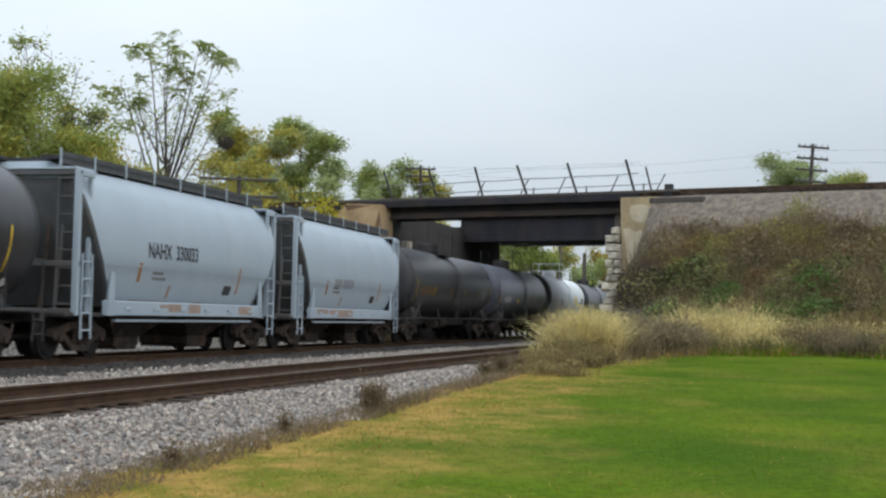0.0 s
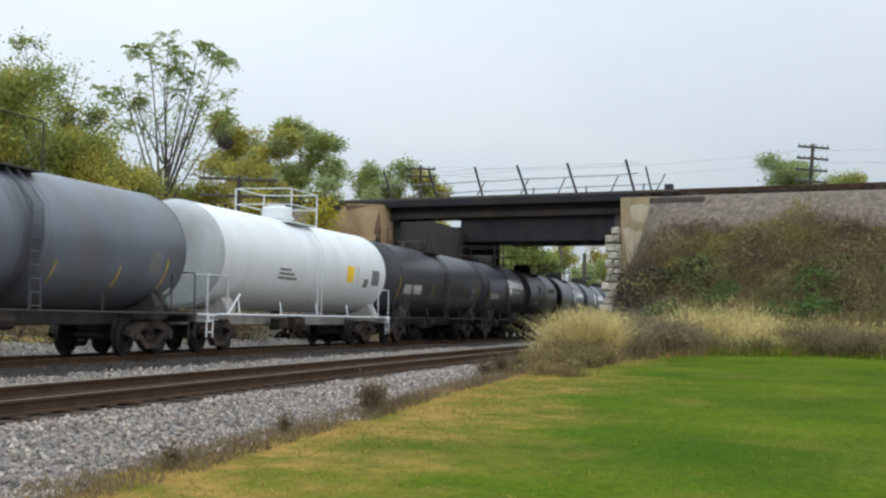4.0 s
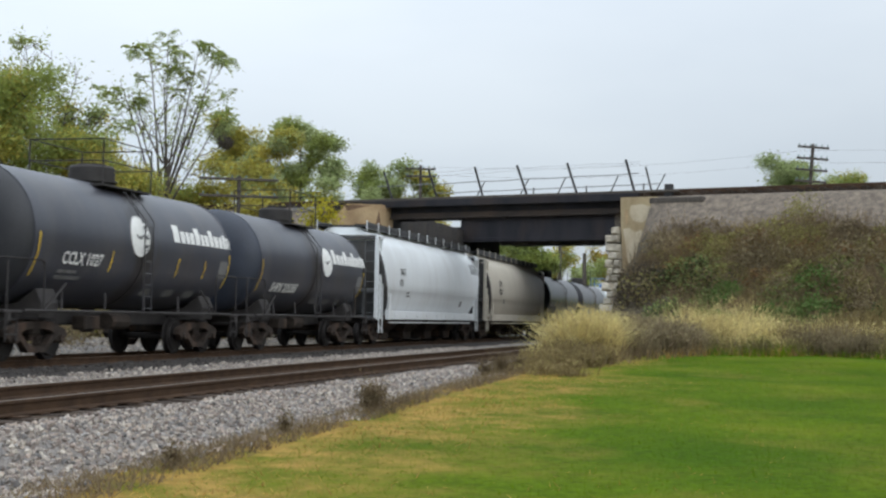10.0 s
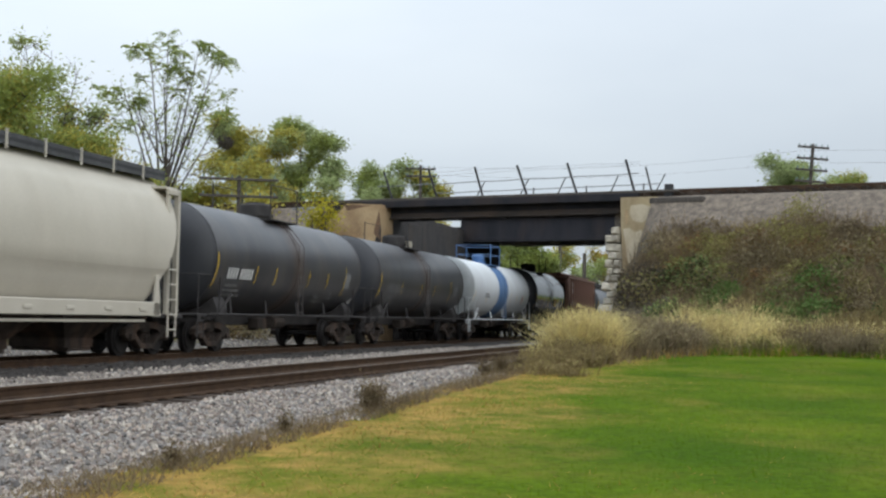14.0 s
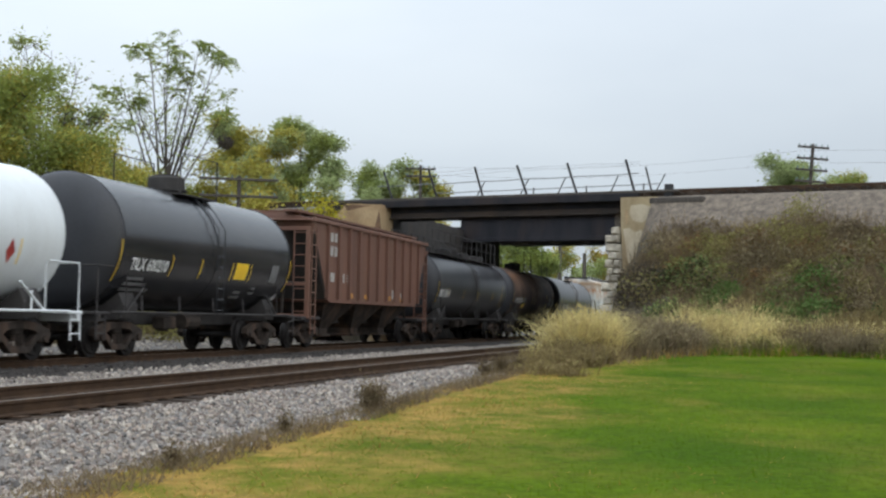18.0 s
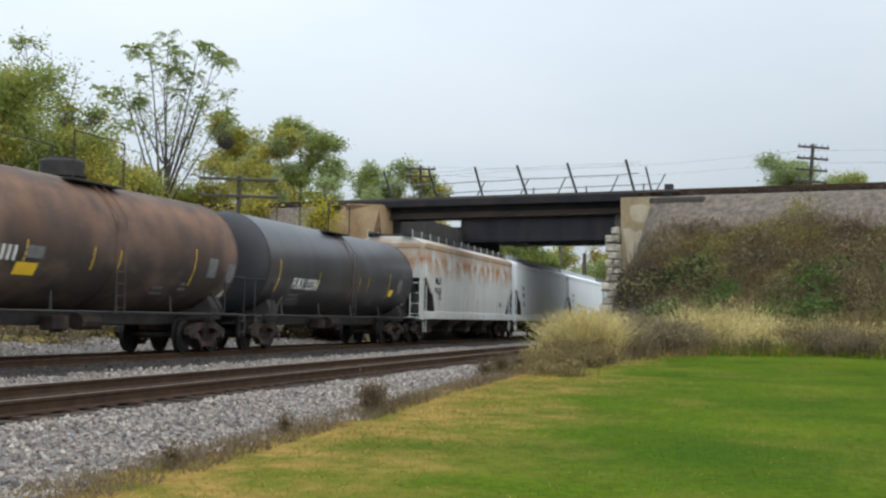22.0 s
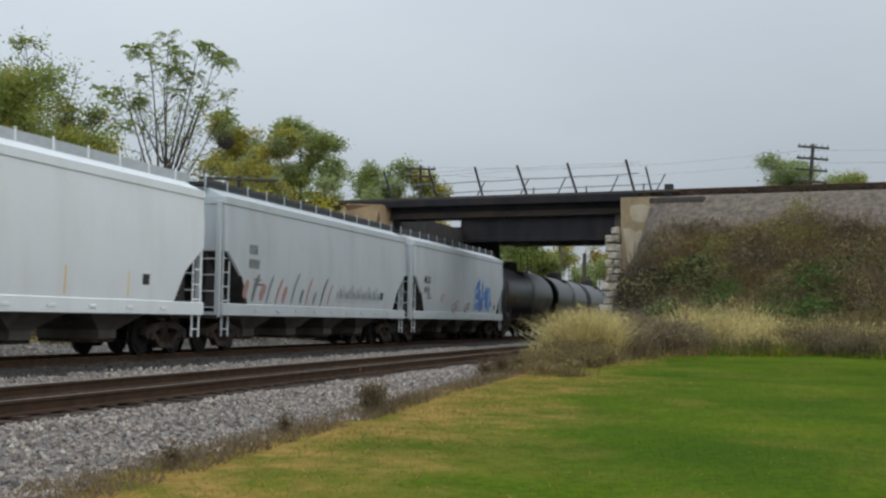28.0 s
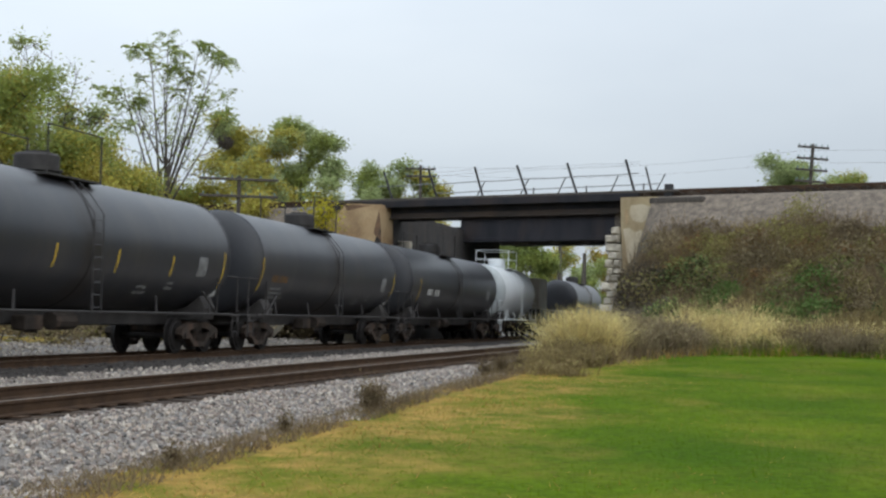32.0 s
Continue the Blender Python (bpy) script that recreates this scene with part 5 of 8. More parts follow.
thicket("weeds", 2600, (-9.4, 52.0, 0.1), (2.4, 0.8, 0.8), 0.12, M_LEAF_BROWN, "withered brown weeds behind the far track")
thicket("weeds", 2600, (-14.0, 46.0, 0.1), (2.6, 0.8, 0.8), 0.12, M_LEAF_BROWN, "withered brown weeds along the gravel")
thicket("weeds", 2600, (-17.0, 42.0, 0.1), (2.6, 0.8, 0.8), 0.12, M_LEAF_BROWN, "low withered weeds beside the gravel")


M_GRASS_TAWNY = mat("tawny_grass_blades", (0.299, 0.233, 0.106), (0.194, 0.150, 0.070), 0.85, scale=0.5, fine=3, grain=0.2, bump=0, island=0.3, translucent=0.4)


def bank_plants(name, n, x0, x1, y0, y1, rise, leaf, material, label, clumps, blades=False, round_=0.75):
    """Plants rooted over a stretch of the bank's near slope: blades of grass, or leafy mounds with hollows between them."""
    cx = RNG.uniform(x0, x1, clumps)
    cy = RNG.uniform(y0, y1, clumps)
    rr = rise * RNG.uniform(0.45, 1.15, clumps)
    i = RNG.integers(0, clumps, n)
    if blades:
        lx, ly = cx[i] + RNG.normal(size=n) * 0.5, cy[i] + RNG.normal(size=n) * 0.42
    else:
        d = RNG.normal(size=(n, 3))
        d /= np.linalg.norm(d, axis=1)[:, None]
        d[:, 2] = np.abs(d[:, 2])
        d *= (rr[i] * (0.55 + 0.45 * RNG.random(n) ** 0.5))[:, None]
        d += RNG.normal(size=(n, 3)) * 0.10
        lx, ly = cx[i] + d[:, 0] * 1.25, cy[i] + d[:, 1]
    wx = BR[0][0] * lx + BR[0][1] * ly + BR[0][3]
    wy = BR[1][0] * lx + BR[1][1] * ly + BR[1][3]
    base = np.maximum(bank_height(wx, wy), 0.0)
    s, p = line_of(wx, wy)
    ok = (p > NEAR + 3.0) & (base < 6.1)
    if blades:
        me = blades_mesh(name, np.stack([wx, wy, base - 0.05], 1)[ok], rise, leaf, material, 0.3)
    else:
        me = leaves_mesh(name, np.stack([wx, wy, base + d[:, 2] * round_], 1)[ok], leaf, material, 0.8)
    return tagged(new(name, me), label, "shrub", kind="stuff")


bank_plants("bank_grass", 30000, 2.6, 26.0, -7.2, -2.3, 0.5, 0.02, M_GRASS_WEED, "brown dead grass on the upper slope", 230, True)
bank_plants("bank_grass", 9000, 6.5, 26.0, -8.4, -2.6, 0.5, 0.02, M_GRASS_TAWNY, "tawny dead grass over the slope", 60, True)
M_LEAF_RUSSET = mat("russet_weeds", (0.215, 0.16, 0.09), (0.13, 0.10, 0.06), 0.85, scale=0.5, fine=4, grain=0.25, bump=0, island=0.3, translucent=0.4)
M_LEAF_DARK = mat("dark_bramble_leaves", (0.075, 0.095, 0.035), (0.045, 0.055, 0.025), 0.75, scale=0.5, fine=4, grain=0.2, bump=0, island=0.3, translucent=0.35)
M_LEAF_BRIGHT = mat("bright_green_shrub_leaves", (0.14, 0.21, 0.06), (0.085, 0.13, 0.04), 0.75, scale=0.5, fine=4, grain=0.2, bump=0, island=0.26, translucent=0.4)
M_LEAF_RUST = mat("rust_red_weeds", (0.27, 0.15, 0.07), (0.17, 0.10, 0.05), 0.85, scale=0.5, fine=4, grain=0.25, bump=0, island=0.3, translucent=0.4)
bank_plants("bank_weeds", 24000, 3.6, 26.0, -8.2, -2.9, 0.75, 0.07, M_LEAF_BROWN, "withered brown weeds over the slope", 56)
bank_plants("bank_weeds", 12000, 3.6, 26.0, -7.6, -3.0, 0.75, 0.085, M_LEAF_RUSSET, "russet weeds over the slope", 30)
bank_plants("bank_weeds", 6000, 3.6, 20.0, -6.0, -3.0, 0.6, 0.07, M_LEAF_RUST, "rust-red weeds over the slope", 22)
bank_plants("bank_weeds", 24000, 3.6, 26.0, -7.2, -2.8, 0.75, 0.075, M_LEAF_OLIVE, "olive weeds over the slope", 56)
bank_plants("bank_weeds", 6000, 3.4, 26.0, -6.0, -2.8, 0.55, 0.07, M_GRASS_TAWNY, "tawny seeding weeds over the slope", 34)
bank_plants("bank_shrubs", 15000, 4.3, 26.0, -8.6, -5.2, 0.95, 0.08, M_LEAF_SHRUB, "green shrubs on the lower slope", 30)
bank_plants("bank_shrubs", 8000, 4.3, 26.0, -8.8, -5.4, 0.95, 0.08, M_LEAF_DARK, "dark green brambles on the lower slope", 16)
bank_plants("bank_shrubs", 3500, 2.6, 4.4, -7.6, -5.6, 0.8, 0.07, mat("dead_grey_brown_brambles", (0.12, 0.10, 0.075), (0.07, 0.06, 0.045), 0.9, scale=0.5, fine=4, grain=0.25, bump=0, island=0.3, translucent=0.3), "dark brambles against the wing wall", 9)
bank_plants("bank_shrubs", 5000, 6.0, 12.5, -8.6, -6.0, 0.75, 0.095, M_LEAF_BRIGHT, "brighter green shrubs at the foot of the slope", 7)
bank_plants("bank_shrubs", 3500, 14.5, 16.5, -10.5, -9.0, 0.8, 0.085, M_LEAF_DARK, "dark green bush in the tall grass", 4)
bank_plants("bank_weeds", 4000, 3.4, 14.0, -4.4, -3.0, 0.45, 0.08, M_LEAF_OLIVE, "yellowing weeds below the crest", 22)
bank_plants("bank_weeds", 700, 8.6, 8.8, -2.4, -1.3, 0.55, 0.06, M_LEAF_OLIVE, "olive sapling near the crest", 5, False, 1.5)


def meadow(name, n, keep, height, width, material, label, lean=0.3, bent=True):
    """Tall grass over the ground where keep(x, y) holds."""
    x, y = RNG.uniform(-2, 34, n * 3), RNG.uniform(26, 50, n * 3)
    ok = keep(x, y)
    x, y = x[ok][:n], y[ok][:n]
    s, p = line_of(x, y)
    z = np.maximum(ground_z(s, p), bank_height(x, y))
    ok = p > NEAR + 2.4
    h = height * RNG.uniform(0.4, 1.1, len(x)) * (0.72 + 0.55 * np.clip(wave(x, y, 1.5, 5), -1, 1))
    me = blades_mesh(name, np.stack([x, y, z - 0.04], 1)[ok], h[ok], width, material, lean, bent)
    return tagged(new(name, me), label, "grass", kind="stuff")


def edge(x):
    """The far edge of the mown lawn, as y over x."""
    return np.where(x < 8.0, 30.0 + (x - 3.2) * 1.65, 38.0) + 0.5 * np.sin(x * 1.3)


def tuft(name, x0, x1, y0, y1, clumps, n, height, width, material, label, bushy=False):
    """Separate bushy tufts, each a sheaf of blades."""
    cx, cy, k = RNG.uniform(x0, x1, clumps), RNG.uniform(y0, y1, clumps), RNG.integers(0, clumps, n)
    big = RNG.uniform(0.4, 1.3, clumps)
    x, y = cx[k] + RNG.normal(size=n) * 0.17 * big[k], cy[k] + RNG.normal(size=n) * 0.17 * big[k]
    s, p = line_of(x, y)
    z = np.maximum(ground_z(s, p), bank_height(x, y))
    ok = p > NEAR + 2.2
    h = height * big[k] * RNG.uniform(0.55, 1.1, n)
    me = blades_mesh(name, np.stack([x, y, z - 0.04], 1)[ok], h[ok], width, material, 0.42, True)
    m = int(n * 0.45)
    lean = RNG.normal(size=(m, 2)) * (0.3 if bushy else 0.2) * h[:m, None]
    up = RNG.uniform(0.1, 0.95, m) if bushy else RNG.uniform(0.45, 0.85, m)
    head = np.stack([x[:m] + lean[:, 0], y[:m] + lean[:, 1], z[:m] + h[:m] * up], 1)[ok[:m]]
    tagged(new("grass_heads", leaves_mesh("grass_heads", head, 0.06 if bushy else 0.05, material, 1.0 if bushy else 1.6, 2.0 if bushy else 3.0)), "feathery seed heads of the tall grass", "grass", kind="stuff")
    return tagged(new(name, me), label, "grass", kind="stuff")


meadow("tall_grass", 9000, lambda x, y: (y > edge(x) + 0.8) & (y < edge(x) + 7.5) & (x > 7.0) & (wave(x, y, 1.1, 6) > 0.0), 1.1, 0.016, M_GRASS_STRAW, "tall straw-coloured grass below the bank", 0.3)
tuft("tall_grass", 7.3, 10.8, 40.4, 43.4, 30, 8000, 1.5, 0.022, M_GRASS_STRAW, "bushy pale straw tufts below the bank")
tuft("tall_grass", 10.0, 19.0, 39.6, 44.0, 60, 12000, 1.15, 0.022, M_GRASS_TAWNY, "scattered tawny tufts below the bank")
tuft("tall_grass", 8.0, 19.0, 39.2, 44.0, 50, 7000, 1.05, 0.022, M_GRASS_STRAW, "thin straw tufts below the bank")
tuft("tall_grass", 3.1, 4.7, 34.5, 41.0, 34, 11000, 1.15, 0.022, M_GRASS_STRAW, "tussocks of tall pale straw grass beside the track")
tuft("tall_grass", 2.0, 4.0, 31.5, 37.5, 36, 9000, 0.6, 0.02, M_GRASS_TAWNY, "low tawny grass beside the track")
tuft("meadow_weeds", 1.0, 3.0, 27.0, 33.0, 34, 3600, 0.32, 0.018, M_GRASS_TAWNY, "brown bushy weeds at the ballast's foot", True)
tuft("meadow_weeds", 1.6, 3.3, 29.5, 35.0, 26, 4500, 0.45, 0.018, M_GRASS_TAWNY, "tawny weeds at the ballast's foot", True)
tuft("meadow_weeds", 10.5, 19.0, 38.8, 41.0, 46, 16000, 0.85, 0.02, M_LEAF_BROWN, "dull brown weeds among the straw", True)
tuft("meadow_weeds", 7.5, 19.0, 38.8, 40.8, 40, 12000, 0.6, 0.02, M_LEAF_OLIVE, "olive weeds at the edge of the tall grass", True)
tuft("meadow_weeds", 5.3, 7.4, 37.5, 41.5, 26, 15000, 1.05, 0.02, M_LEAF_BROWN, "brown bushy weeds before the abutment", True)
tuft("meadow_weeds", 4.2, 5.6, 36.5, 40.0, 14, 7000, 0.85, 0.02, M_LEAF_BROWN, "brown bushy weeds beside the straw", True)
meadow("tall_grass", 14000, lambda x, y: (y > edge(x) + 0.2) & (y < edge(x) + 6.5) & (x > 3.0), 0.8, 0.017, M_GRASS_WEED, "brown stalks mixed through the tall grass", 0.25)
meadow("tall_grass", 10000, lambda x, y: (y > edge(x) - 0.3) & (y < edge(x) + 2.2) & (x > 5.5), 0.42, 0.018, M_GRASS_DRY, "dry grass fringe at the lawn's edge", 0.35)
meadow("tall_grass", 20000, lambda x, y: (y > edge(x) - 0.5) & (y < edge(x) + 5.0) & (x > 7.5), 0.5, 0.018, M_GRASS_LAWN, "rank green grass beyond the mown edge", 0.35)
meadow("tall_grass", 7000, lambda x, y: ((x - 2.2) ** 2 / 1.1 + (y - 32.3) ** 2 / 6 < 1), 0.55, 0.018, M_GRASS_DRY, "dry grass at the ballast's foot", 0.35)
meadow("tall_grass", 7000, lambda x, y: ((x - 6.3) ** 2 / 2.2 + (y - 40.0) ** 2 / 8 < 1), 1.0, 0.017, M_GRASS_WEED, "brown weed stalks before the abutment", 0.3)


def turf(name, n, s0, s1, p0, p1, height, width, material, label, keep=None, lean=1.1):
    s, p = RNG.uniform(s0, s1, n), RNG.uniform(p0, p1, n)
    y, x = P0[1] + s * TY - p * TX, P0[0] + s * TX + p * TY
    ok = (y < edge(np.maximum(x, 3.2)) + 0.5) & (np.abs(x) < y * 0.36 + 1.0) & (y > 8)
    if keep is not None:
        ok &= keep(s, p)
    s, p = s[ok], p[ok]
    ob = new(name, blades_mesh(name, np.stack([s, -p, ground_z(s, p) - 0.01], 1), height, width, material, lean, False))
    ob.matrix_basis = TRACK
    return tagged(ob, label, "grass", kind="stuff")


turf("lawn_grass", 420000, -26, 10, TOE + 0.6, 26, 0.038, 0.009, M_GRASS_LAWN, "short mown green grass")
turf("dry_grass", 36000, -26, 14, TOE - 0.35, TOE + 4.2, 0.075, 0.013, M_GRASS_DRY, "dry tan grass along the verge", lambda s, p: RNG.random(len(s)) < np.clip(1.1 - (p - TOE - 0.9 * wave(s, p * 0.3, 0.5, 2)) / 2.6, 0, 1) ** 1.4)
turf("dry_grass", 15000, -26, 10, TOE - 0.35, TOE + 0.45, 0.17, 0.012, M_GRASS_WEED, "dead brown weeds at the ballast's foot", lambda s, p: wave(s, p * 0 + 1, 1.1, 3) > -0.35, 0.5)
turf("dry_grass", 14000, -26, 14, TOE + 1.0, 26, 0.055, 0.012, M_GRASS_DRY, "dry patches in the lawn", lambda s, p: (wave(s, p, 0.42, 9) > 0.1 + 0.5 * (RNG.random(len(s)) - 0.5)) & (p < TOE + 5.5 + 2.5 * wave(s, p, 0.2, 4)))


def weed_clump(s, p, h, n, seed):
    """A small dead bush on the ballast's edge."""
    r = random.Random(seed)
    b = Build()
    for _ in range(n):
        a = r.uniform(0, 2 * math.pi)
        e = Vector((math.cos(a), math.sin(a), 0)) * r.uniform(0.1, 0.6) * h
        pts = [(0, 0, -0.02), (e.x * 0.5, e.y * 0.5, h * r.uniform(0.35, 0.6)), (e.x * 1.1, e.y * 1.1, h * r.uniform(0.6, 1.05))]
        b.tube(pts, 0.007, 4, 0.003)
    z = float(ground_z(s, p))
    ob = thing("dead_weed", Matrix.Translation(on_line(s, p, z)), "dead brown weed at the edge of the ballast", "weed", "weeds at the ballast")
    tagged(part("twiggy_bush", b, M_GRASS_WEED, ob), kind="stuff")
    c = np.abs(RNG.normal(size=(n * 12, 3))) * np.array([0.0, 0.0, h * 0.45]) + RNG.normal(size=(n * 12, 3)) * np.array([0.3 * h, 0.3 * h, 0.05])
    part("dry_leaves", leaves_mesh("dry_leaves", c + np.array([0, 0, 0.05]), 0.022, M_GRASS_WEED), M_GRASS_WEED, ob)


for i, (s, p, h, n) in enumerate(((-9.35, TOE + 0.05, 0.36, 80), (-8.85, TOE - 0.05, 0.33, 70), (-1.3, TOE - 0.1, 0.40, 60), (-0.6, TOE + 0.1, 0.42, 60), (0.2, TOE - 0.1, 0.38, 60), (1.0, TOE + 0.1, 0.36, 50), (-12.5, TOE, 0.16, 30), (-15.6, TOE + 0.1, 0.16, 30))):
    weed_clump(s, p, h, n, 40 + i)


# ---- poles and wires ----
def pole(x, y, z, height, arms, turn, label, lean=0.0, arm=2.4, thick=0.14):
    ob = thing("utility_pole", pose(x, y, z, 0, lean, turn), label, "utility pole", "utility poles")
    part("mast", Build().tube([(0, 0, -0.5), (0, 0, height)], thick, 9, thick * 0.65), M_TIMBER, ob)
    a = Build().box(-arm / 2, arm / 2, -0.06, 0.06, -0.06, 0.06, 0.012).mesh("crossarm", M_TIMBER)
    ins = Build().tube([(0, 0, 0.05), (0, 0, 0.2)], 0.04, 6, 0.025).mesh("insulator", M_GLASS)
    for zz in arms:
        c = part("crossarm", a, M_TIMBER, ob, at=Matrix.Translation((0, -0.12, zz)))
        for k in range(6):
            part("insulator", ins, M_GLASS, c, at=Matrix.Translation((-arm * 0.45 + arm * 0.18 * k, 0, 0)))
    return ob


pole(20.35, 75.0, 4.0, 7.3, (7.1, 6.45, 5.8, 5.15), -6, "old telegraph pole with four crossarms behind the bank", 4.0, 1.75)
pole(-1.45, 80.0, 4.0, 6.2, (5.95, 5.5), 4, "telegraph pole with two crossarms beyond the bridge", 0, 1.8, 0.12)
pole(-9.45, 61.0, 0.3, 7.05, (6.87, 6.09), 10, "telegraph pole with two long dark crossarms among the trees", 0, 3.6, 0.13)
pole(15.0, 170.0, 0, 10.6, (9.6,), 0, "thin pole far beneath the bridge", 0, 1.6, 0.35)
pole(17.6, 165.0, 0, 9.4, (), 0, "thin pole far beneath the bridge", 0, 1.6, 0.35)


def wires():
    ob = thing("telegraph_wires", Matrix.Identity(4), "thin sagging telegraph wires above the bank", "wires")
    for a, b in (((20.2, 75, 10.9), (70, 55, 11.4)), ((20.2, 75, 10.2), (70, 55, 10.8)), ((20.2, 75, 10.9), (-1.5, 80, 10.1)), ((20.6, 75, 10.3), (-1.2, 80, 9.6))):
        a, b = Vector(a), Vector(b)
        pts = [a.lerp(b, k / 16) - Vector((0, 0, 0.5 * math.sin(math.pi * k / 16))) for k in range(17)]
        part("wire", Build().tube(pts, 0.0045, 4), M_DARKSTEEL, ob)


wires()


def nest(x, y, z):
    b = Build()
    r = random.Random(9)
    for _ in range(160):
        d = Vector((r.gauss(0, 1), r.gauss(0, 1), r.gauss(0, 0.8))).normalized() * 0.26
        e = Vector((r.gauss(0, 1), r.gauss(0, 1), r.gauss(0, 1))).normalized() * 0.22
        b.tube([d - e, d + e], 0.018, 4)
    b.disc(0, 0, 0, 0.24, "z", 0.3, 10)
    solid("twig_nest", b, M_BARK, Matrix.Translation((x, y, z)), "dark ball of twigs high among the branches", "nest")


nest(-11.2, 67.4, 9.7)


# ---- the freight train ----
@lru_cache(maxsize=None)
def bogie_meshes():
    wheel = Build()
    for y in (-0.7588, 0.7588):
        k = 1 if y > 0 else -1
        prof = [(0.0, 0.10), (0.09, 0.10), (0.10, 0.36), (0.06, 0.385), (0.065, 0.457), (-0.035, 0.462), (-0.065, 0.485), (-0.075, 0.385), (-0.02, 0.36), (-0.02, 0.10)]
        loops = []
        for i in range(24):
            a = 2 * math.pi * i / 24
            loops.append([(math.cos(a) * r, y + k * o, math.sin(a) * r) for o, r in prof])
        loops.append(loops[0])
        wheel.loft(loops, caps=False)
    wheel.tube([(0, -1.02, 0), (0, 1.02, 0)], 0.085, 10)
    # a hub mark lets the turning show
    for y in (-0.86, 0.86):
        wheel.box(0.16, 0.3, y - 0.012, y + 0.012, -0.05, 0.05)
    side = Build()
    out = [(-1.16, 0.50), (-1.10, 0.64), (-0.62, 0.78), (-0.3, 0.82), (0.3, 0.82), (0.62, 0.78), (1.10, 0.64), (1.16, 0.50), (0.98, 0.38), (0.80, 0.46), (0.62, 0.40), (0.34, 0.17), (-0.34, 0.17), (-0.62, 0.40), (-0.80, 0.46), (-0.98, 0.38)]
    inn = [(-0.62, 0.56), (-0.60, 0.585), (-0.5, 0.63), (-0.3, 0.66), (0.3, 0.66), (0.5, 0.63), (0.60, 0.585), (0.62, 0.56), (0.60, 0.53), (0.54, 0.5), (0.46, 0.44), (0.27, 0.29), (-0.27, 0.29), (-0.46, 0.44), (-0.54, 0.5), (-0.60, 0.53)]
    ring = [[(x, -0.09, z) for x, z in out], [(x, -0.09, z) for x, z in inn], [(x, 0.09, z) for x, z in inn], [(x, 0.09, z) for x, z in out], [(x, -0.09, z) for x, z in out]]
    side.loft(ring, caps=False)
    spring = Build()
    for x in (-0.16, 0.0, 0.16):
        for k in range(5):
            spring.disc(x, 0, 0.31 + k * 0.05, 0.07, "z", 0.03, 8)
    box = Build().box(-0.12, 0.12, -0.1, 0.12, 0.36, 0.58, 0.03).disc(0, -0.12, 0.457, 0.085, "y", 0.07, 12)
    bolster = Build().box(-0.2, 0.2, -1.05, 1.05, 0.52, 0.86, 0.05)
    return {"wheelset": wheel.mesh("wheelset", M_WHEEL), "side_frame": side.mesh("side_frame", M_BOGIE), "spring_nest": spring.mesh("spring_nest", M_BOGIE), "axle_box": box.mesh("axle_box", M_BOGIE), "bolster": bolster.mesh("bolster", M_BOGIE)}


AXLES = {-0.89: [], 0.89: []}


def bogie(car, x):
    m = bogie_meshes()
    b = part("bogie", m["bolster"], M_BOGIE, car, "cast-steel two-axle bogie caked in brown grime", Matrix.Translation((x, 0, 0)))
    for y, turn in ((-1.0, 0), (1.0, 180)):
        part("side_frame", m["side_frame"], M_BOGIE, b, at=pose(0, y, 0, 0, 0, turn))
        tagged(part("spring_nest", m["spring_nest"], M_BOGIE, b, at=pose(0, y, 0)), kind="stuff")
        for d in (-0.89, 0.89):
            part("axle_box", m["axle_box"], M_BOGIE, b, at=pose(d, y, 0, 0, 0, turn))
    for d in (-0.89, 0.89):
        AXLES[d].append(part("wheelset", m["wheelset"], M_WHEEL, b, at=pose(d, 0, 0.457)))


@lru_cache(maxsize=None)
def coupler_mesh():
    return Build().box(-0.55, 0.3, -0.09, 0.09, 0.74, 0.94, 0.02).box(0.28, 0.52, -0.16, 0.14, 0.68, 1.0, 0.04).tube([(0.1, 0.25, 0.75), (0.25, 0.28, 0.45), (0.5, 0.2, 0.42)], 0.03, 6).mesh("coupler", M_BOGIE)


def couplers(car, L):
    for k, turn in ((1, 0), (-1, 180)):
        part("coupler", coupler_mesh(), M_BOGIE, car, at=pose(k * (L / 2 - 0.5), 0, 0, 0, 0, turn))


def ladder(b, x, y, z0, z1, w, along="x", rungs=None, r=0.018):
    n = rungs or int((z1 - z0) / 0.36)
    dx, dy = (w / 2, 0) if along == "x" else (0, w / 2)
    for k in (-1, 1):
        b.tube([(x + k * dx, y + k * dy, z0), (x + k * dx, y + k * dy, z1)], r * 1.3, 5)
    for i in range(n):
        z = z0 + (i + 0.5) * (z1 - z0) / n
        b.tube([(x - dx, y - dy, z), (x + dx, y + dy, z)], r, 5)


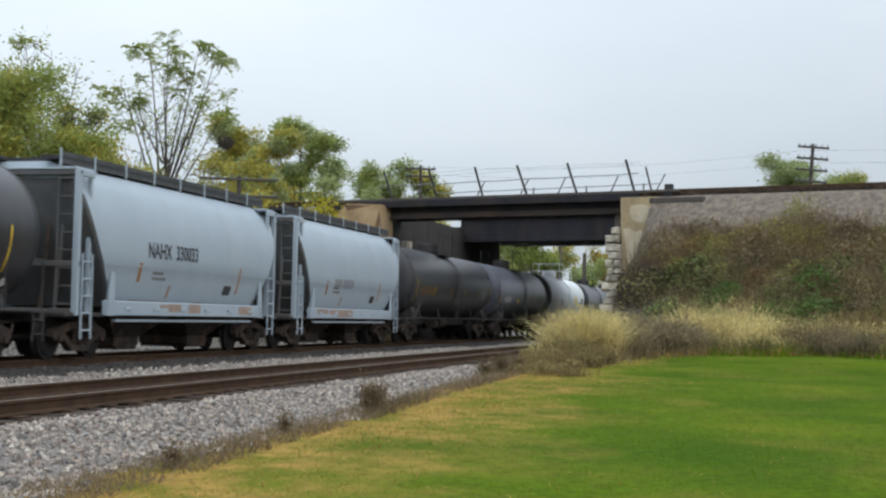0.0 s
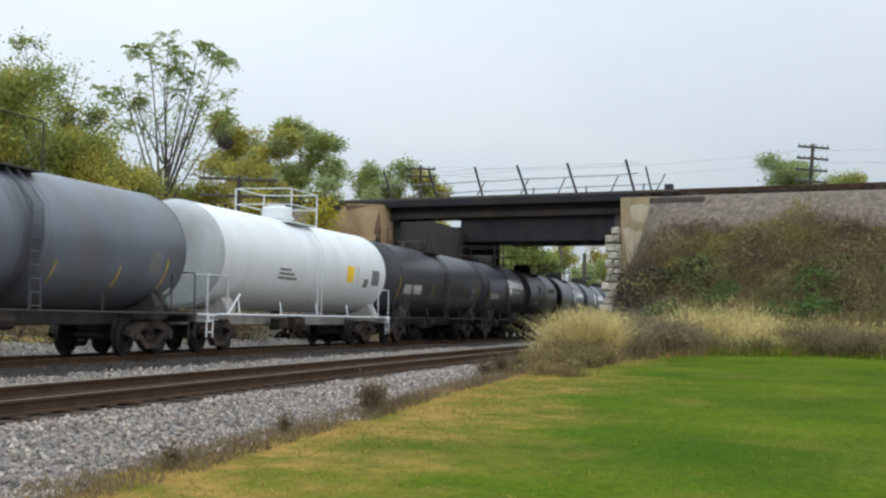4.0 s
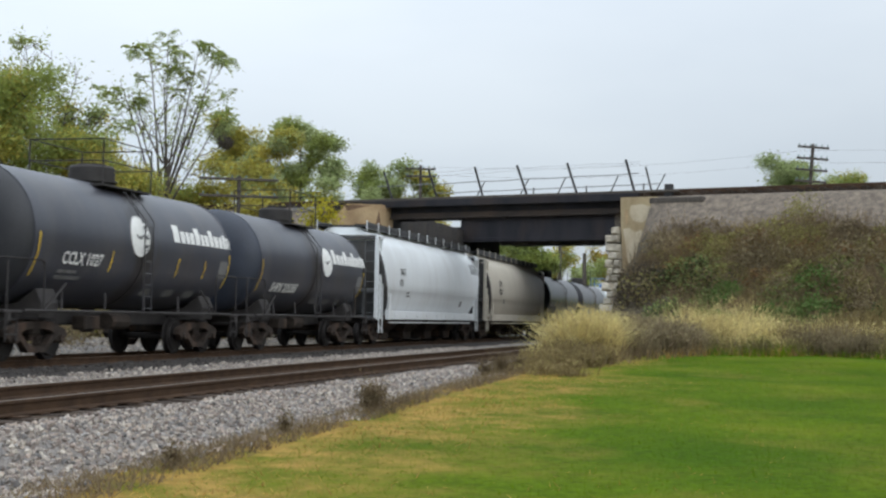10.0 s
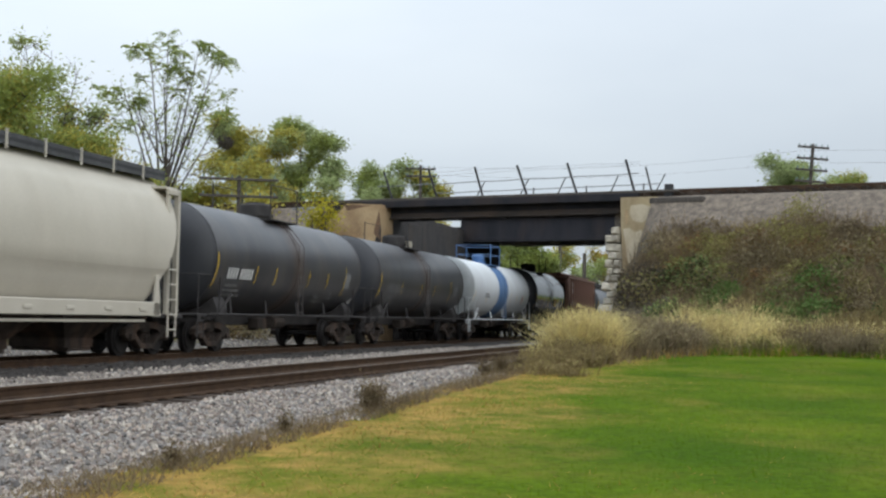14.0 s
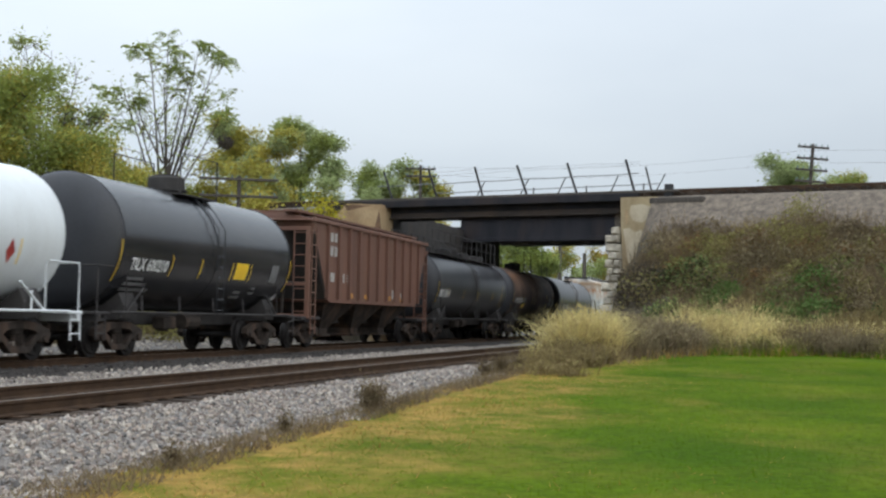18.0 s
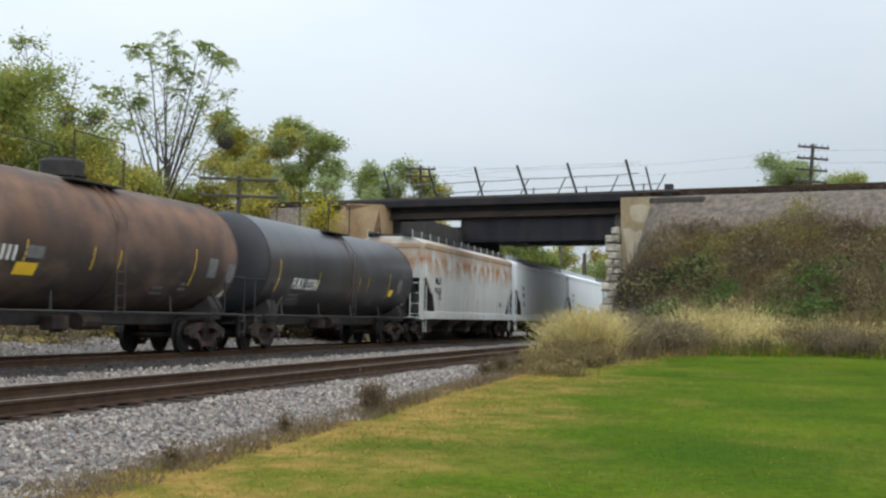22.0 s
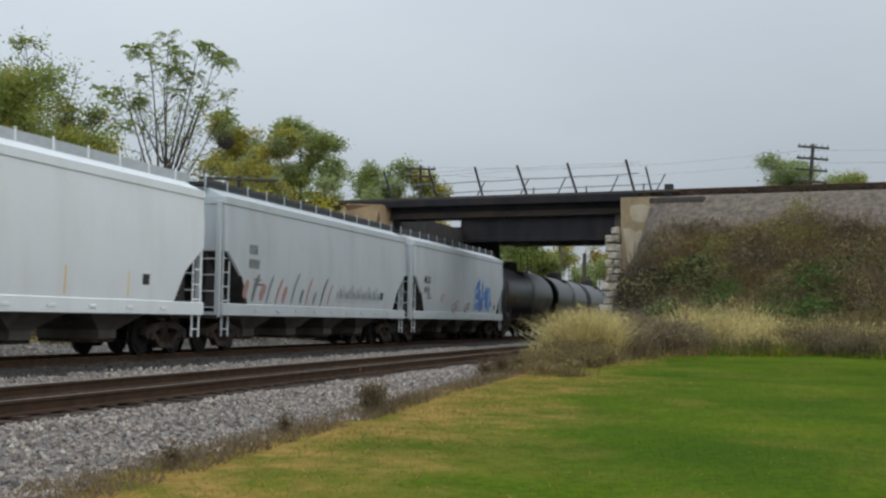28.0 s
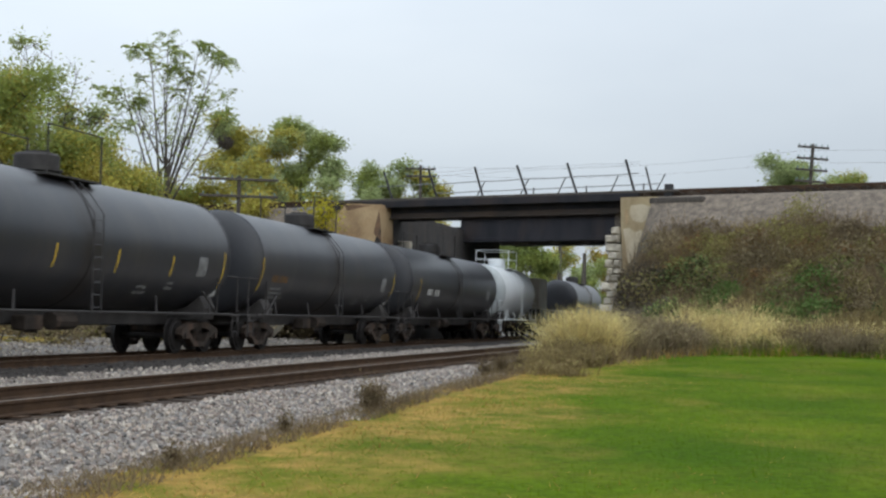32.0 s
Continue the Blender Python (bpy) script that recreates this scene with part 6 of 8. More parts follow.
class Shell:
    """The side of a car body, on which marks are laid: depth(z) is the half width."""

    def __init__(self, car, depth):
        self.car, self.depth = car, depth

    def patch(self, name, quads, material, label="", lift=0.008):
        b = Build()
        for x0, x1, z0, z1 in quads:
            rows = max(1, int(abs(z1 - z0) / 0.12))
            o = len(b.v)
            for i in range(rows + 1):
                z = z0 + (z1 - z0) * i / rows
                d = -self.depth(z) - lift
                b.v += [(x0, d, z), (x1, d, z)]
            for i in range(rows):
                a = o + 2 * i
                b.f.append((a, a + 1, a + 3, a + 2))
        mark = part(name, b, material, self.car, label)
        return tagged(mark, kind="stuff") if len(quads) > 1 else mark

    def words(self, x, z, h, groups, material, w=None, label=""):
        """Groups of letter-sized bars, a space between groups."""
        w = w or h * 0.62
        q, cur = [], x
        for n in groups:
            for _ in range(n):
                q.append((cur, cur + w * 0.5, z, z + h))
                cur += w
            cur += w * 0.8
        tagged(self.patch("lettering", q, material, label), kind="stuff")

    def letters(self, text, x, z, h, w, material, label=""):
        """Readable writing in the built-in font, drawn to a height and width and laid on the shell."""
        cu = bpy.data.curves.new("lettering", "FONT")
        cu.body, cu.resolution_u, cu.offset = text, 2, 0.022
        tmp = bpy.data.objects.new("lettering", cu)
        me = tmp.to_mesh()
        co = np.array([tuple(v.co) for v in me.vertices])
        faces = [tuple(f.vertices) for f in me.polygons]
        tmp.to_mesh_clear()
        bpy.data.objects.remove(tmp)
        lo, hi = co.min(0), co.max(0)
        b = Build()
        for u, v, _ in co:
            zz = z + (v - lo[1]) / (hi[1] - lo[1]) * h
            b.v.append((x + (u - lo[0]) / (hi[0] - lo[0]) * w, -self.depth(zz) - 0.012, zz))
        b.f = faces
        tagged(part("lettering", b, material, self.car, label), kind="stuff")

    def tapes(self, xs, z, h, material=None, w=0.04):
        for x in xs:
            self.patch("reflective_tape", [(x, x + w, z, z + h)], material or M_YELLOW, "yellow reflective strip")

    def rounds(self, name, x, z, r, material, label, squash=1.0):
        """A disc that follows the curve of the shell, ring by ring."""
        b = Build()
        n, rings = 24, 6
        b.v.append((x, -self.depth(z) - 0.012, z))
        for k in range(1, rings + 1):
            for i in range(n):
                a = 2 * math.pi * i / n
                zz = z + r * k / rings * math.sin(a)
                b.v.append((x + r * k / rings * squash * math.cos(a), -self.depth(zz) - 0.012, zz))
        b.f += [(0, 1 + i, 1 + (i + 1) % n) for i in range(n)]
        for k in range(rings - 1):
            o = 1 + k * n
            b.f += [(o + i, o + n + i, o + n + (i + 1) % n, o + (i + 1) % n) for i in range(n)]
        part(name, b, material, self.car, label)

    def stroke(self, name, pts, width, material, label, lift=0.012):
        """A sprayed stroke with round ends along a smoothed line of (x, z)."""
        b = Build()
        line = []
        for (x0, z0), (x1, z1) in zip(pts, pts[1:]):
            line += [(x0 + (x1 - x0) * k / 5, z0 + (z1 - z0) * k / 5) for k in range(5)]
        line.append(pts[-1])
        for _ in range(3):
            line = [line[0]] + [((a[0] + 2 * m[0] + c[0]) / 4, (a[1] + 2 * m[1] + c[1]) / 4) for a, m, c in zip(line, line[1:], line[2:])] + [line[-1]]
        n = len(line)
        for i, (x, z) in enumerate(line):
            p, q = line[max(i - 1, 0)], line[min(i + 1, n - 1)]
            d = Vector((q[0] - p[0], q[1] - p[1])).normalized()
            w = width / 2 * min(1.0, 0.25 + 1.6 * math.sqrt(min(i, n - 1 - i) / n))
            for k in (-1, 0, 1):
                xx, zz = x - d.y * w * k, z + d.x * w * k
                b.v.append((xx, -self.depth(zz) - lift, zz))
        for i in range(n - 1):
            for k in (0, 1):
                a = 3 * i + k
                b.f.append((a, a + 3, a + 4, a + 1))
        part(name, b, material, self.car, label)

    def polygon(self, name, pts, material, label):
        b = Build()
        cx, cz = sum(p[0] for p in pts) / len(pts), sum(p[1] for p in pts) / len(pts)
        b.v.append((cx, -self.depth(cz) - 0.012, cz))
        b.v += [(x, -self.depth(z) - 0.012, z) for x, z in pts]
        b.f += [(0, 1 + i, 1 + (i + 1) % len(pts)) for i in range(len(pts))]
        part(name, b, material, self.car, label)


def tank_car(L, R=1.52, zc=2.58, paint=None, label="", dome="low", trim=None, rail="pipe", bands=True, under=None, cage=None, ends=0.8, dome_r=0.5, head_paint=None):
    """A tank car: shell with dished ends, stub underframe, end platforms, top fittings and two bogies."""
    paint, trim, under = paint or M_BLACK, trim or M_UNDER, under or M_UNDER
    car = thing("tank_car", Matrix.Identity(4), label, "tank car", "cars of the train")
    half = L / 2 - ends            # the tank's own end
    dish, n = 0.46, 44
    def hoop(x, r):
        return [(x, max(r, 0.02) * math.sin(2 * math.pi * i / n), zc + max(r, 0.02) * math.cos(2 * math.pi * i / n)) for i in range(n)]
    shell = [(-half + dish, R)] + [(x, R) for x in np.linspace(-half + dish + 0.3, half - dish - 0.3, 9)] + [(half - dish, R)]
    part("tank", Build().loft([hoop(x, r) for x, r in shell]), paint, car, sharp=50)
    for k in (-1, 1):          # flattened heads with a tight knuckle
        head = [(k * (half - dish), R)] + [(k * (half - dish + dish * math.sin(a)), R * math.cos(a) ** 0.62) for a in (math.pi / 2 * q / 8 for q in range(1, 9))]
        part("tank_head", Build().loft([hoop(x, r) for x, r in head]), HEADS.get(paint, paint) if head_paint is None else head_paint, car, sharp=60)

    def ring(x, w, extra, mt, name, lb=""):
        lp = [[(xx, (R + e) * math.sin(2 * math.pi * i / n), zc + (R + e) * math.cos(2 * math.pi * i / n)) for i in range(n)] for xx, e in ((x - w / 2, 0.0), (x - w / 2, extra), (x + w / 2, extra), (x + w / 2, 0.0))]
        part(name, Build().loft(lp, caps=False), mt, car, lb)
    for k in (-1, 1):
        ring(k * (half - dish), 0.05, 0.012, paint, "weld_ring")
    if bands:
        ring(0.0, 0.16, 0.014, paint, "tank_band")
    # underframe
    part("centre_sill", Build().box(-L / 2 + 0.55, L / 2 - 0.55, -0.3, 0.3, 0.72, 1.06, 0.03), under, car)
    cx = L / 2 - 2.1
    for k in (-1, 1):
        sad = Build()
        sad.loft([[(k * cx - 0.35, y, z) for y, z in ((-1.3, 0.9), (1.3, 0.9), (1.34, 1.2), (1.2, 1.5), (0.8, 1.2), (0, 1.08), (-0.8, 1.2), (-1.2, 1.5), (-1.34, 1.2))], [(k * cx + 0.35, y, z) for y, z in ((-1.3, 0.9), (1.3, 0.9), (1.34, 1.2), (1.2, 1.5), (0.8, 1.2), (0, 1.08), (-0.8, 1.2), (-1.2, 1.5), (-1.34, 1.2))]])
        part("saddle", sad, under, car)
        pf = Build().box(k * (L / 2 - 0.6) - 0.32, k * (L / 2 - 0.6) + 0.32, -1.45, 1.45, 0.98, 1.05, 0.015)
        pf.box(k * (L / 2 - 0.45) - 0.06, k * (L / 2 - 0.45) + 0.06, -1.45, 1.45, 0.82, 1.04, 0.015)
        po = part("end_platform", pf, under if trim is M_UNDER else trim, car)
        hr = Build()
        for y in (-1.4, 1.4):
            x0, x1 = k * (L / 2 - 0.4), k * (L / 2 - 1.75)
            hr.tube([(x0, y, 1.02), (x0, y, 2.0), (x0 - k * 0.06, y, 2.08), (x1 + k * 0.1, y, 2.08), (x1, y, 2.0), (x1, y, 1.02)], 0.019, 6)
            hr.tube([(x1, y, 1.02), (x1 - k * 0.9, y * 0.98, 1.62)], 0.03, 5)
        hr.tube([(k * (L / 2 - 0.4), -1.4, 2.08), (k * (L / 2 - 0.4), 1.4, 2.08)], 0.019, 6)
        part("handrail", hr, trim, po)
        for y in (-1.42, 1.42):
            stp = Build()
            ladder(stp, k * (L / 2 - 0.55), y, 0.42, 1.0, 0.4, "x", 2, 0.016)
            part("step", stp, trim, po)
    # the side pipe along the tank, with its brackets
    sp = Build()
    for y in (-1.48, 1.48):
        sp.tube([(-L / 2 + 0.9, y, 1.04), (L / 2 - 0.9, y, 1.04)], 0.032, 6)
        for x in np.linspace(-half + 1.6, half - 1.6, 5):
            sp.tube([(x, y, 1.04), (x + 0.25, y * 0.9, 1.45)], 0.022, 5)
    part("side_rail", sp, trim, car)
    br = Build().tube([(-0.5, -0.75, 0.82), (0.4, -0.75, 0.82)], 0.2, 10).box(-1.6, -0.9, -0.85, -0.5, 0.62, 0.95, 0.03)
    part("brake_gear", br, M_BOGIE, car)
    part("outlet_valve", Build().tube([(0, 0, zc - R + 0.05), (0, 0, 0.55)], 0.16, 10), M_BOGIE, car)
    lad = Build()
    ladder(lad, 0.0, -R - 0.06, 1.0, zc + 0.6, 0.42, "x", 8, 0.012)
    lad.tube([(-0.21, -R - 0.06, zc + 0.6), (-0.21, -R * 0.82, zc + R * 0.68), (-0.21, -0.9, zc + R * 0.9)], 0.014, 5)
    lad.tube([(0.21, -R - 0.06, zc + 0.6), (0.21, -R * 0.82, zc + R * 0.68), (0.21, -0.9, zc + R * 0.9)], 0.014, 5)
    part("ladder", lad, cage or (trim if trim is not M_UNDER else paint), car)
    top = zc + R
    if dome:
        d = Build().loft([[(rr * math.cos(q * math.pi / 10), rr * math.sin(q * math.pi / 10), zz) for q in range(20)] for zz, rr in ((top - 0.1, dome_r), (top + 0.36, dome_r), (top + 0.42, dome_r - 0.05))])
        do = part("dome", d, cage or trim, car)
        part("lid", Build().tube([(0, 0, top + 0.42), (0, 0, top + 0.47)], dome_r * 0.6, 14), cage or trim, do)
        part("flange", Build().tube([(0, 0, top + 0.02), (0, 0, top + 0.07)], dome_r + 0.07, 20), cage or trim, do)
        part("safety_valve", Build().tube([(0.85, 0.1, top - 0.05), (0.85, 0.1, top + 0.3)], 0.12, 9), cage or trim, car)
    if rail:
        w = 1.15 if rail == "pipe" else 1.2
        g = Build().box(-w, w, -0.98, -0.5, top - 0.16, top - 0.12)
        g.box(-w, w, 0.5, 0.98, top - 0.16, top - 0.12)
        pl = part("top_platform", g, cage or trim, car)
        pm = Build().tube([(0, 0, -0.15), (0, 0, 0.92)], 0.024, 6).mesh("post", cage or trim)
        for x in (-w, w):
            for y in (-0.95, 0.95):
                part("post", pm, cage or trim, pl, at=Matrix.Translation((x, y, top)))
        rl = Build()
        for z in (top + 0.42, top + 0.92):
            for y in (-0.95, 0.95):
                if rail == "cage" or z > top + 0.5:
                    rl.tube([(-w, y, z), (w, y, z)], 0.016, 5)
            if rail == "cage":
                for x in (-w, w):
                    rl.tube([(x, -0.95, z), (x, 0.95, z)], 0.016, 5)
        tagged(part("railing", rl, cage or trim, pl), kind="stuff")
    couplers(car, L)
    for k in (-1, 1):
        bogie(car, k * cx)
    return car, Shell(car, lambda z: math.sqrt(max(R * R - (z - zc) ** 2, 0.01)))


def between(table, z):
    """Straight-line reading of a small table of (z, value)."""
    t = sorted(table)
    if z <= t[0][0]:
        return t[0][1]
    for (a, va), (b, vb) in zip(t, t[1:]):
        if z <= b:
            return va + (vb - va) * (z - a) / (b - a)
    return t[-1][1]


M_OUTLET = mat("grimy_outlet_paint", (0.15, 0.14, 0.125), (0.08, 0.074, 0.066), 0.8, scale=1.4, fine=25, grain=0.2, bump=0.08, stain=(0.06, 0.05, 0.042), stain_amount=0.6)
M_BRIGHTWHITE = mat("clean_white_hopper_paint", (0.84, 0.87, 0.88), (0.80, 0.83, 0.84), 0.42, scale=0.5, fine=25, grain=0.03, bump=0.01, stain=(0.62, 0.61, 0.58), stain_amount=0.25)
M_GALVWALK = mat("galvanised_walkway", (0.52, 0.54, 0.55), (0.42, 0.44, 0.45), 0.55, 0.2, scale=3, fine=30, grain=0.15, bump=0.1)
M_WALKEDGE = mat("dusty_walkway_edge_steel", (0.085, 0.087, 0.09), (0.05, 0.051, 0.053), 0.85, scale=3, fine=30, grain=0.25, bump=0.1)


def hopper_car(L, kind, paint, label, bays=3, roof=4.42, sill=1.16, end_paint=None, walk_paint=None):
    """A covered hopper: a body lofted level by level, outlets beneath, running boards, end frames and two bogies."""
    car = thing("hopper_car", Matrix.Identity(4), label, "hopper car", "cars of the train")
    a = L / 2
    if kind == "round":        # bulging side sheets that run out to the ends in a curve
        width = [(sill, 1.22), (1.45, 1.38), (1.80, 1.50), (2.08, 1.555), (2.11, 1.572), (2.4, 1.59), (2.75, 1.585), (3.05, 1.55), (3.3, 1.495), (3.55, 1.41), (3.75, 1.315), (3.9, 1.225), (3.93, 1.19), (4.15, 0.98), (roof, 0.66)]
        length = [(sill, a - 2.45), (1.45, a - 2.28), (1.80, a - 2.0), (2.08, a - 1.77), (2.11, a - 1.75), (2.4, a - 1.55), (2.75, a - 1.36), (3.05, a - 1.23), (3.3, a - 1.15), (3.55, a - 1.09), (3.75, a - 1.06), (3.9, a - 1.05), (3.93, a - 1.05), (4.15, a - 1.05), (roof, a - 1.1)]
    elif kind == "pellet":     # tall flat sides, notched below at both ends
        width = [(sill, 1.50), (1.4, 1.54), (2.1, 1.57), (2.75, 1.585), (3.4, 1.57), (4.0, 1.53), (4.03, 1.56), (4.22, 1.55), (4.24, 1.46), (roof, 0.9)]
        length = [(sill, a - 2.3), (1.4, a - 2.25), (2.1, a - 1.75), (2.75, a - 0.72), (3.4, a - 0.70), (4.0, a - 0.69), (4.03, a - 0.66), (4.22, a - 0.66), (4.24, a - 0.68), (roof, a - 0.75)]
    else:                      # ribbed flat sides
        width = [(sill, 1.46), (1.6, 1.46), (2.4, 1.46), (3.2, 1.46), (3.9, 1.46), (4.16, 1.46), (4.2, 1.3), (roof, 0.5)]
        length = [(sill, a - 2.9), (1.6, a - 2.62), (2.4, a - 2.1), (3.2, a - 1.6), (3.9, a - 1.2), (4.16, a - 1.15), (4.2, a - 1.15), (roof, a - 1.2)]
    loops = []
    zs = [z for z, _ in width]
    for z in zs:
        w, l = between(width, z), between(length, z)
        c = 0.06
        loops.append([(-l + c, -w, z), (0, -w, z), (l - c, -w, z), (l, -w + c, z), (l, w - c, z), (l - c, w, z), (0, w, z), (-l + c, w, z), (-l, w - c, z), (-l, -w + c, z)])
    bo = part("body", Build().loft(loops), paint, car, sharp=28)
    if kind != "ribbed":       # the end sheets' shade is painted on, over grime on round cars
        bo.data.materials.append(M_UNDER if kind == "pellet" else M_SHADEDEND)
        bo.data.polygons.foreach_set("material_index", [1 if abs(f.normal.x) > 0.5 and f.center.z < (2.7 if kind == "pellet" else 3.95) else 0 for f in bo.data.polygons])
    else:                      # the hollow's shade is painted black on the ribbed car's end slopes
        bo.data.materials.append(M_DEEPSHADE)
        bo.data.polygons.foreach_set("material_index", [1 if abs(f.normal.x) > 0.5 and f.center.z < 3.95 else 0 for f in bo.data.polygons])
    shell = Shell(car, lambda z: between(width, z))
    lo = between(length, sill)
    # side sills
    sl = Build()
    for k in (-1, 1):
        y0, y1 = (1.40, 1.56) if kind != "ribbed" else (1.3, 1.48)
        e = a - {"pellet": 0.62, "round": 2.08, "ribbed": 1.0}[kind]
        sl.box(-e, e, min(k * y0, k * y1), max(k * y0, k * y1), sill - 0.2, sill + 0.14, 0.02)
    if kind != "ribbed":
        so = part("side_sill", sl, paint, car)
        rr = random.Random(int(L * 10))
        for i in range(4 if kind == "round" and L < 17 else 0):
            x, w = rr.uniform(-a + 3, a - 3), rr.uniform(0.3, 1.1)
            part("rust_patch", Build().box(x - w / 2, x + w / 2, -1.565, -1.56, sill - rr.uniform(0.0, 0.15), sill + rr.uniform(0.04, 0.12)), M_FADEDRUST, so, "faded rust on the sill")
        lug = Build().box(-0.16, 0.16, -1.585, -1.56, sill - 0.08, sill, 0.008).mesh("lug", paint)
        for i in range(int(L / 2)):
            part("lug", lug, paint, so, at=Matrix.Translation((-a + 3.0 + i * (L - 6.0) / (int(L / 2) - 1), 0, 0)))
    if kind == "round":
        lp = Build()
        for k in (-1, 1):
            lp.box(-lo + 0.2, lo - 0.2, min(k * 1.37, k * 1.45), max(k * 1.37, k * 1.45), sill - 0.34, sill - 0.28)
        part("brake_pipe", lp, paint, car)
        gus = Build()
        for k in (-1, 1):
            for y in (-1, 1):
                gus.prism([(k * (a - 2.05), sill - 0.2), (k * (a - 2.42), sill - 0.2), (k * (a - 2.36), sill + 0.75), (k * (a - 2.2), sill + 0.8)], y * 1.54 - 0.02, y * 1.54 + 0.02)
        part("jacking_gusset", gus, paint, car)
    # end frames: posts, ladders, slope sheet braces and platform
    for k in (-1, 1):
        e = a - (0.62 if kind == "pellet" else 0.95)
        tz = 4.1 if kind != "ribbed" else 3.9
        fp = M_SHADEDEND if kind == "round" else end_paint or paint
        fo = part("end_frame", Build().box(k * e - 0.05, k * e + 0.05, -1.3, 1.3, 0.95, 1.1, 0.012), fp, car)
        if kind != "pellet":
            part("end_beam", Build().box(k * e - 0.05, k * e + 0.05, -1.45, 1.45, tz - 0.12, tz, 0.012), fp, fo)
            part("end_beam", Build().box(k * e - 0.05, k * e + 0.05, -1.45, 1.45, 2.0, 2.12, 0.012), fp, fo)
            for y in (-1.4, 1.4):
                part("corner_beam", Build().box(min(k * e, k * (a - 1.6)) + 0.06, max(k * e, k * (a - 1.6)) - 0.06, y - 0.05, y + 0.05, tz - 0.14, tz, 0.012), end_paint or paint, fo)
        for y in (-1.38, 1.38):
            part("corner_post", Build().box(k * e - 0.06, k * e + 0.06, y - 0.07, y + 0.07, 0.95, tz + 0.004, 0.012), end_paint or paint, fo)
            if kind == "round":
                part("inner_post", Build().box(k * (e - 0.5) - 0.04, k * (e - 0.5) + 0.04, y - 0.05, y + 0.05, 1.0, tz - 0.14, 0.01), paint, fo)
                part("diagonal_brace", Build().tube([(k * (e - 0.1), y * 0.6, 1.1), (k * (e - 0.45), y * 0.6, 3.6)], 0.045, 5), M_SHADEDEND, fo)
        side_top = {"pellet": 2.75, "round": 2.3, "ribbed": tz}[kind]
        for x, y, z0, z1, way in ((k * (e - 0.32), -1.47, 0.45, side_top, "x"), (k * (e + 0.02), -1.12, 1.0, tz if kind != "pellet" else 2.75, "y"), (k * (e - 0.32), 1.47, 0.45, 2.4, "x")):
            ld = Build()
            ladder(ld, x, y, z0, z1, 0.42, way, None, 0.02)
            part("ladder", ld, end_paint or (M_SHADEDEND if way == "y" and kind == "round" else paint), fo)
        part("end_platform", Build().box(min(k * (a - 0.5), k * (a - 2.2)), max(k * (a - 0.5), k * (a - 2.2)), -1.4, 1.4, 0.92, 1.02, 0.015), M_UNDER, fo)
        part("slope_strut", Build().tube([(k * (a - 1.0), 0.5, 1.0), (k * (a - 1.3), 0.5, 2.9)], 0.05, 6).tube([(k * (a - 1.0), -0.5, 1.0), (k * (a - 1.3), -0.5, 2.9)], 0.05, 6).disc(k * (a - 0.85), 0.35, 1.9, 0.28, "x", 0.06, 16), M_BOGIE, fo)
    # roof walk with its hand rail, and hatches
    tl = between(length, roof) + 0.25
    if kind != "pellet":       # the roof sheet runs out over both ends
        for k in (-1, 1):
            x0, x1 = sorted((k * (a - 1.6), k * (a - 0.88)))
            part("roof_overhang", Build().box(x0, x1, -1.36, 1.36, 4.1, 4.16, 0.01), paint, car)
    rw = Build()
    for y in (-0.74, 0.74):
        rw.box(-tl, tl, y - 0.24, y + 0.24, roof + 0.03, roof + 0.11)
    for x in np.arange(-tl + 0.4, tl, 1.5):
        rw.box(x - 0.03, x + 0.03, -0.92, 0.92, roof - 0.05, roof + 0.1)
    wo = part("roof_walk", rw, walk_paint or (M_DARKSTEEL if kind != "ribbed" else paint), car, "steel grating roof walk")
    if kind != "ribbed":
        for y in (-0.965, 0.965):
            part("edge_plate", Build().box(-tl, tl, y - 0.012, y + 0.012, roof - 0.06, roof + 0.2), walk_paint or M_WALKEDGE, wo)
        pm = Build().box(-0.03, 0.03, -0.012, 0.012, -0.14, 0.26).mesh("post", paint)
        for x in np.arange(-tl, tl + 0.1, 1.48):
            for y in (-0.985, 0.985):
                part("post", pm, paint, wo, at=Matrix.Translation((x, y, roof)))
    for x in np.linspace(-tl + 1.4, tl - 1.4, max(3, int(L / 3))):
        part("hatch", Build().tube([(x, 0, roof - 0.05), (x, 0, roof + 0.12)], 0.4, 14), paint, car)
    if kind == "ribbed":
        rib = Build()
        zt, zb = 4.12, sill + 0.12
        rib.prism([(-0.06, zb), (-0.06, zt), (0.06, zt), (0.06, zb)], -1.56, -1.44)
        rm = rib.mesh("rib", paint)
        n = 11
        for i in range(n):
            x = -(a - 2.55) + 2 * (a - 2.55) * i / (n - 1)
            part("rib", rm, paint, car, at=Matrix.Translation((x, 0, 0)))
            part("rib", rm, paint, car, at=Matrix.Translation((x, 3.0, 0)))
        part("top_chord", Build().box(-(a - 1.1), a - 1.1, -1.54, -1.42, 4.08, 4.22, 0.02).box(-(a - 1.1), a - 1.1, 1.42, 1.54, 4.08, 4.22, 0.02), paint, car)
    # outlets
    span = 2 * (lo - 0.15)
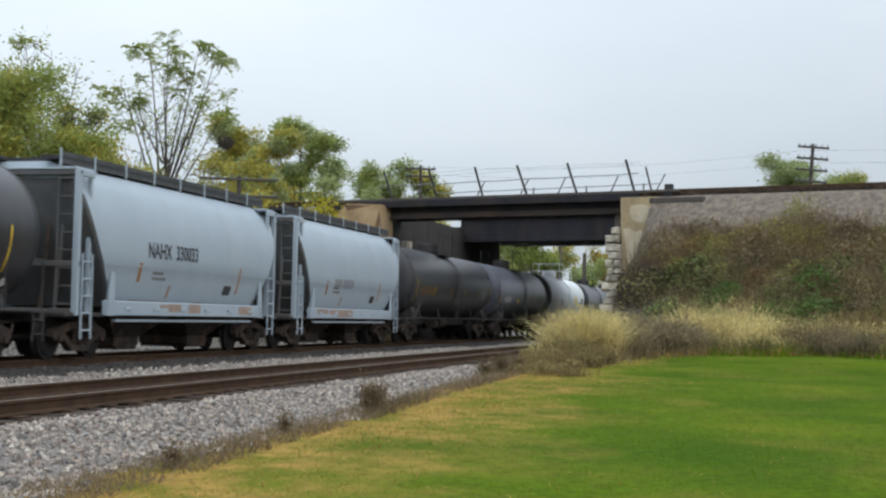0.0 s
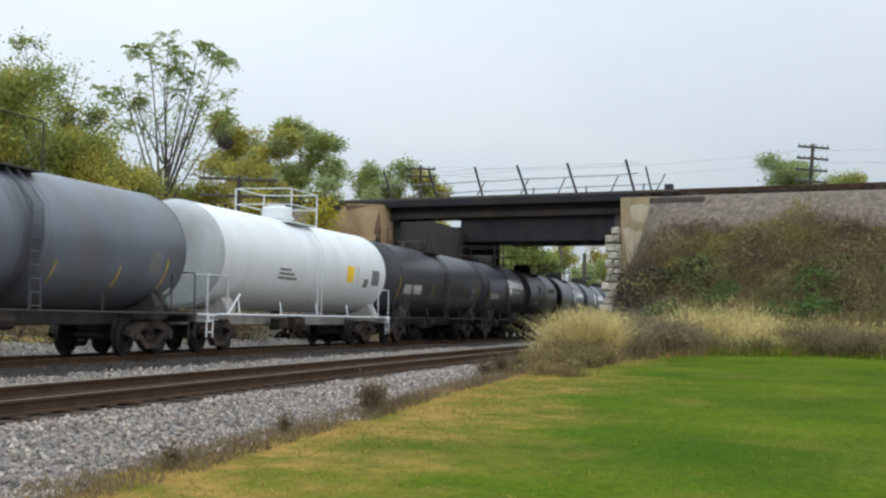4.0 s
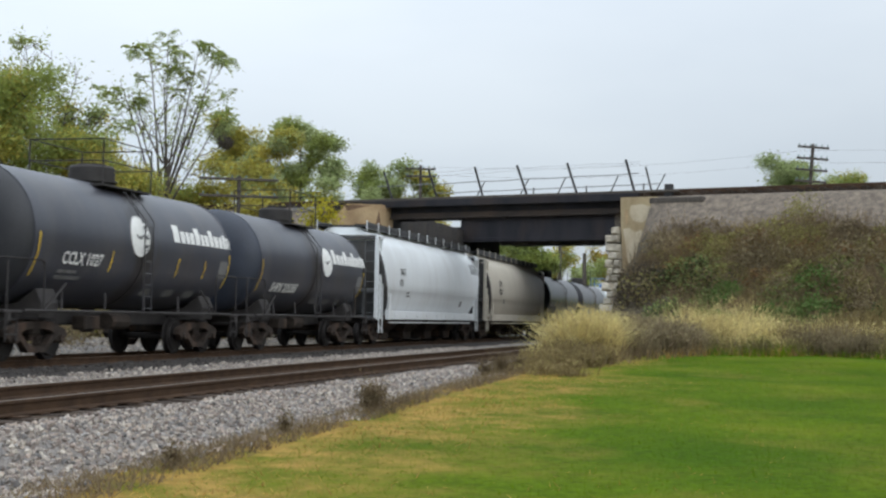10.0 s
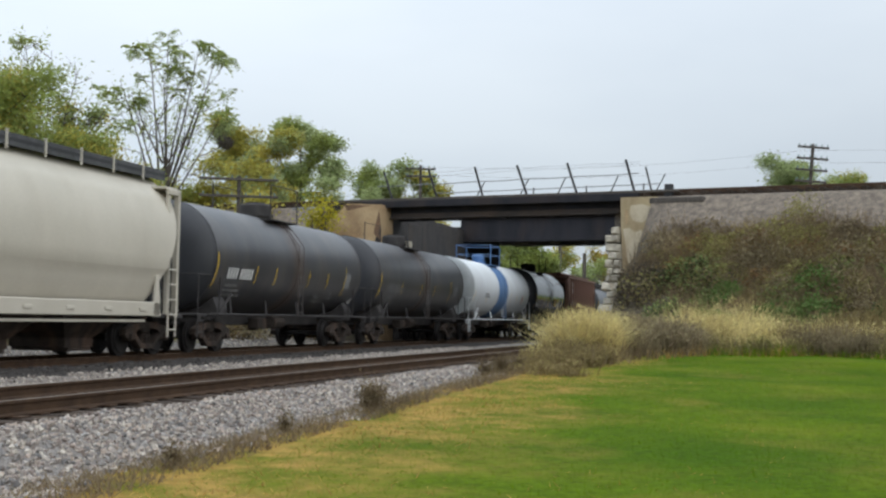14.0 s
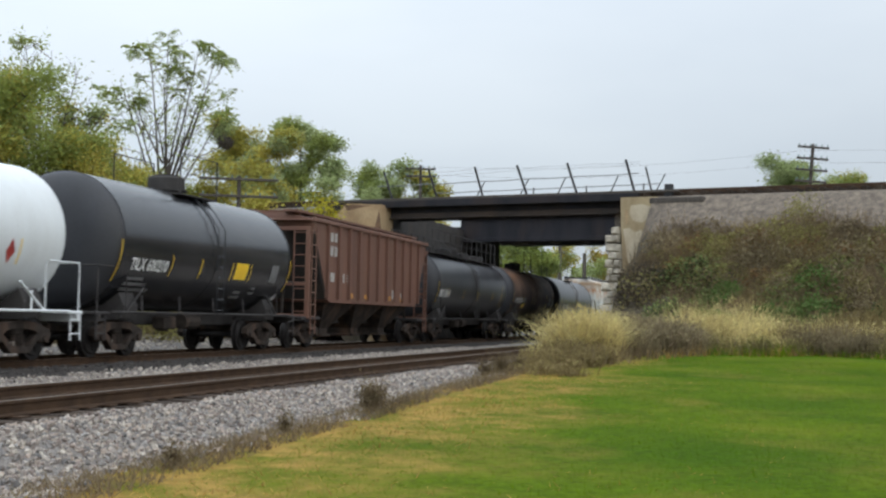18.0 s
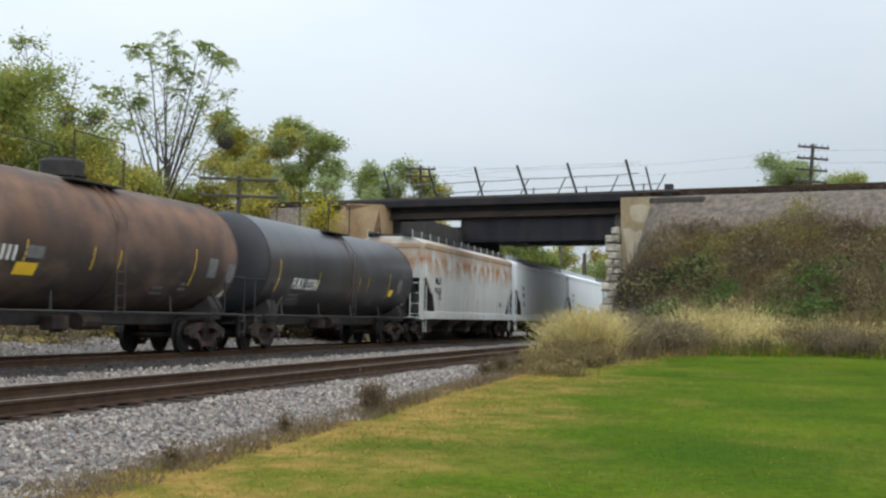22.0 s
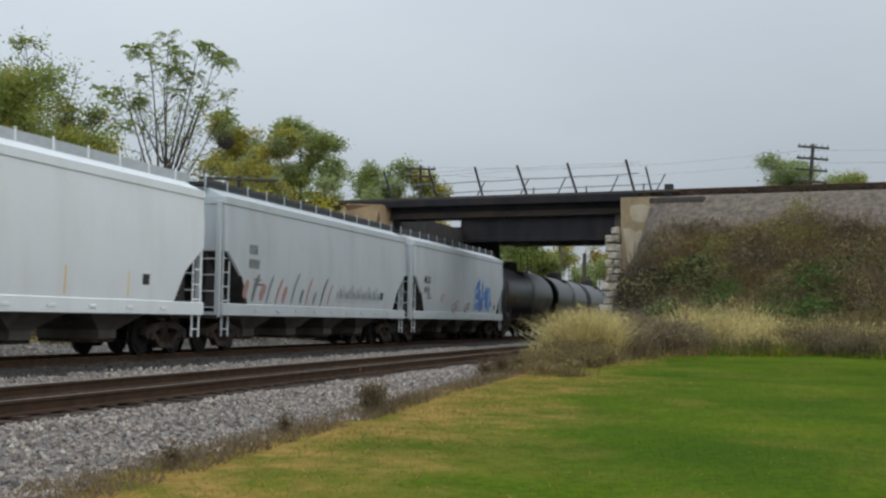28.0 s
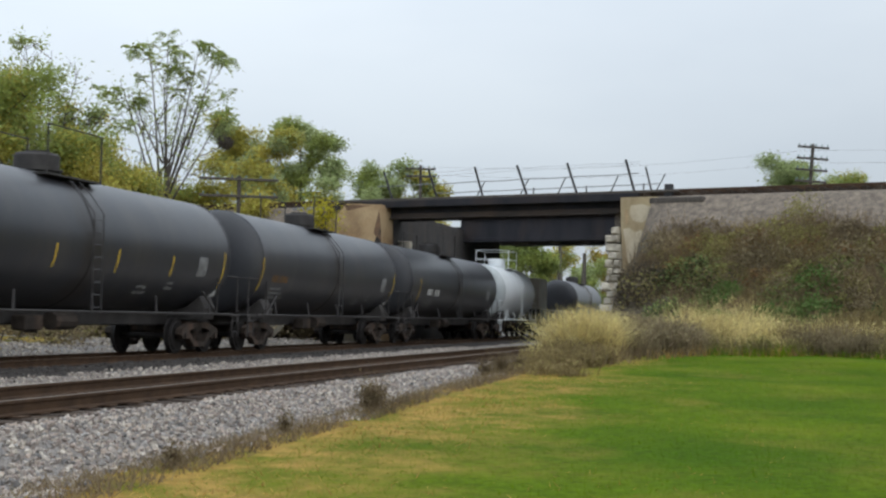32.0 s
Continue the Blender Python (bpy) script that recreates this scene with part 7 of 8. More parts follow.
    for i in range(bays):
        x, w = -span / 2 + span * (i + 0.5) / bays, span / bays / 2
        mouth, half, deep = {"pellet": (0.42, 0.42, 0.8), "round": (0.24, 0.62, 0.7), "ribbed": (0.42, 0.42, 0.62)}[kind]
        hb = Build()
        hb.loft([[(x + q * l, p2 * d, z) for q, p2 in ((-1, -1), (1, -1), (1, 1), (-1, 1))] for z, l, d in ((sill, w * 0.98, 1.22), (mouth + 0.2, half, deep), (mouth, half, deep), (mouth - 0.02, half - 0.1, deep - 0.12))])
        bo = part("outlet_bay", hb, M_BOGIE if kind == "ribbed" else M_OUTLET if kind == "pellet" else end_paint or M_BOGIE, car)
        part("outlet_gate", Build().box(x - 0.5, x + 0.5, -0.72, 0.72, mouth - 0.09, mouth, 0.015), M_BOGIE, bo)
    part("centre_sill", Build().box(-a + 0.5, a - 0.5, -0.28, 0.28, 0.78, 1.08, 0.02), M_UNDER, car)
    couplers(car, L)
    for k in (-1, 1):
        bogie(car, k * (a - 1.75))
    return car, shell


def gondola(L, label):
    """A low open car, with a cream crate in it."""
    car = thing("gondola_car", Matrix.Identity(4), label, "gondola", "cars of the train")
    a = L / 2 - 0.6
    b = Build().box(-a, a, -1.5, 1.5, 0.95, 1.1, 0.02).box(-a, a, -1.52, -1.44, 1.1, 1.75, 0.01).box(-a, a, 1.44, 1.52, 1.1, 1.75, 0.01).box(-a, -a + 0.08, -1.44, 1.44, 1.1, 1.75, 0.01).box(a - 0.08, a, -1.44, 1.44, 1.1, 1.75, 0.01)
    part("body", b, M_BLACK, car)
    rib = Build().box(-0.05, 0.05, -1.6, -1.52, 1.0, 1.7, 0.01).mesh("rib", M_BLACK)
    for i in range(9):
        part("rib", rib, M_BLACK, car, at=Matrix.Translation((-a + 0.8 + i * (2 * a - 1.6) / 8, 0, 0)))
    part("load", Build().box(-a + 0.6, -a + 3.6, -1.3, 1.3, 1.1, 3.7, 0.05), M_CREAM, car, "cream sheet-covered load")
    part("centre_sill", Build().box(-L / 2 + 0.5, L / 2 - 0.5, -0.28, 0.28, 0.7, 0.98, 0.02), M_UNDER, car)
    couplers(car, L)
    for k in (-1, 1):
        bogie(car, k * (L / 2 - 2.2))
    return car


# Where the couplings stand along the far track at 16 s
JOINTS = [-232.0, -216.0, -202.7, -189.4, -171.8, -155.2, -137.6, -120.9, -109.3, -97.2, -84.4, -72.3, -60.3, -41.3, -22.1, -7.0, 9.0, 26.1, 39.1, 55.6, 72.7, 88.7, 106.9, 127.0, 146.5, 166.1, 185.3, 204.7, 221.9, 238.1, 257.2, 268.9, 284.3, 300.5]
CARS = []


def placed(i, car):
    CARS.append((car, (JOINTS[i] + JOINTS[i + 1]) / 2))


def length(i):
    return JOINTS[i + 1] - JOINTS[i]


def placards(sh, x, z):
    sh.polygon("placard", [(x - 0.16, z), (x, z - 0.16), (x + 0.16, z), (x, z + 0.16)], M_PLACARD, "diamond placard")


def stencils(sh, x, z, material, w=1.3, rows=3):
    sh.patch("stencil_panel", [(x, x + w * (0.6 + 0.4 * ((k * 7) % 3) / 2), z - k * 0.13, z - k * 0.13 + 0.07) for k in range(rows)], material, "small unreadable stencilling")


def black_tank(i, label, paint=None, text=M_TAPEWHITE, text_at=-5.6, text_w=2.1, text_h=0.32, groups=(4, 5), tapes=(-7.0, -4.2, -1.9, 1.0, 3.8, 6.2), tz=1.95, text_is="", text_z=2.02, **kw):
    L = length(i)
    car, sh = tank_car(L, paint=paint, label=label, **kw)
    h = L / 2 - 1.3
    if text_is and groups:        # an owner's initials in bars, then the number
        sh.words(text_at, text_z, text_h, groups, text, text_w * 0.42 / sum(groups))
        sh.letters(text_is, text_at + text_w * 0.5, text_z, text_h, text_w * 0.5, text)
    elif text_is:
        sh.letters(text_is, text_at, text_z, text_h, text_w, text)
    else:
        sh.words(text_at, text_z, text_h, groups, text, text_w / (sum(groups) + 0.8))
    stencils(sh, text_at + 0.1, text_z - 0.22, M_LETTERGREY, 1.4, 3)
    for k, f in enumerate(tapes):
        big = f in (tapes[0], tapes[-1])
        sh.tapes([f], tz - (0.2 if big else 0), 0.95 if big else 0.5)
    sh.patch("data_panel", [(0.74 * h, 0.74 * h + 0.55, 2.0, 2.5)], M_LETTERGREY, "grey stencilled data panel")
    stencils(sh, 0.35 * h, 1.62, M_LETTERGREY, 0.8, 2)
    stencils(sh, 0.55 * h, 1.75, M_LETTERGREY, 0.5, 2)
    placards(sh, h * 0.97, 1.55)
    placed(i, car)
    return car, sh


black_tank(0, "black tank car with yellow reflective strips and grey data panel", ends=0.4)
for i in (1, 2):
    car, sh = hopper_car(length(i), "round", M_PALEGREY, "short pale blue-grey rounded hopper car with dark lettering", 2, 4.30)
    if i == 1:
        sh.letters("NAHX  330033", -2.75, 2.33, 0.38, 2.75, M_LETTERDARK, "worn black initials and number")
    else:
        sh.words(-2.3, 2.0, 0.3, (4, 6), M_LETTERGREY)
    stencils(sh, -2.4, 1.95, M_LETTERGREY, 0.9, 2)
    sh.patch("data_panel", [(1.9, 2.4, 1.55, 1.8)], M_LETTERDARK)
    sh.patch("rust_streak", [(-3.15, -3.0, 1.75, 2.2), (2.75, 2.85, 1.6, 2.3), (-1.4, -1.3, 1.4, 1.7)], M_RUSTSTAIN, "orange rust streaks")
    sh.patch("rust_streak", [(-3.2, -1.2, 1.305, 1.32), (0.2, 0.9, 1.305, 1.32)], M_RUSTSTAIN)
    placed(i, car)
black_tank(3, "long black tank car with faded orange lettering", text=M_LETTERORANGE, text_at=-6.3, text_w=2.4, text_h=0.36, tapes=(-7.0, -4.0, -1.0, 1.6, 4.7, 7.4))
car, sh = black_tank(4, "weathered grey tank car with yellow strips", M_GREYTANK, text_at=-5.6, text_w=1.7, text_h=0.28, tapes=(-6.9, -4.1, -1.9, 1.0, 3.8, 6.1), tz=1.6)
sh.patch("warning_square", [(-2.1, -1.5, 2.0, 2.2)], M_YELLOW, "faded yellow label")
car, sh = tank_car(length(5), 1.5, 2.66, M_WHITE, "white tank car with white cage and grimy underside", trim=M_WHITE, rail="cage", under=M_DIRTYWHITE)
stencils(sh, -3.4, 2.4, M_LETTERGREY, 1.6, 3)
sh.patch("data_panel", [(3.0, 3.75, 2.25, 2.8)], M_YELLOW, "orange-yellow label panel")
sh.patch("data_panel", [(5.9, 6.8, 2.2, 2.75), (5.0, 5.5, 2.1, 2.4)], M_LETTERGREY)
sh.tapes([4.2], 2.2, 0.6, M_RUSTSTAIN)
placed(5, car)
black_tank(6, "black tank car with white lettering and six yellow strips", text_at=-6.7, text_w=2.5, text_h=0.36, groups=(4,), text_is="95895", tapes=(-7.5, -4.5, -2.4, 0.6, 3.8, 6.6))


def syrup_tank(i, label, logo, word_at, word_h, number, tapes, second=None, number_is="", head_paint=None):
    """A short black tank car with a white disc and a line of white bars for its owner's sign."""
    L = length(i)
    car, sh = tank_car(L, 1.5, 2.6, M_DUSTBLACK, label, rail="cage", ends=0.72, dome_r=0.55, head_paint=head_paint)
    sh.rounds("emblem", logo, 2.82, 0.48, M_TAPEWHITE, "white round emblem", 1.0)
    sh.stroke("emblem_mark", ((logo - 0.22, 2.86), (logo - 0.05, 2.76), (logo + 0.2, 2.88)), 0.07, M_LETTERGREY, "small grey mark on the emblem", 0.018)
    q, x = [], word_at
    for k, (w, t) in enumerate(((0.28, 0.5), (0.2, 0.34), (0.16, 0.34), (0.2, 0.34), (0.24, 0.5), (0.16, 0.34), (0.2, 0.34), (0.2, 0.5), (0.2, 0.34), (0.18, 0.34), (0.14, 0.42), (0.18, 0.34))):
        q.append((x, x + w * 1.22, 2.8, 2.8 + 0.86 * t * word_h))
        x += w * 1.5
    tagged(sh.patch("sign_lettering", q, M_TAPEWHITE, "white sign in plain bars"), kind="stuff")
    if second:
        sh.words(word_at + 0.3, 2.52, 0.12, (13,), M_TAPEWHITE, 0.16)
    if len(number_is) == 4:
        sh.letters(number_is, number, 2.12, 0.28, 0.75, M_TAPEWHITE)
        sh.words(number + 0.95, 2.12, 0.26, (6,), M_TAPEWHITE, 0.15)
    elif number_is:
        long = len(number_is) > 9
        sh.letters(number_is, number + (0.3 if long else 0.02), 1.74 if long else 2.03, 0.28, 2.15 if long else 1.68, M_TAPEWHITE)
    else:
        sh.words(number, 2.12, 0.25, (4, 4), M_TAPEWHITE, 0.19)
    stencils(sh, number, 1.58 if len(number_is) > 9 else 1.85, M_LETTERGREY, 1.3, 2)
    for f in tapes:
        big = f in (tapes[0], tapes[-1])
        sh.tapes([f], 1.75 if big else 1.95, 0.9 if big else 0.45)
    sh.patch("data_panel", [(L / 2 - 1.75, L / 2 - 1.2, 2.0, 2.45)], M_LETTERGREY)
    for f in (0.6, 1.8, 3.0):
        sh.patch("grime_wash", [(f, f + 0.5, 1.45, 1.62)], M_LETTERGREY, "pale scuffed patch")
    placed(i, car)
    return car, sh


syrup_tank(7, "black tank car with white emblem and sign on its rear half", 0.7, 1.2, 1.15, -4.2, (-4.8, -1.6, 0.3, 1.8, 4.7), True, number_is="UTLX")
syrup_tank(8, "black tank car with white emblem ahead of its sign", -1.6, 1.6, 1.0, -3.6, (-4.6, -1.9, 1.5, 3.4, 5.0), number_is="CCLX 1317")
syrup_tank(9, "black tank car with white emblem and sign past its middle", 0.7, 1.6, 1.0, -3.5, (-4.9, -1.3, 2.0, 3.6, 5.1), number_is="CCLX 1118")
syrup_tank(10, "black tank car with white emblem and sign past its middle", -0.3, 1.5, 1.0, -3.7, (-4.7, -1.6, 1.8, 3.4, 4.9), number_is="CCLX 1027")
syrup_tank(11, "black tank car with white emblem and large white sign", 1.0, 1.6, 1.1, -3.9, (-4.7, 4.9), number_is="SHPX 203385", head_paint=M_NAVYHEAD)

car, sh = hopper_car(length(12), "round", M_WHITE, "long white rounded hopper car with dark initials", 4, 4.42)
sh.letters("GACX", -6.0, 2.72, 0.26, 0.78, M_LETTERDARK)
sh.letters("175", -6.05, 2.28, 0.26, 0.45, M_LETTERDARK)
sh.words(6.7, 3.2, 0.48, (4,), M_LETTERDARK, 0.42)
stencils(sh, -5.0, 2.0, M_LETTERGREY, 0.8, 2)
sh.patch("data_panel", [(4.4, 4.8, 1.6, 1.85)], M_LETTERGREY)
placed(12, car)
car, sh = hopper_car(length(13), "round", M_BEIGE, "long dusty beige rounded hopper car", 4, 4.42)
sh.letters("CEFX", -5.95, 2.80, 0.3, 0.75, M_LETTERDARK)
sh.words(-5.95, 2.38, 0.3, (5,), M_LETTERDARK)
stencils(sh, -4.8, 2.05, M_LETTERGREY, 0.7, 2)
placed(13, car)
black_tank(14, "scuffed black tank car with pale numbers and yellow strips", M_DARKGREY, text_at=-5.4, text_w=1.8, text_h=0.3, tapes=(-6.2, -3.4, -1.9, 1.0, 2.8, 4.6))
car, sh = black_tank(15, "black and grey tank car with orange strips", M_DARKGREY, text=M_LETTERGREY, tapes=(-6.7, -3.7, -0.8, 1.4, 4.3))
car, sh = tank_car(length(16), 1.5, 2.62, M_WHITE, "white tank car with a broad blue middle band", trim=M_WHITE, rail="cage", bands=False, cage=M_BLUE, dome_r=0.34)
n = 44
lp = [[(x, (1.5 + e) * math.sin(2 * math.pi * k / n), 2.62 + (1.5 + e) * math.cos(2 * math.pi * k / n)) for k in range(n)] for x, e in ((-1.3, 0.0), (-1.3, 0.012), (1.05, 0.012), (1.05, 0.0))]
part("blue_band", Build().loft(lp, caps=False), M_BLUE, car, "broad scuffed blue band")
stencils(sh, -4.6, 2.3, M_LETTERGREY, 1.5, 2)
sh.tapes([-7.1, -4.1, -1.0, 2.0, 3.9, 5.7], 1.95, 0.5)
sh.polygon("placard", [(5.25, 2.2), (5.4, 1.95), (5.55, 2.2), (5.4, 2.45)], M_RED, "red diamond placard")
placed(16, car)
car, sh = black_tank(17, "short glossy black tank car with yellow square", M_GLOSSBLACK, tapes=(-5.4, -2.7, -1.0, 1.0, 2.3, 5.3), text_at=-4.8, text_w=1.9, text_h=0.3, groups=(), text_is="TILX 600210", R=1.6, zc=2.68)
sh.patch("warning_square", [(1.25, 2.1, 2.0, 2.45)], M_YELLOW, "yellow square label")
car, sh = hopper_car(length(18), "ribbed", M_BROWN, "rust-brown ribbed hopper car with orange marks", 3, 4.36, 1.5)
M_ORANGETAPE = mat("faded_orange_tape", (0.55, 0.25, 0.045), (0.38, 0.17, 0.04), 0.6, scale=4, fine=40, grain=0.2, bump=0.02)
q = []
for k in range(7):
    q.append((-4.6 + k * 1.55, -4.35 + k * 1.55, 1.68, 1.85))
sh.patch("reflective_tape", q, M_ORANGETAPE, "orange reflective squares")
M_LETTERPALE = mat("worn_pale_lettering", (0.46, 0.44, 0.41), (0.30, 0.28, 0.26), 0.7, scale=6, fine=40, grain=0.25, bump=0.0)
sh.patch("lettering", [(-5.36, -5.06, 3.54, 3.84), (-4.94, -4.66, 3.54, 3.84), (-5.36, -5.06, 3.06, 3.40), (-4.94, -4.66, 3.06, 3.40)], M_LETTERPALE, "worn pale cross emblem in bars")
sh.patch("lettering", [(-5.3, -4.9, 2.2, 2.5), (-4.0, -3.8, 2.2, 2.5), (-3.55, -3.35, 2.2, 2.5), (2.0, 2.3, 1.75, 2.1), (3.2, 3.4, 1.75, 2.0)], M_LETTERPALE, "worn pale lettering in bars")
placed(18, car)
car, sh = black_tank(19, "black tank car with four top hatches and side bars", text_at=-7.3, text_w=1.9, text_h=0.34, groups=(), text_is="SRIX 24014", tapes=(-7.6, -5.7, -2.6, 0.4, 3.9, 6.2), rail=None, dome="low")
top = 4.12
for x in (-5.2, -1.8, 1.8, 5.2):
    hb = part("hatch_box", Build().box(x - 0.7, x + 0.7, -0.5, 0.5, top - 0.05, top + 0.24, 0.03), M_UNDER, car)
rl = Build()
for y in (-0.95, 0.95):
    for z in (top + 0.45, top + 0.9):
        rl.tube([(-6.8, y, z), (6.8, y, z)], 0.022, 5)
    for x in np.linspace(-6.8, 6.8, 13):
        rl.tube([(x, y, top - 0.3), (x, y, top + 0.9)], 0.022, 5)
rl.box(-6.8, 6.8, -0.98, -0.55, top - 0.14, top - 0.1).box(-6.8, 6.8, 0.55, 0.98, top - 0.14, top - 0.1)
part("top_walkway", rl, M_UNDER, car, "long railed walkway along the tank's top")
for x in (-7.0, -3.1, 0.7, 4.5):
    sh.words(x, 3.35, 0.2, (3,), M_LETTERGREY)
car, sh = black_tank(20, "rust-covered brown tank car with yellow strips", M_RUSTTANK, text_at=-6.1, text_w=2.1, text_h=0.3, tapes=(-7.0, -3.8, -1.1, 0.1, 4.1))
sh.patch("warning_square", [(-4.0, -3.2, 1.75, 2.0)], M_YELLOW, "yellow label")
sh.patch("data_panel", [(-3.8, -3.1, 2.1, 2.35), (6.2, 6.7, 1.9, 2.4)], M_LETTERGREY)
car, sh = black_tank(21, "dull grey-black tank car with white lettering and yellow square", M_DARKGREY, text_at=-5.7, text_w=2.3, text_h=0.36, groups=(), text_is="FURX 123596", text_z=1.86, tapes=(-7.0, -3.4, 0.9, 1.9, 4.6), dome=None)
sh.patch("warning_square", [(4.8, 5.3, 1.85, 2.1)], M_YELLOW, "yellow square label")


def pellet(i, paint, label, text=True, first="", second="", walk_paint=None):
    car, sh = hopper_car(length(i), "pellet", paint, label, 4, 4.5, 1.2, walk_paint=walk_paint)
    a = length(i) / 2
    if first:
        sh.letters(first, -a + 2.2, 2.52, 0.3, 1.0, M_LETTERDARK)
        if second:
            sh.letters(second, -a + 2.1, 2.08, 0.3, 1.15, M_LETTERDARK)
        else:
            sh.words(-a + 2.2, 2.1, 0.26, (6,), M_LETTERDARK)
    elif text:
        sh.words(-a + 2.3, 2.75, 0.26, (4,), M_LETTERDARK)
        sh.words(-a + 2.3, 2.35, 0.26, (5,), M_LETTERDARK)
    stencils(sh, -a + 2.7, 2.0, M_LETTERGREY, 0.9, 2)
    sh.patch("data_panel", [(a - 4.1, a - 3.75, 1.7, 1.95)], M_LETTERDARK)
    # dark plates fill the end notches to stand in for their shade
    for k in (-1, 1):
        for y in (-1.02, 1.0):
            part("notch_shade", Build().prism([(k * (a - 0.66), 2.7), (k * (a - 2.3), 1.28), (k * (a - 0.66), 1.28)], y, y + 0.02), M_UNDER, car, "dark plate standing in for the end notch's shade")
    placed(i, car)
    return car, sh


car, sh = pellet(22, M_PELLETOLD, "dirty cream hopper car with rust streaks beneath its roof", first="MLLX", second="97658")
for x in (-7.0, -4.0, -1.6, 0.6, 2.6, 5.4):
    sh.tapes([x], 1.4, 0.6, M_RUSTSTAIN)
pellet(23, M_BRIGHTWHITE, "clean white hopper car with pale roof walk", walk_paint=M_GALVWALK)
car, sh = pellet(24, M_BRIGHTWHITE, "clean white hopper car with yellow strips", walk_paint=M_GALVWALK)
sh.tapes([-8.0, -5.9, -3.2, -0.4, 2.2, 5.0], 1.4, 0.6)
car, sh = pellet(25, M_PELLET, "off-white hopper car with faded graffiti along its foot")
for k, (x, z, dx, h, w) in enumerate(((-7.6, 1.5, 0.3, 0.5, 0.3), (-7.0, 1.4, 0.5, 0.8, 0.2), (-6.4, 1.45, 0.4, 0.45, 0.3), (-5.9, 1.35, 0.5, 0.85, 0.14), (-5.2, 1.35, 0.6, 0.8, 0.14), (-4.6, 1.4, 0.35, 0.5, 0.26), (-3.9, 1.35, 0.7, 1.0, 0.14), (-3.1, 1.4, 0.3, 0.45, 0.2), (-2.6, 1.35, 0.6, 0.9, 0.13), (-1.9, 1.4, 0.3, 0.4, 0.2), (-1.2, 1.35, 0.7, 0.95, 0.14), (-0.5, 1.4, 0.5, 0.7, 0.1))):
    sh.stroke("graffiti", ((x, z), (x + dx * 0.4, z + h * 0.55), (x + dx, z + h)), w, (M_GRAF_GREY, M_GRAF_RED, M_LETTERGREY)[(k * 2) % 3 if k % 4 else 1], "sprayed slanting stroke")
for k in range(16):
    x = 0.4 + k * 0.32
    sh.stroke("graffiti", ((x, 1.5), (x + 0.1, 1.95 + 0.15 * (k % 3)), (x + 0.25, 1.6), (x + 0.35, 1.9)), 0.06, M_GRAF_GREY if k % 2 else M_GRAF_PALE, "thin sprayed scrawl")
car, sh = pellet(26, M_PELLET, "off-white hopper car with blue graffiti near its end", first="MLLX")
BUBBLES = (((2.3, 2.65), (2.2, 2.1), (2.1, 1.45)), ((2.4, 2.6), (2.85, 2.7), (3.2, 2.95)), ((2.4, 2.1), (2.95, 2.25), (3.3, 2.45)), ((2.3, 1.6), (2.75, 1.72), (3.15, 1.5)), ((3.2, 2.2), (3.38, 1.85), (3.15, 1.42)),
           ((3.78, 2.92), (3.72, 2.2), (3.8, 1.4)), ((3.8, 2.1), (4.15, 2.2), (4.5, 2.3)), ((4.55, 2.75), (4.48, 2.1), (4.55, 1.5)), ((4.92, 2.62), (4.88, 2.0), (4.92, 1.5)), ((4.95, 2.6), (5.38, 2.5), (5.5, 2.0), (5.28, 1.55), (4.95, 1.48)), ((2.75, 1.95), (3.3, 1.75), (3.9, 1.7)))
for k, pts in enumerate(BUBBLES):
    sh.stroke("graffiti", pts, 0.64, M_GRAF_GREY, "dark edge of a bubble letter", 0.007)
for k, pts in enumerate(BUBBLES):
    sh.stroke("graffiti", pts, 0.58, M_TAPEWHITE, "white edge of a bubble letter", 0.009)
for k, pts in enumerate(BUBBLES):
    sh.stroke("graffiti", pts, 0.43, M_GRAF_BLUE if k % 3 else M_GRAF_MID, "blue sprayed bubble letter", 0.014 + 0.001 * k)
sh.patch("data_panel", [(6.6, 6.95, 1.55, 1.8)], M_LETTERDARK)
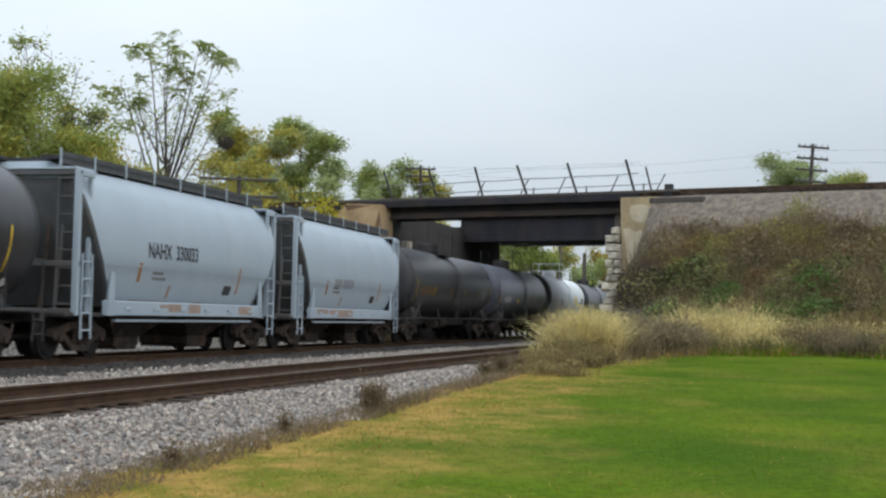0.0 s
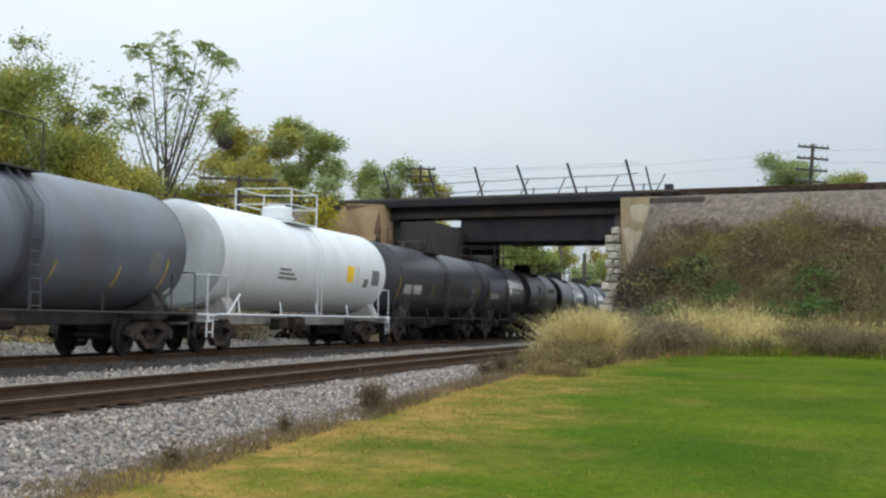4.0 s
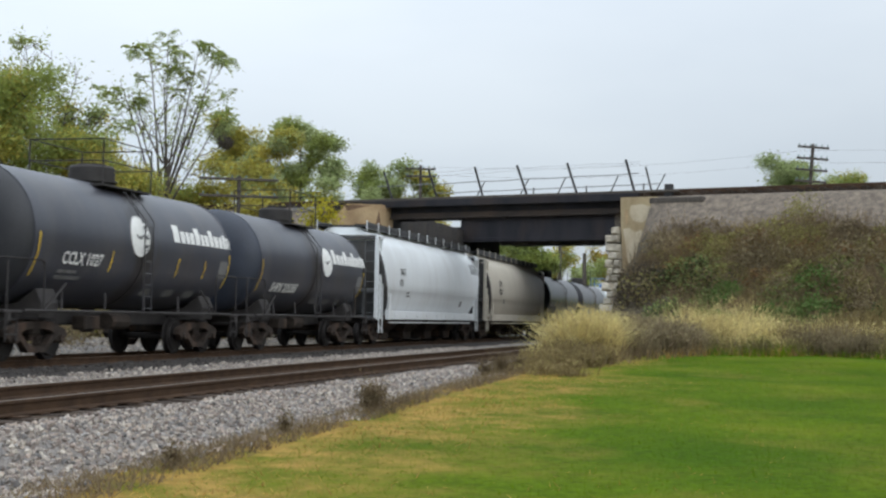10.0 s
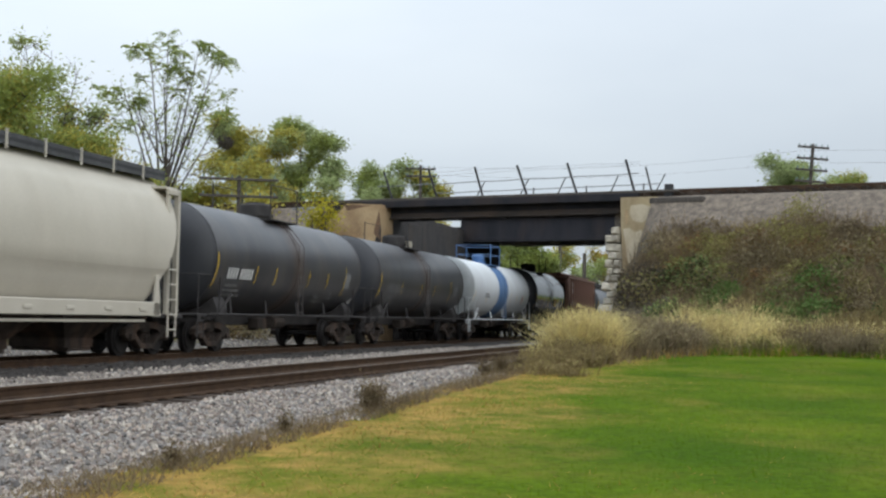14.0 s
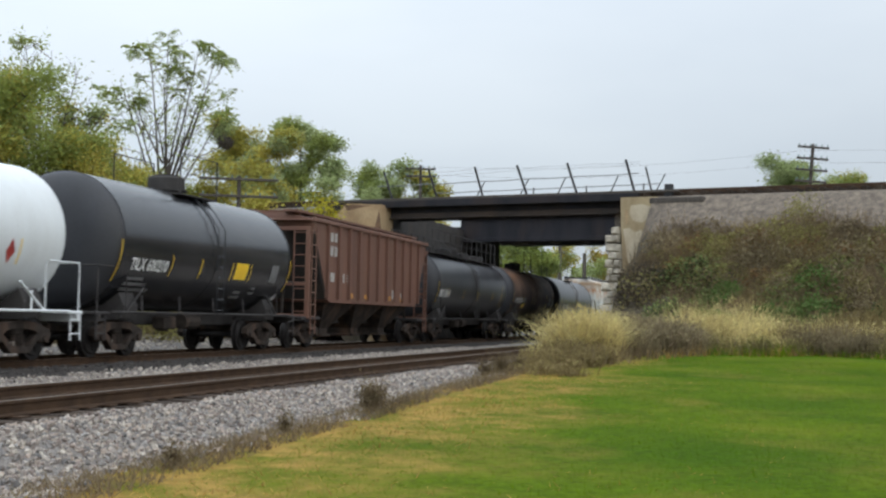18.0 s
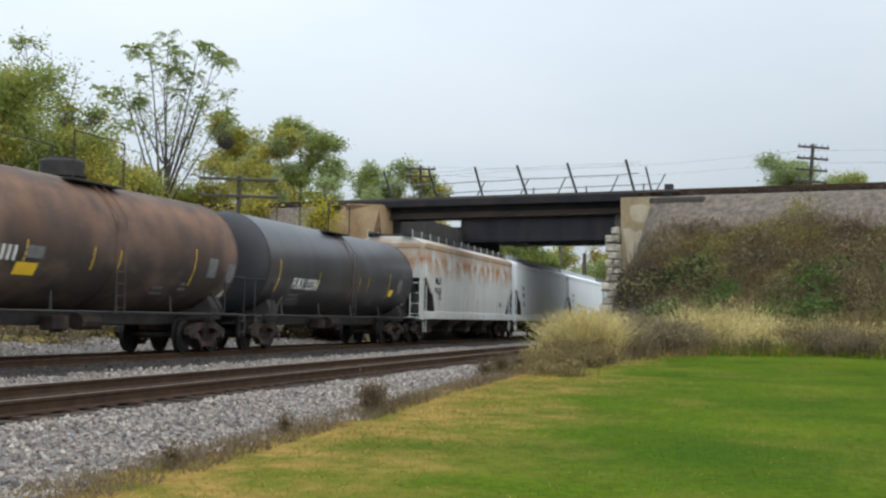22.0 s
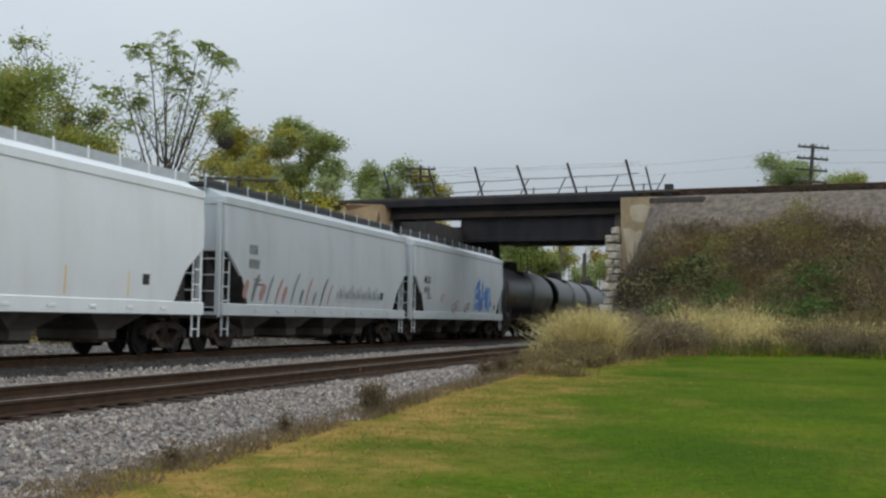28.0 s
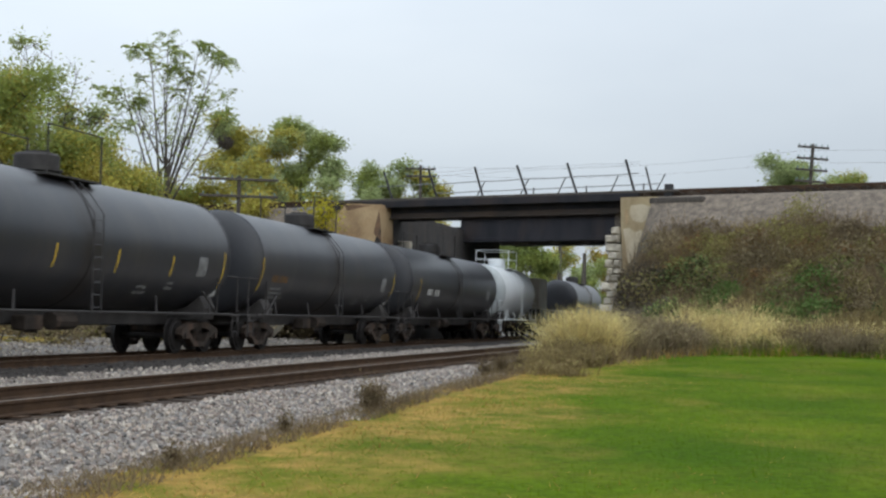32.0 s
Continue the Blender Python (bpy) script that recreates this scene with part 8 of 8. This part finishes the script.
for k, (x, z, r3) in enumerate(((-4.3, 2.0, 0.3), (-2.1, 1.6, 0.4), (-1.6, 1.75, 0.35), (0.3, 1.6, 0.35), (0.8, 1.7, 0.3))):
    b = Build()
    for j in range(14):
        a0, a1 = j * 0.45, (j + 1) * 0.45
        c = [(x + r3 * (0.5 + 0.5 * math.sin(aa * 2.3)) * math.cos(aa), -sh.depth(z) - 0.012, z + r3 * (0.6 + 0.4 * math.cos(aa * 1.7)) * math.sin(aa)) for aa in (a0, a1)]
        b.tube(c, 0.018, 4)
    part("graffiti", b, M_GRAF_GREY if k % 2 else M_GRAF_RED, car, "thin sprayed scrawl")
black_tank(27, "long black tank car with orange lettering and yellow strips", text=M_LETTERORANGE, text_at=-7.4, text_w=2.6, text_h=0.34, tapes=(-7.8, -4.4, -1.6, 1.1, 3.9, 7.0))
black_tank(28, "black tank car with faint orange lettering", text=M_LETTERORANGE, text_at=-6.0, text_w=1.3, text_h=0.2, tapes=(-6.9, 6.6))
black_tank(29, "black tank car with small white lettering", text_at=-5.6, text_h=0.26, groups=(3, 3), tapes=(-7.0,))
car, sh = tank_car(length(30), 1.5, 2.6, M_WHITE, "short white tank car with white cage", trim=M_WHITE, rail="cage", under=M_UNDER, ends=1.0)
placed(30, car)
placed(31, gondola(length(31), "low black gondola car with a cream load"))
black_tank(32, "dark grey tank car with rounded end", M_DARKGREY, text=M_LETTERORANGE)


def motions():
    """The train runs along the far track at one speed; its wheels turn with it."""
    for car, s16 in CARS:
        walk(car, [(t, TRACK @ Matrix.Translation((s16 - SPEED * (t - 16.0), 0, FAR_Z))) for t in (0, 8, 16, 24, 32)])
    spin = -SPEED / 0.457
    for d, axles in AXLES.items():
        first = axles[0]
        rows = [(k / 30, pose(d, 0, 0.457) @ Matrix.Rotation(spin * k / 30, 4, "Y")) for k in range(0, 961)]
        walk(first, rows)
        for other in axles[1:]:
            other.rotation_mode = "QUATERNION"
            keys = other.animation_data_create()
            keys.action = first.animation_data.action
            keys.action_slot = first.animation_data.action_slot


motions()
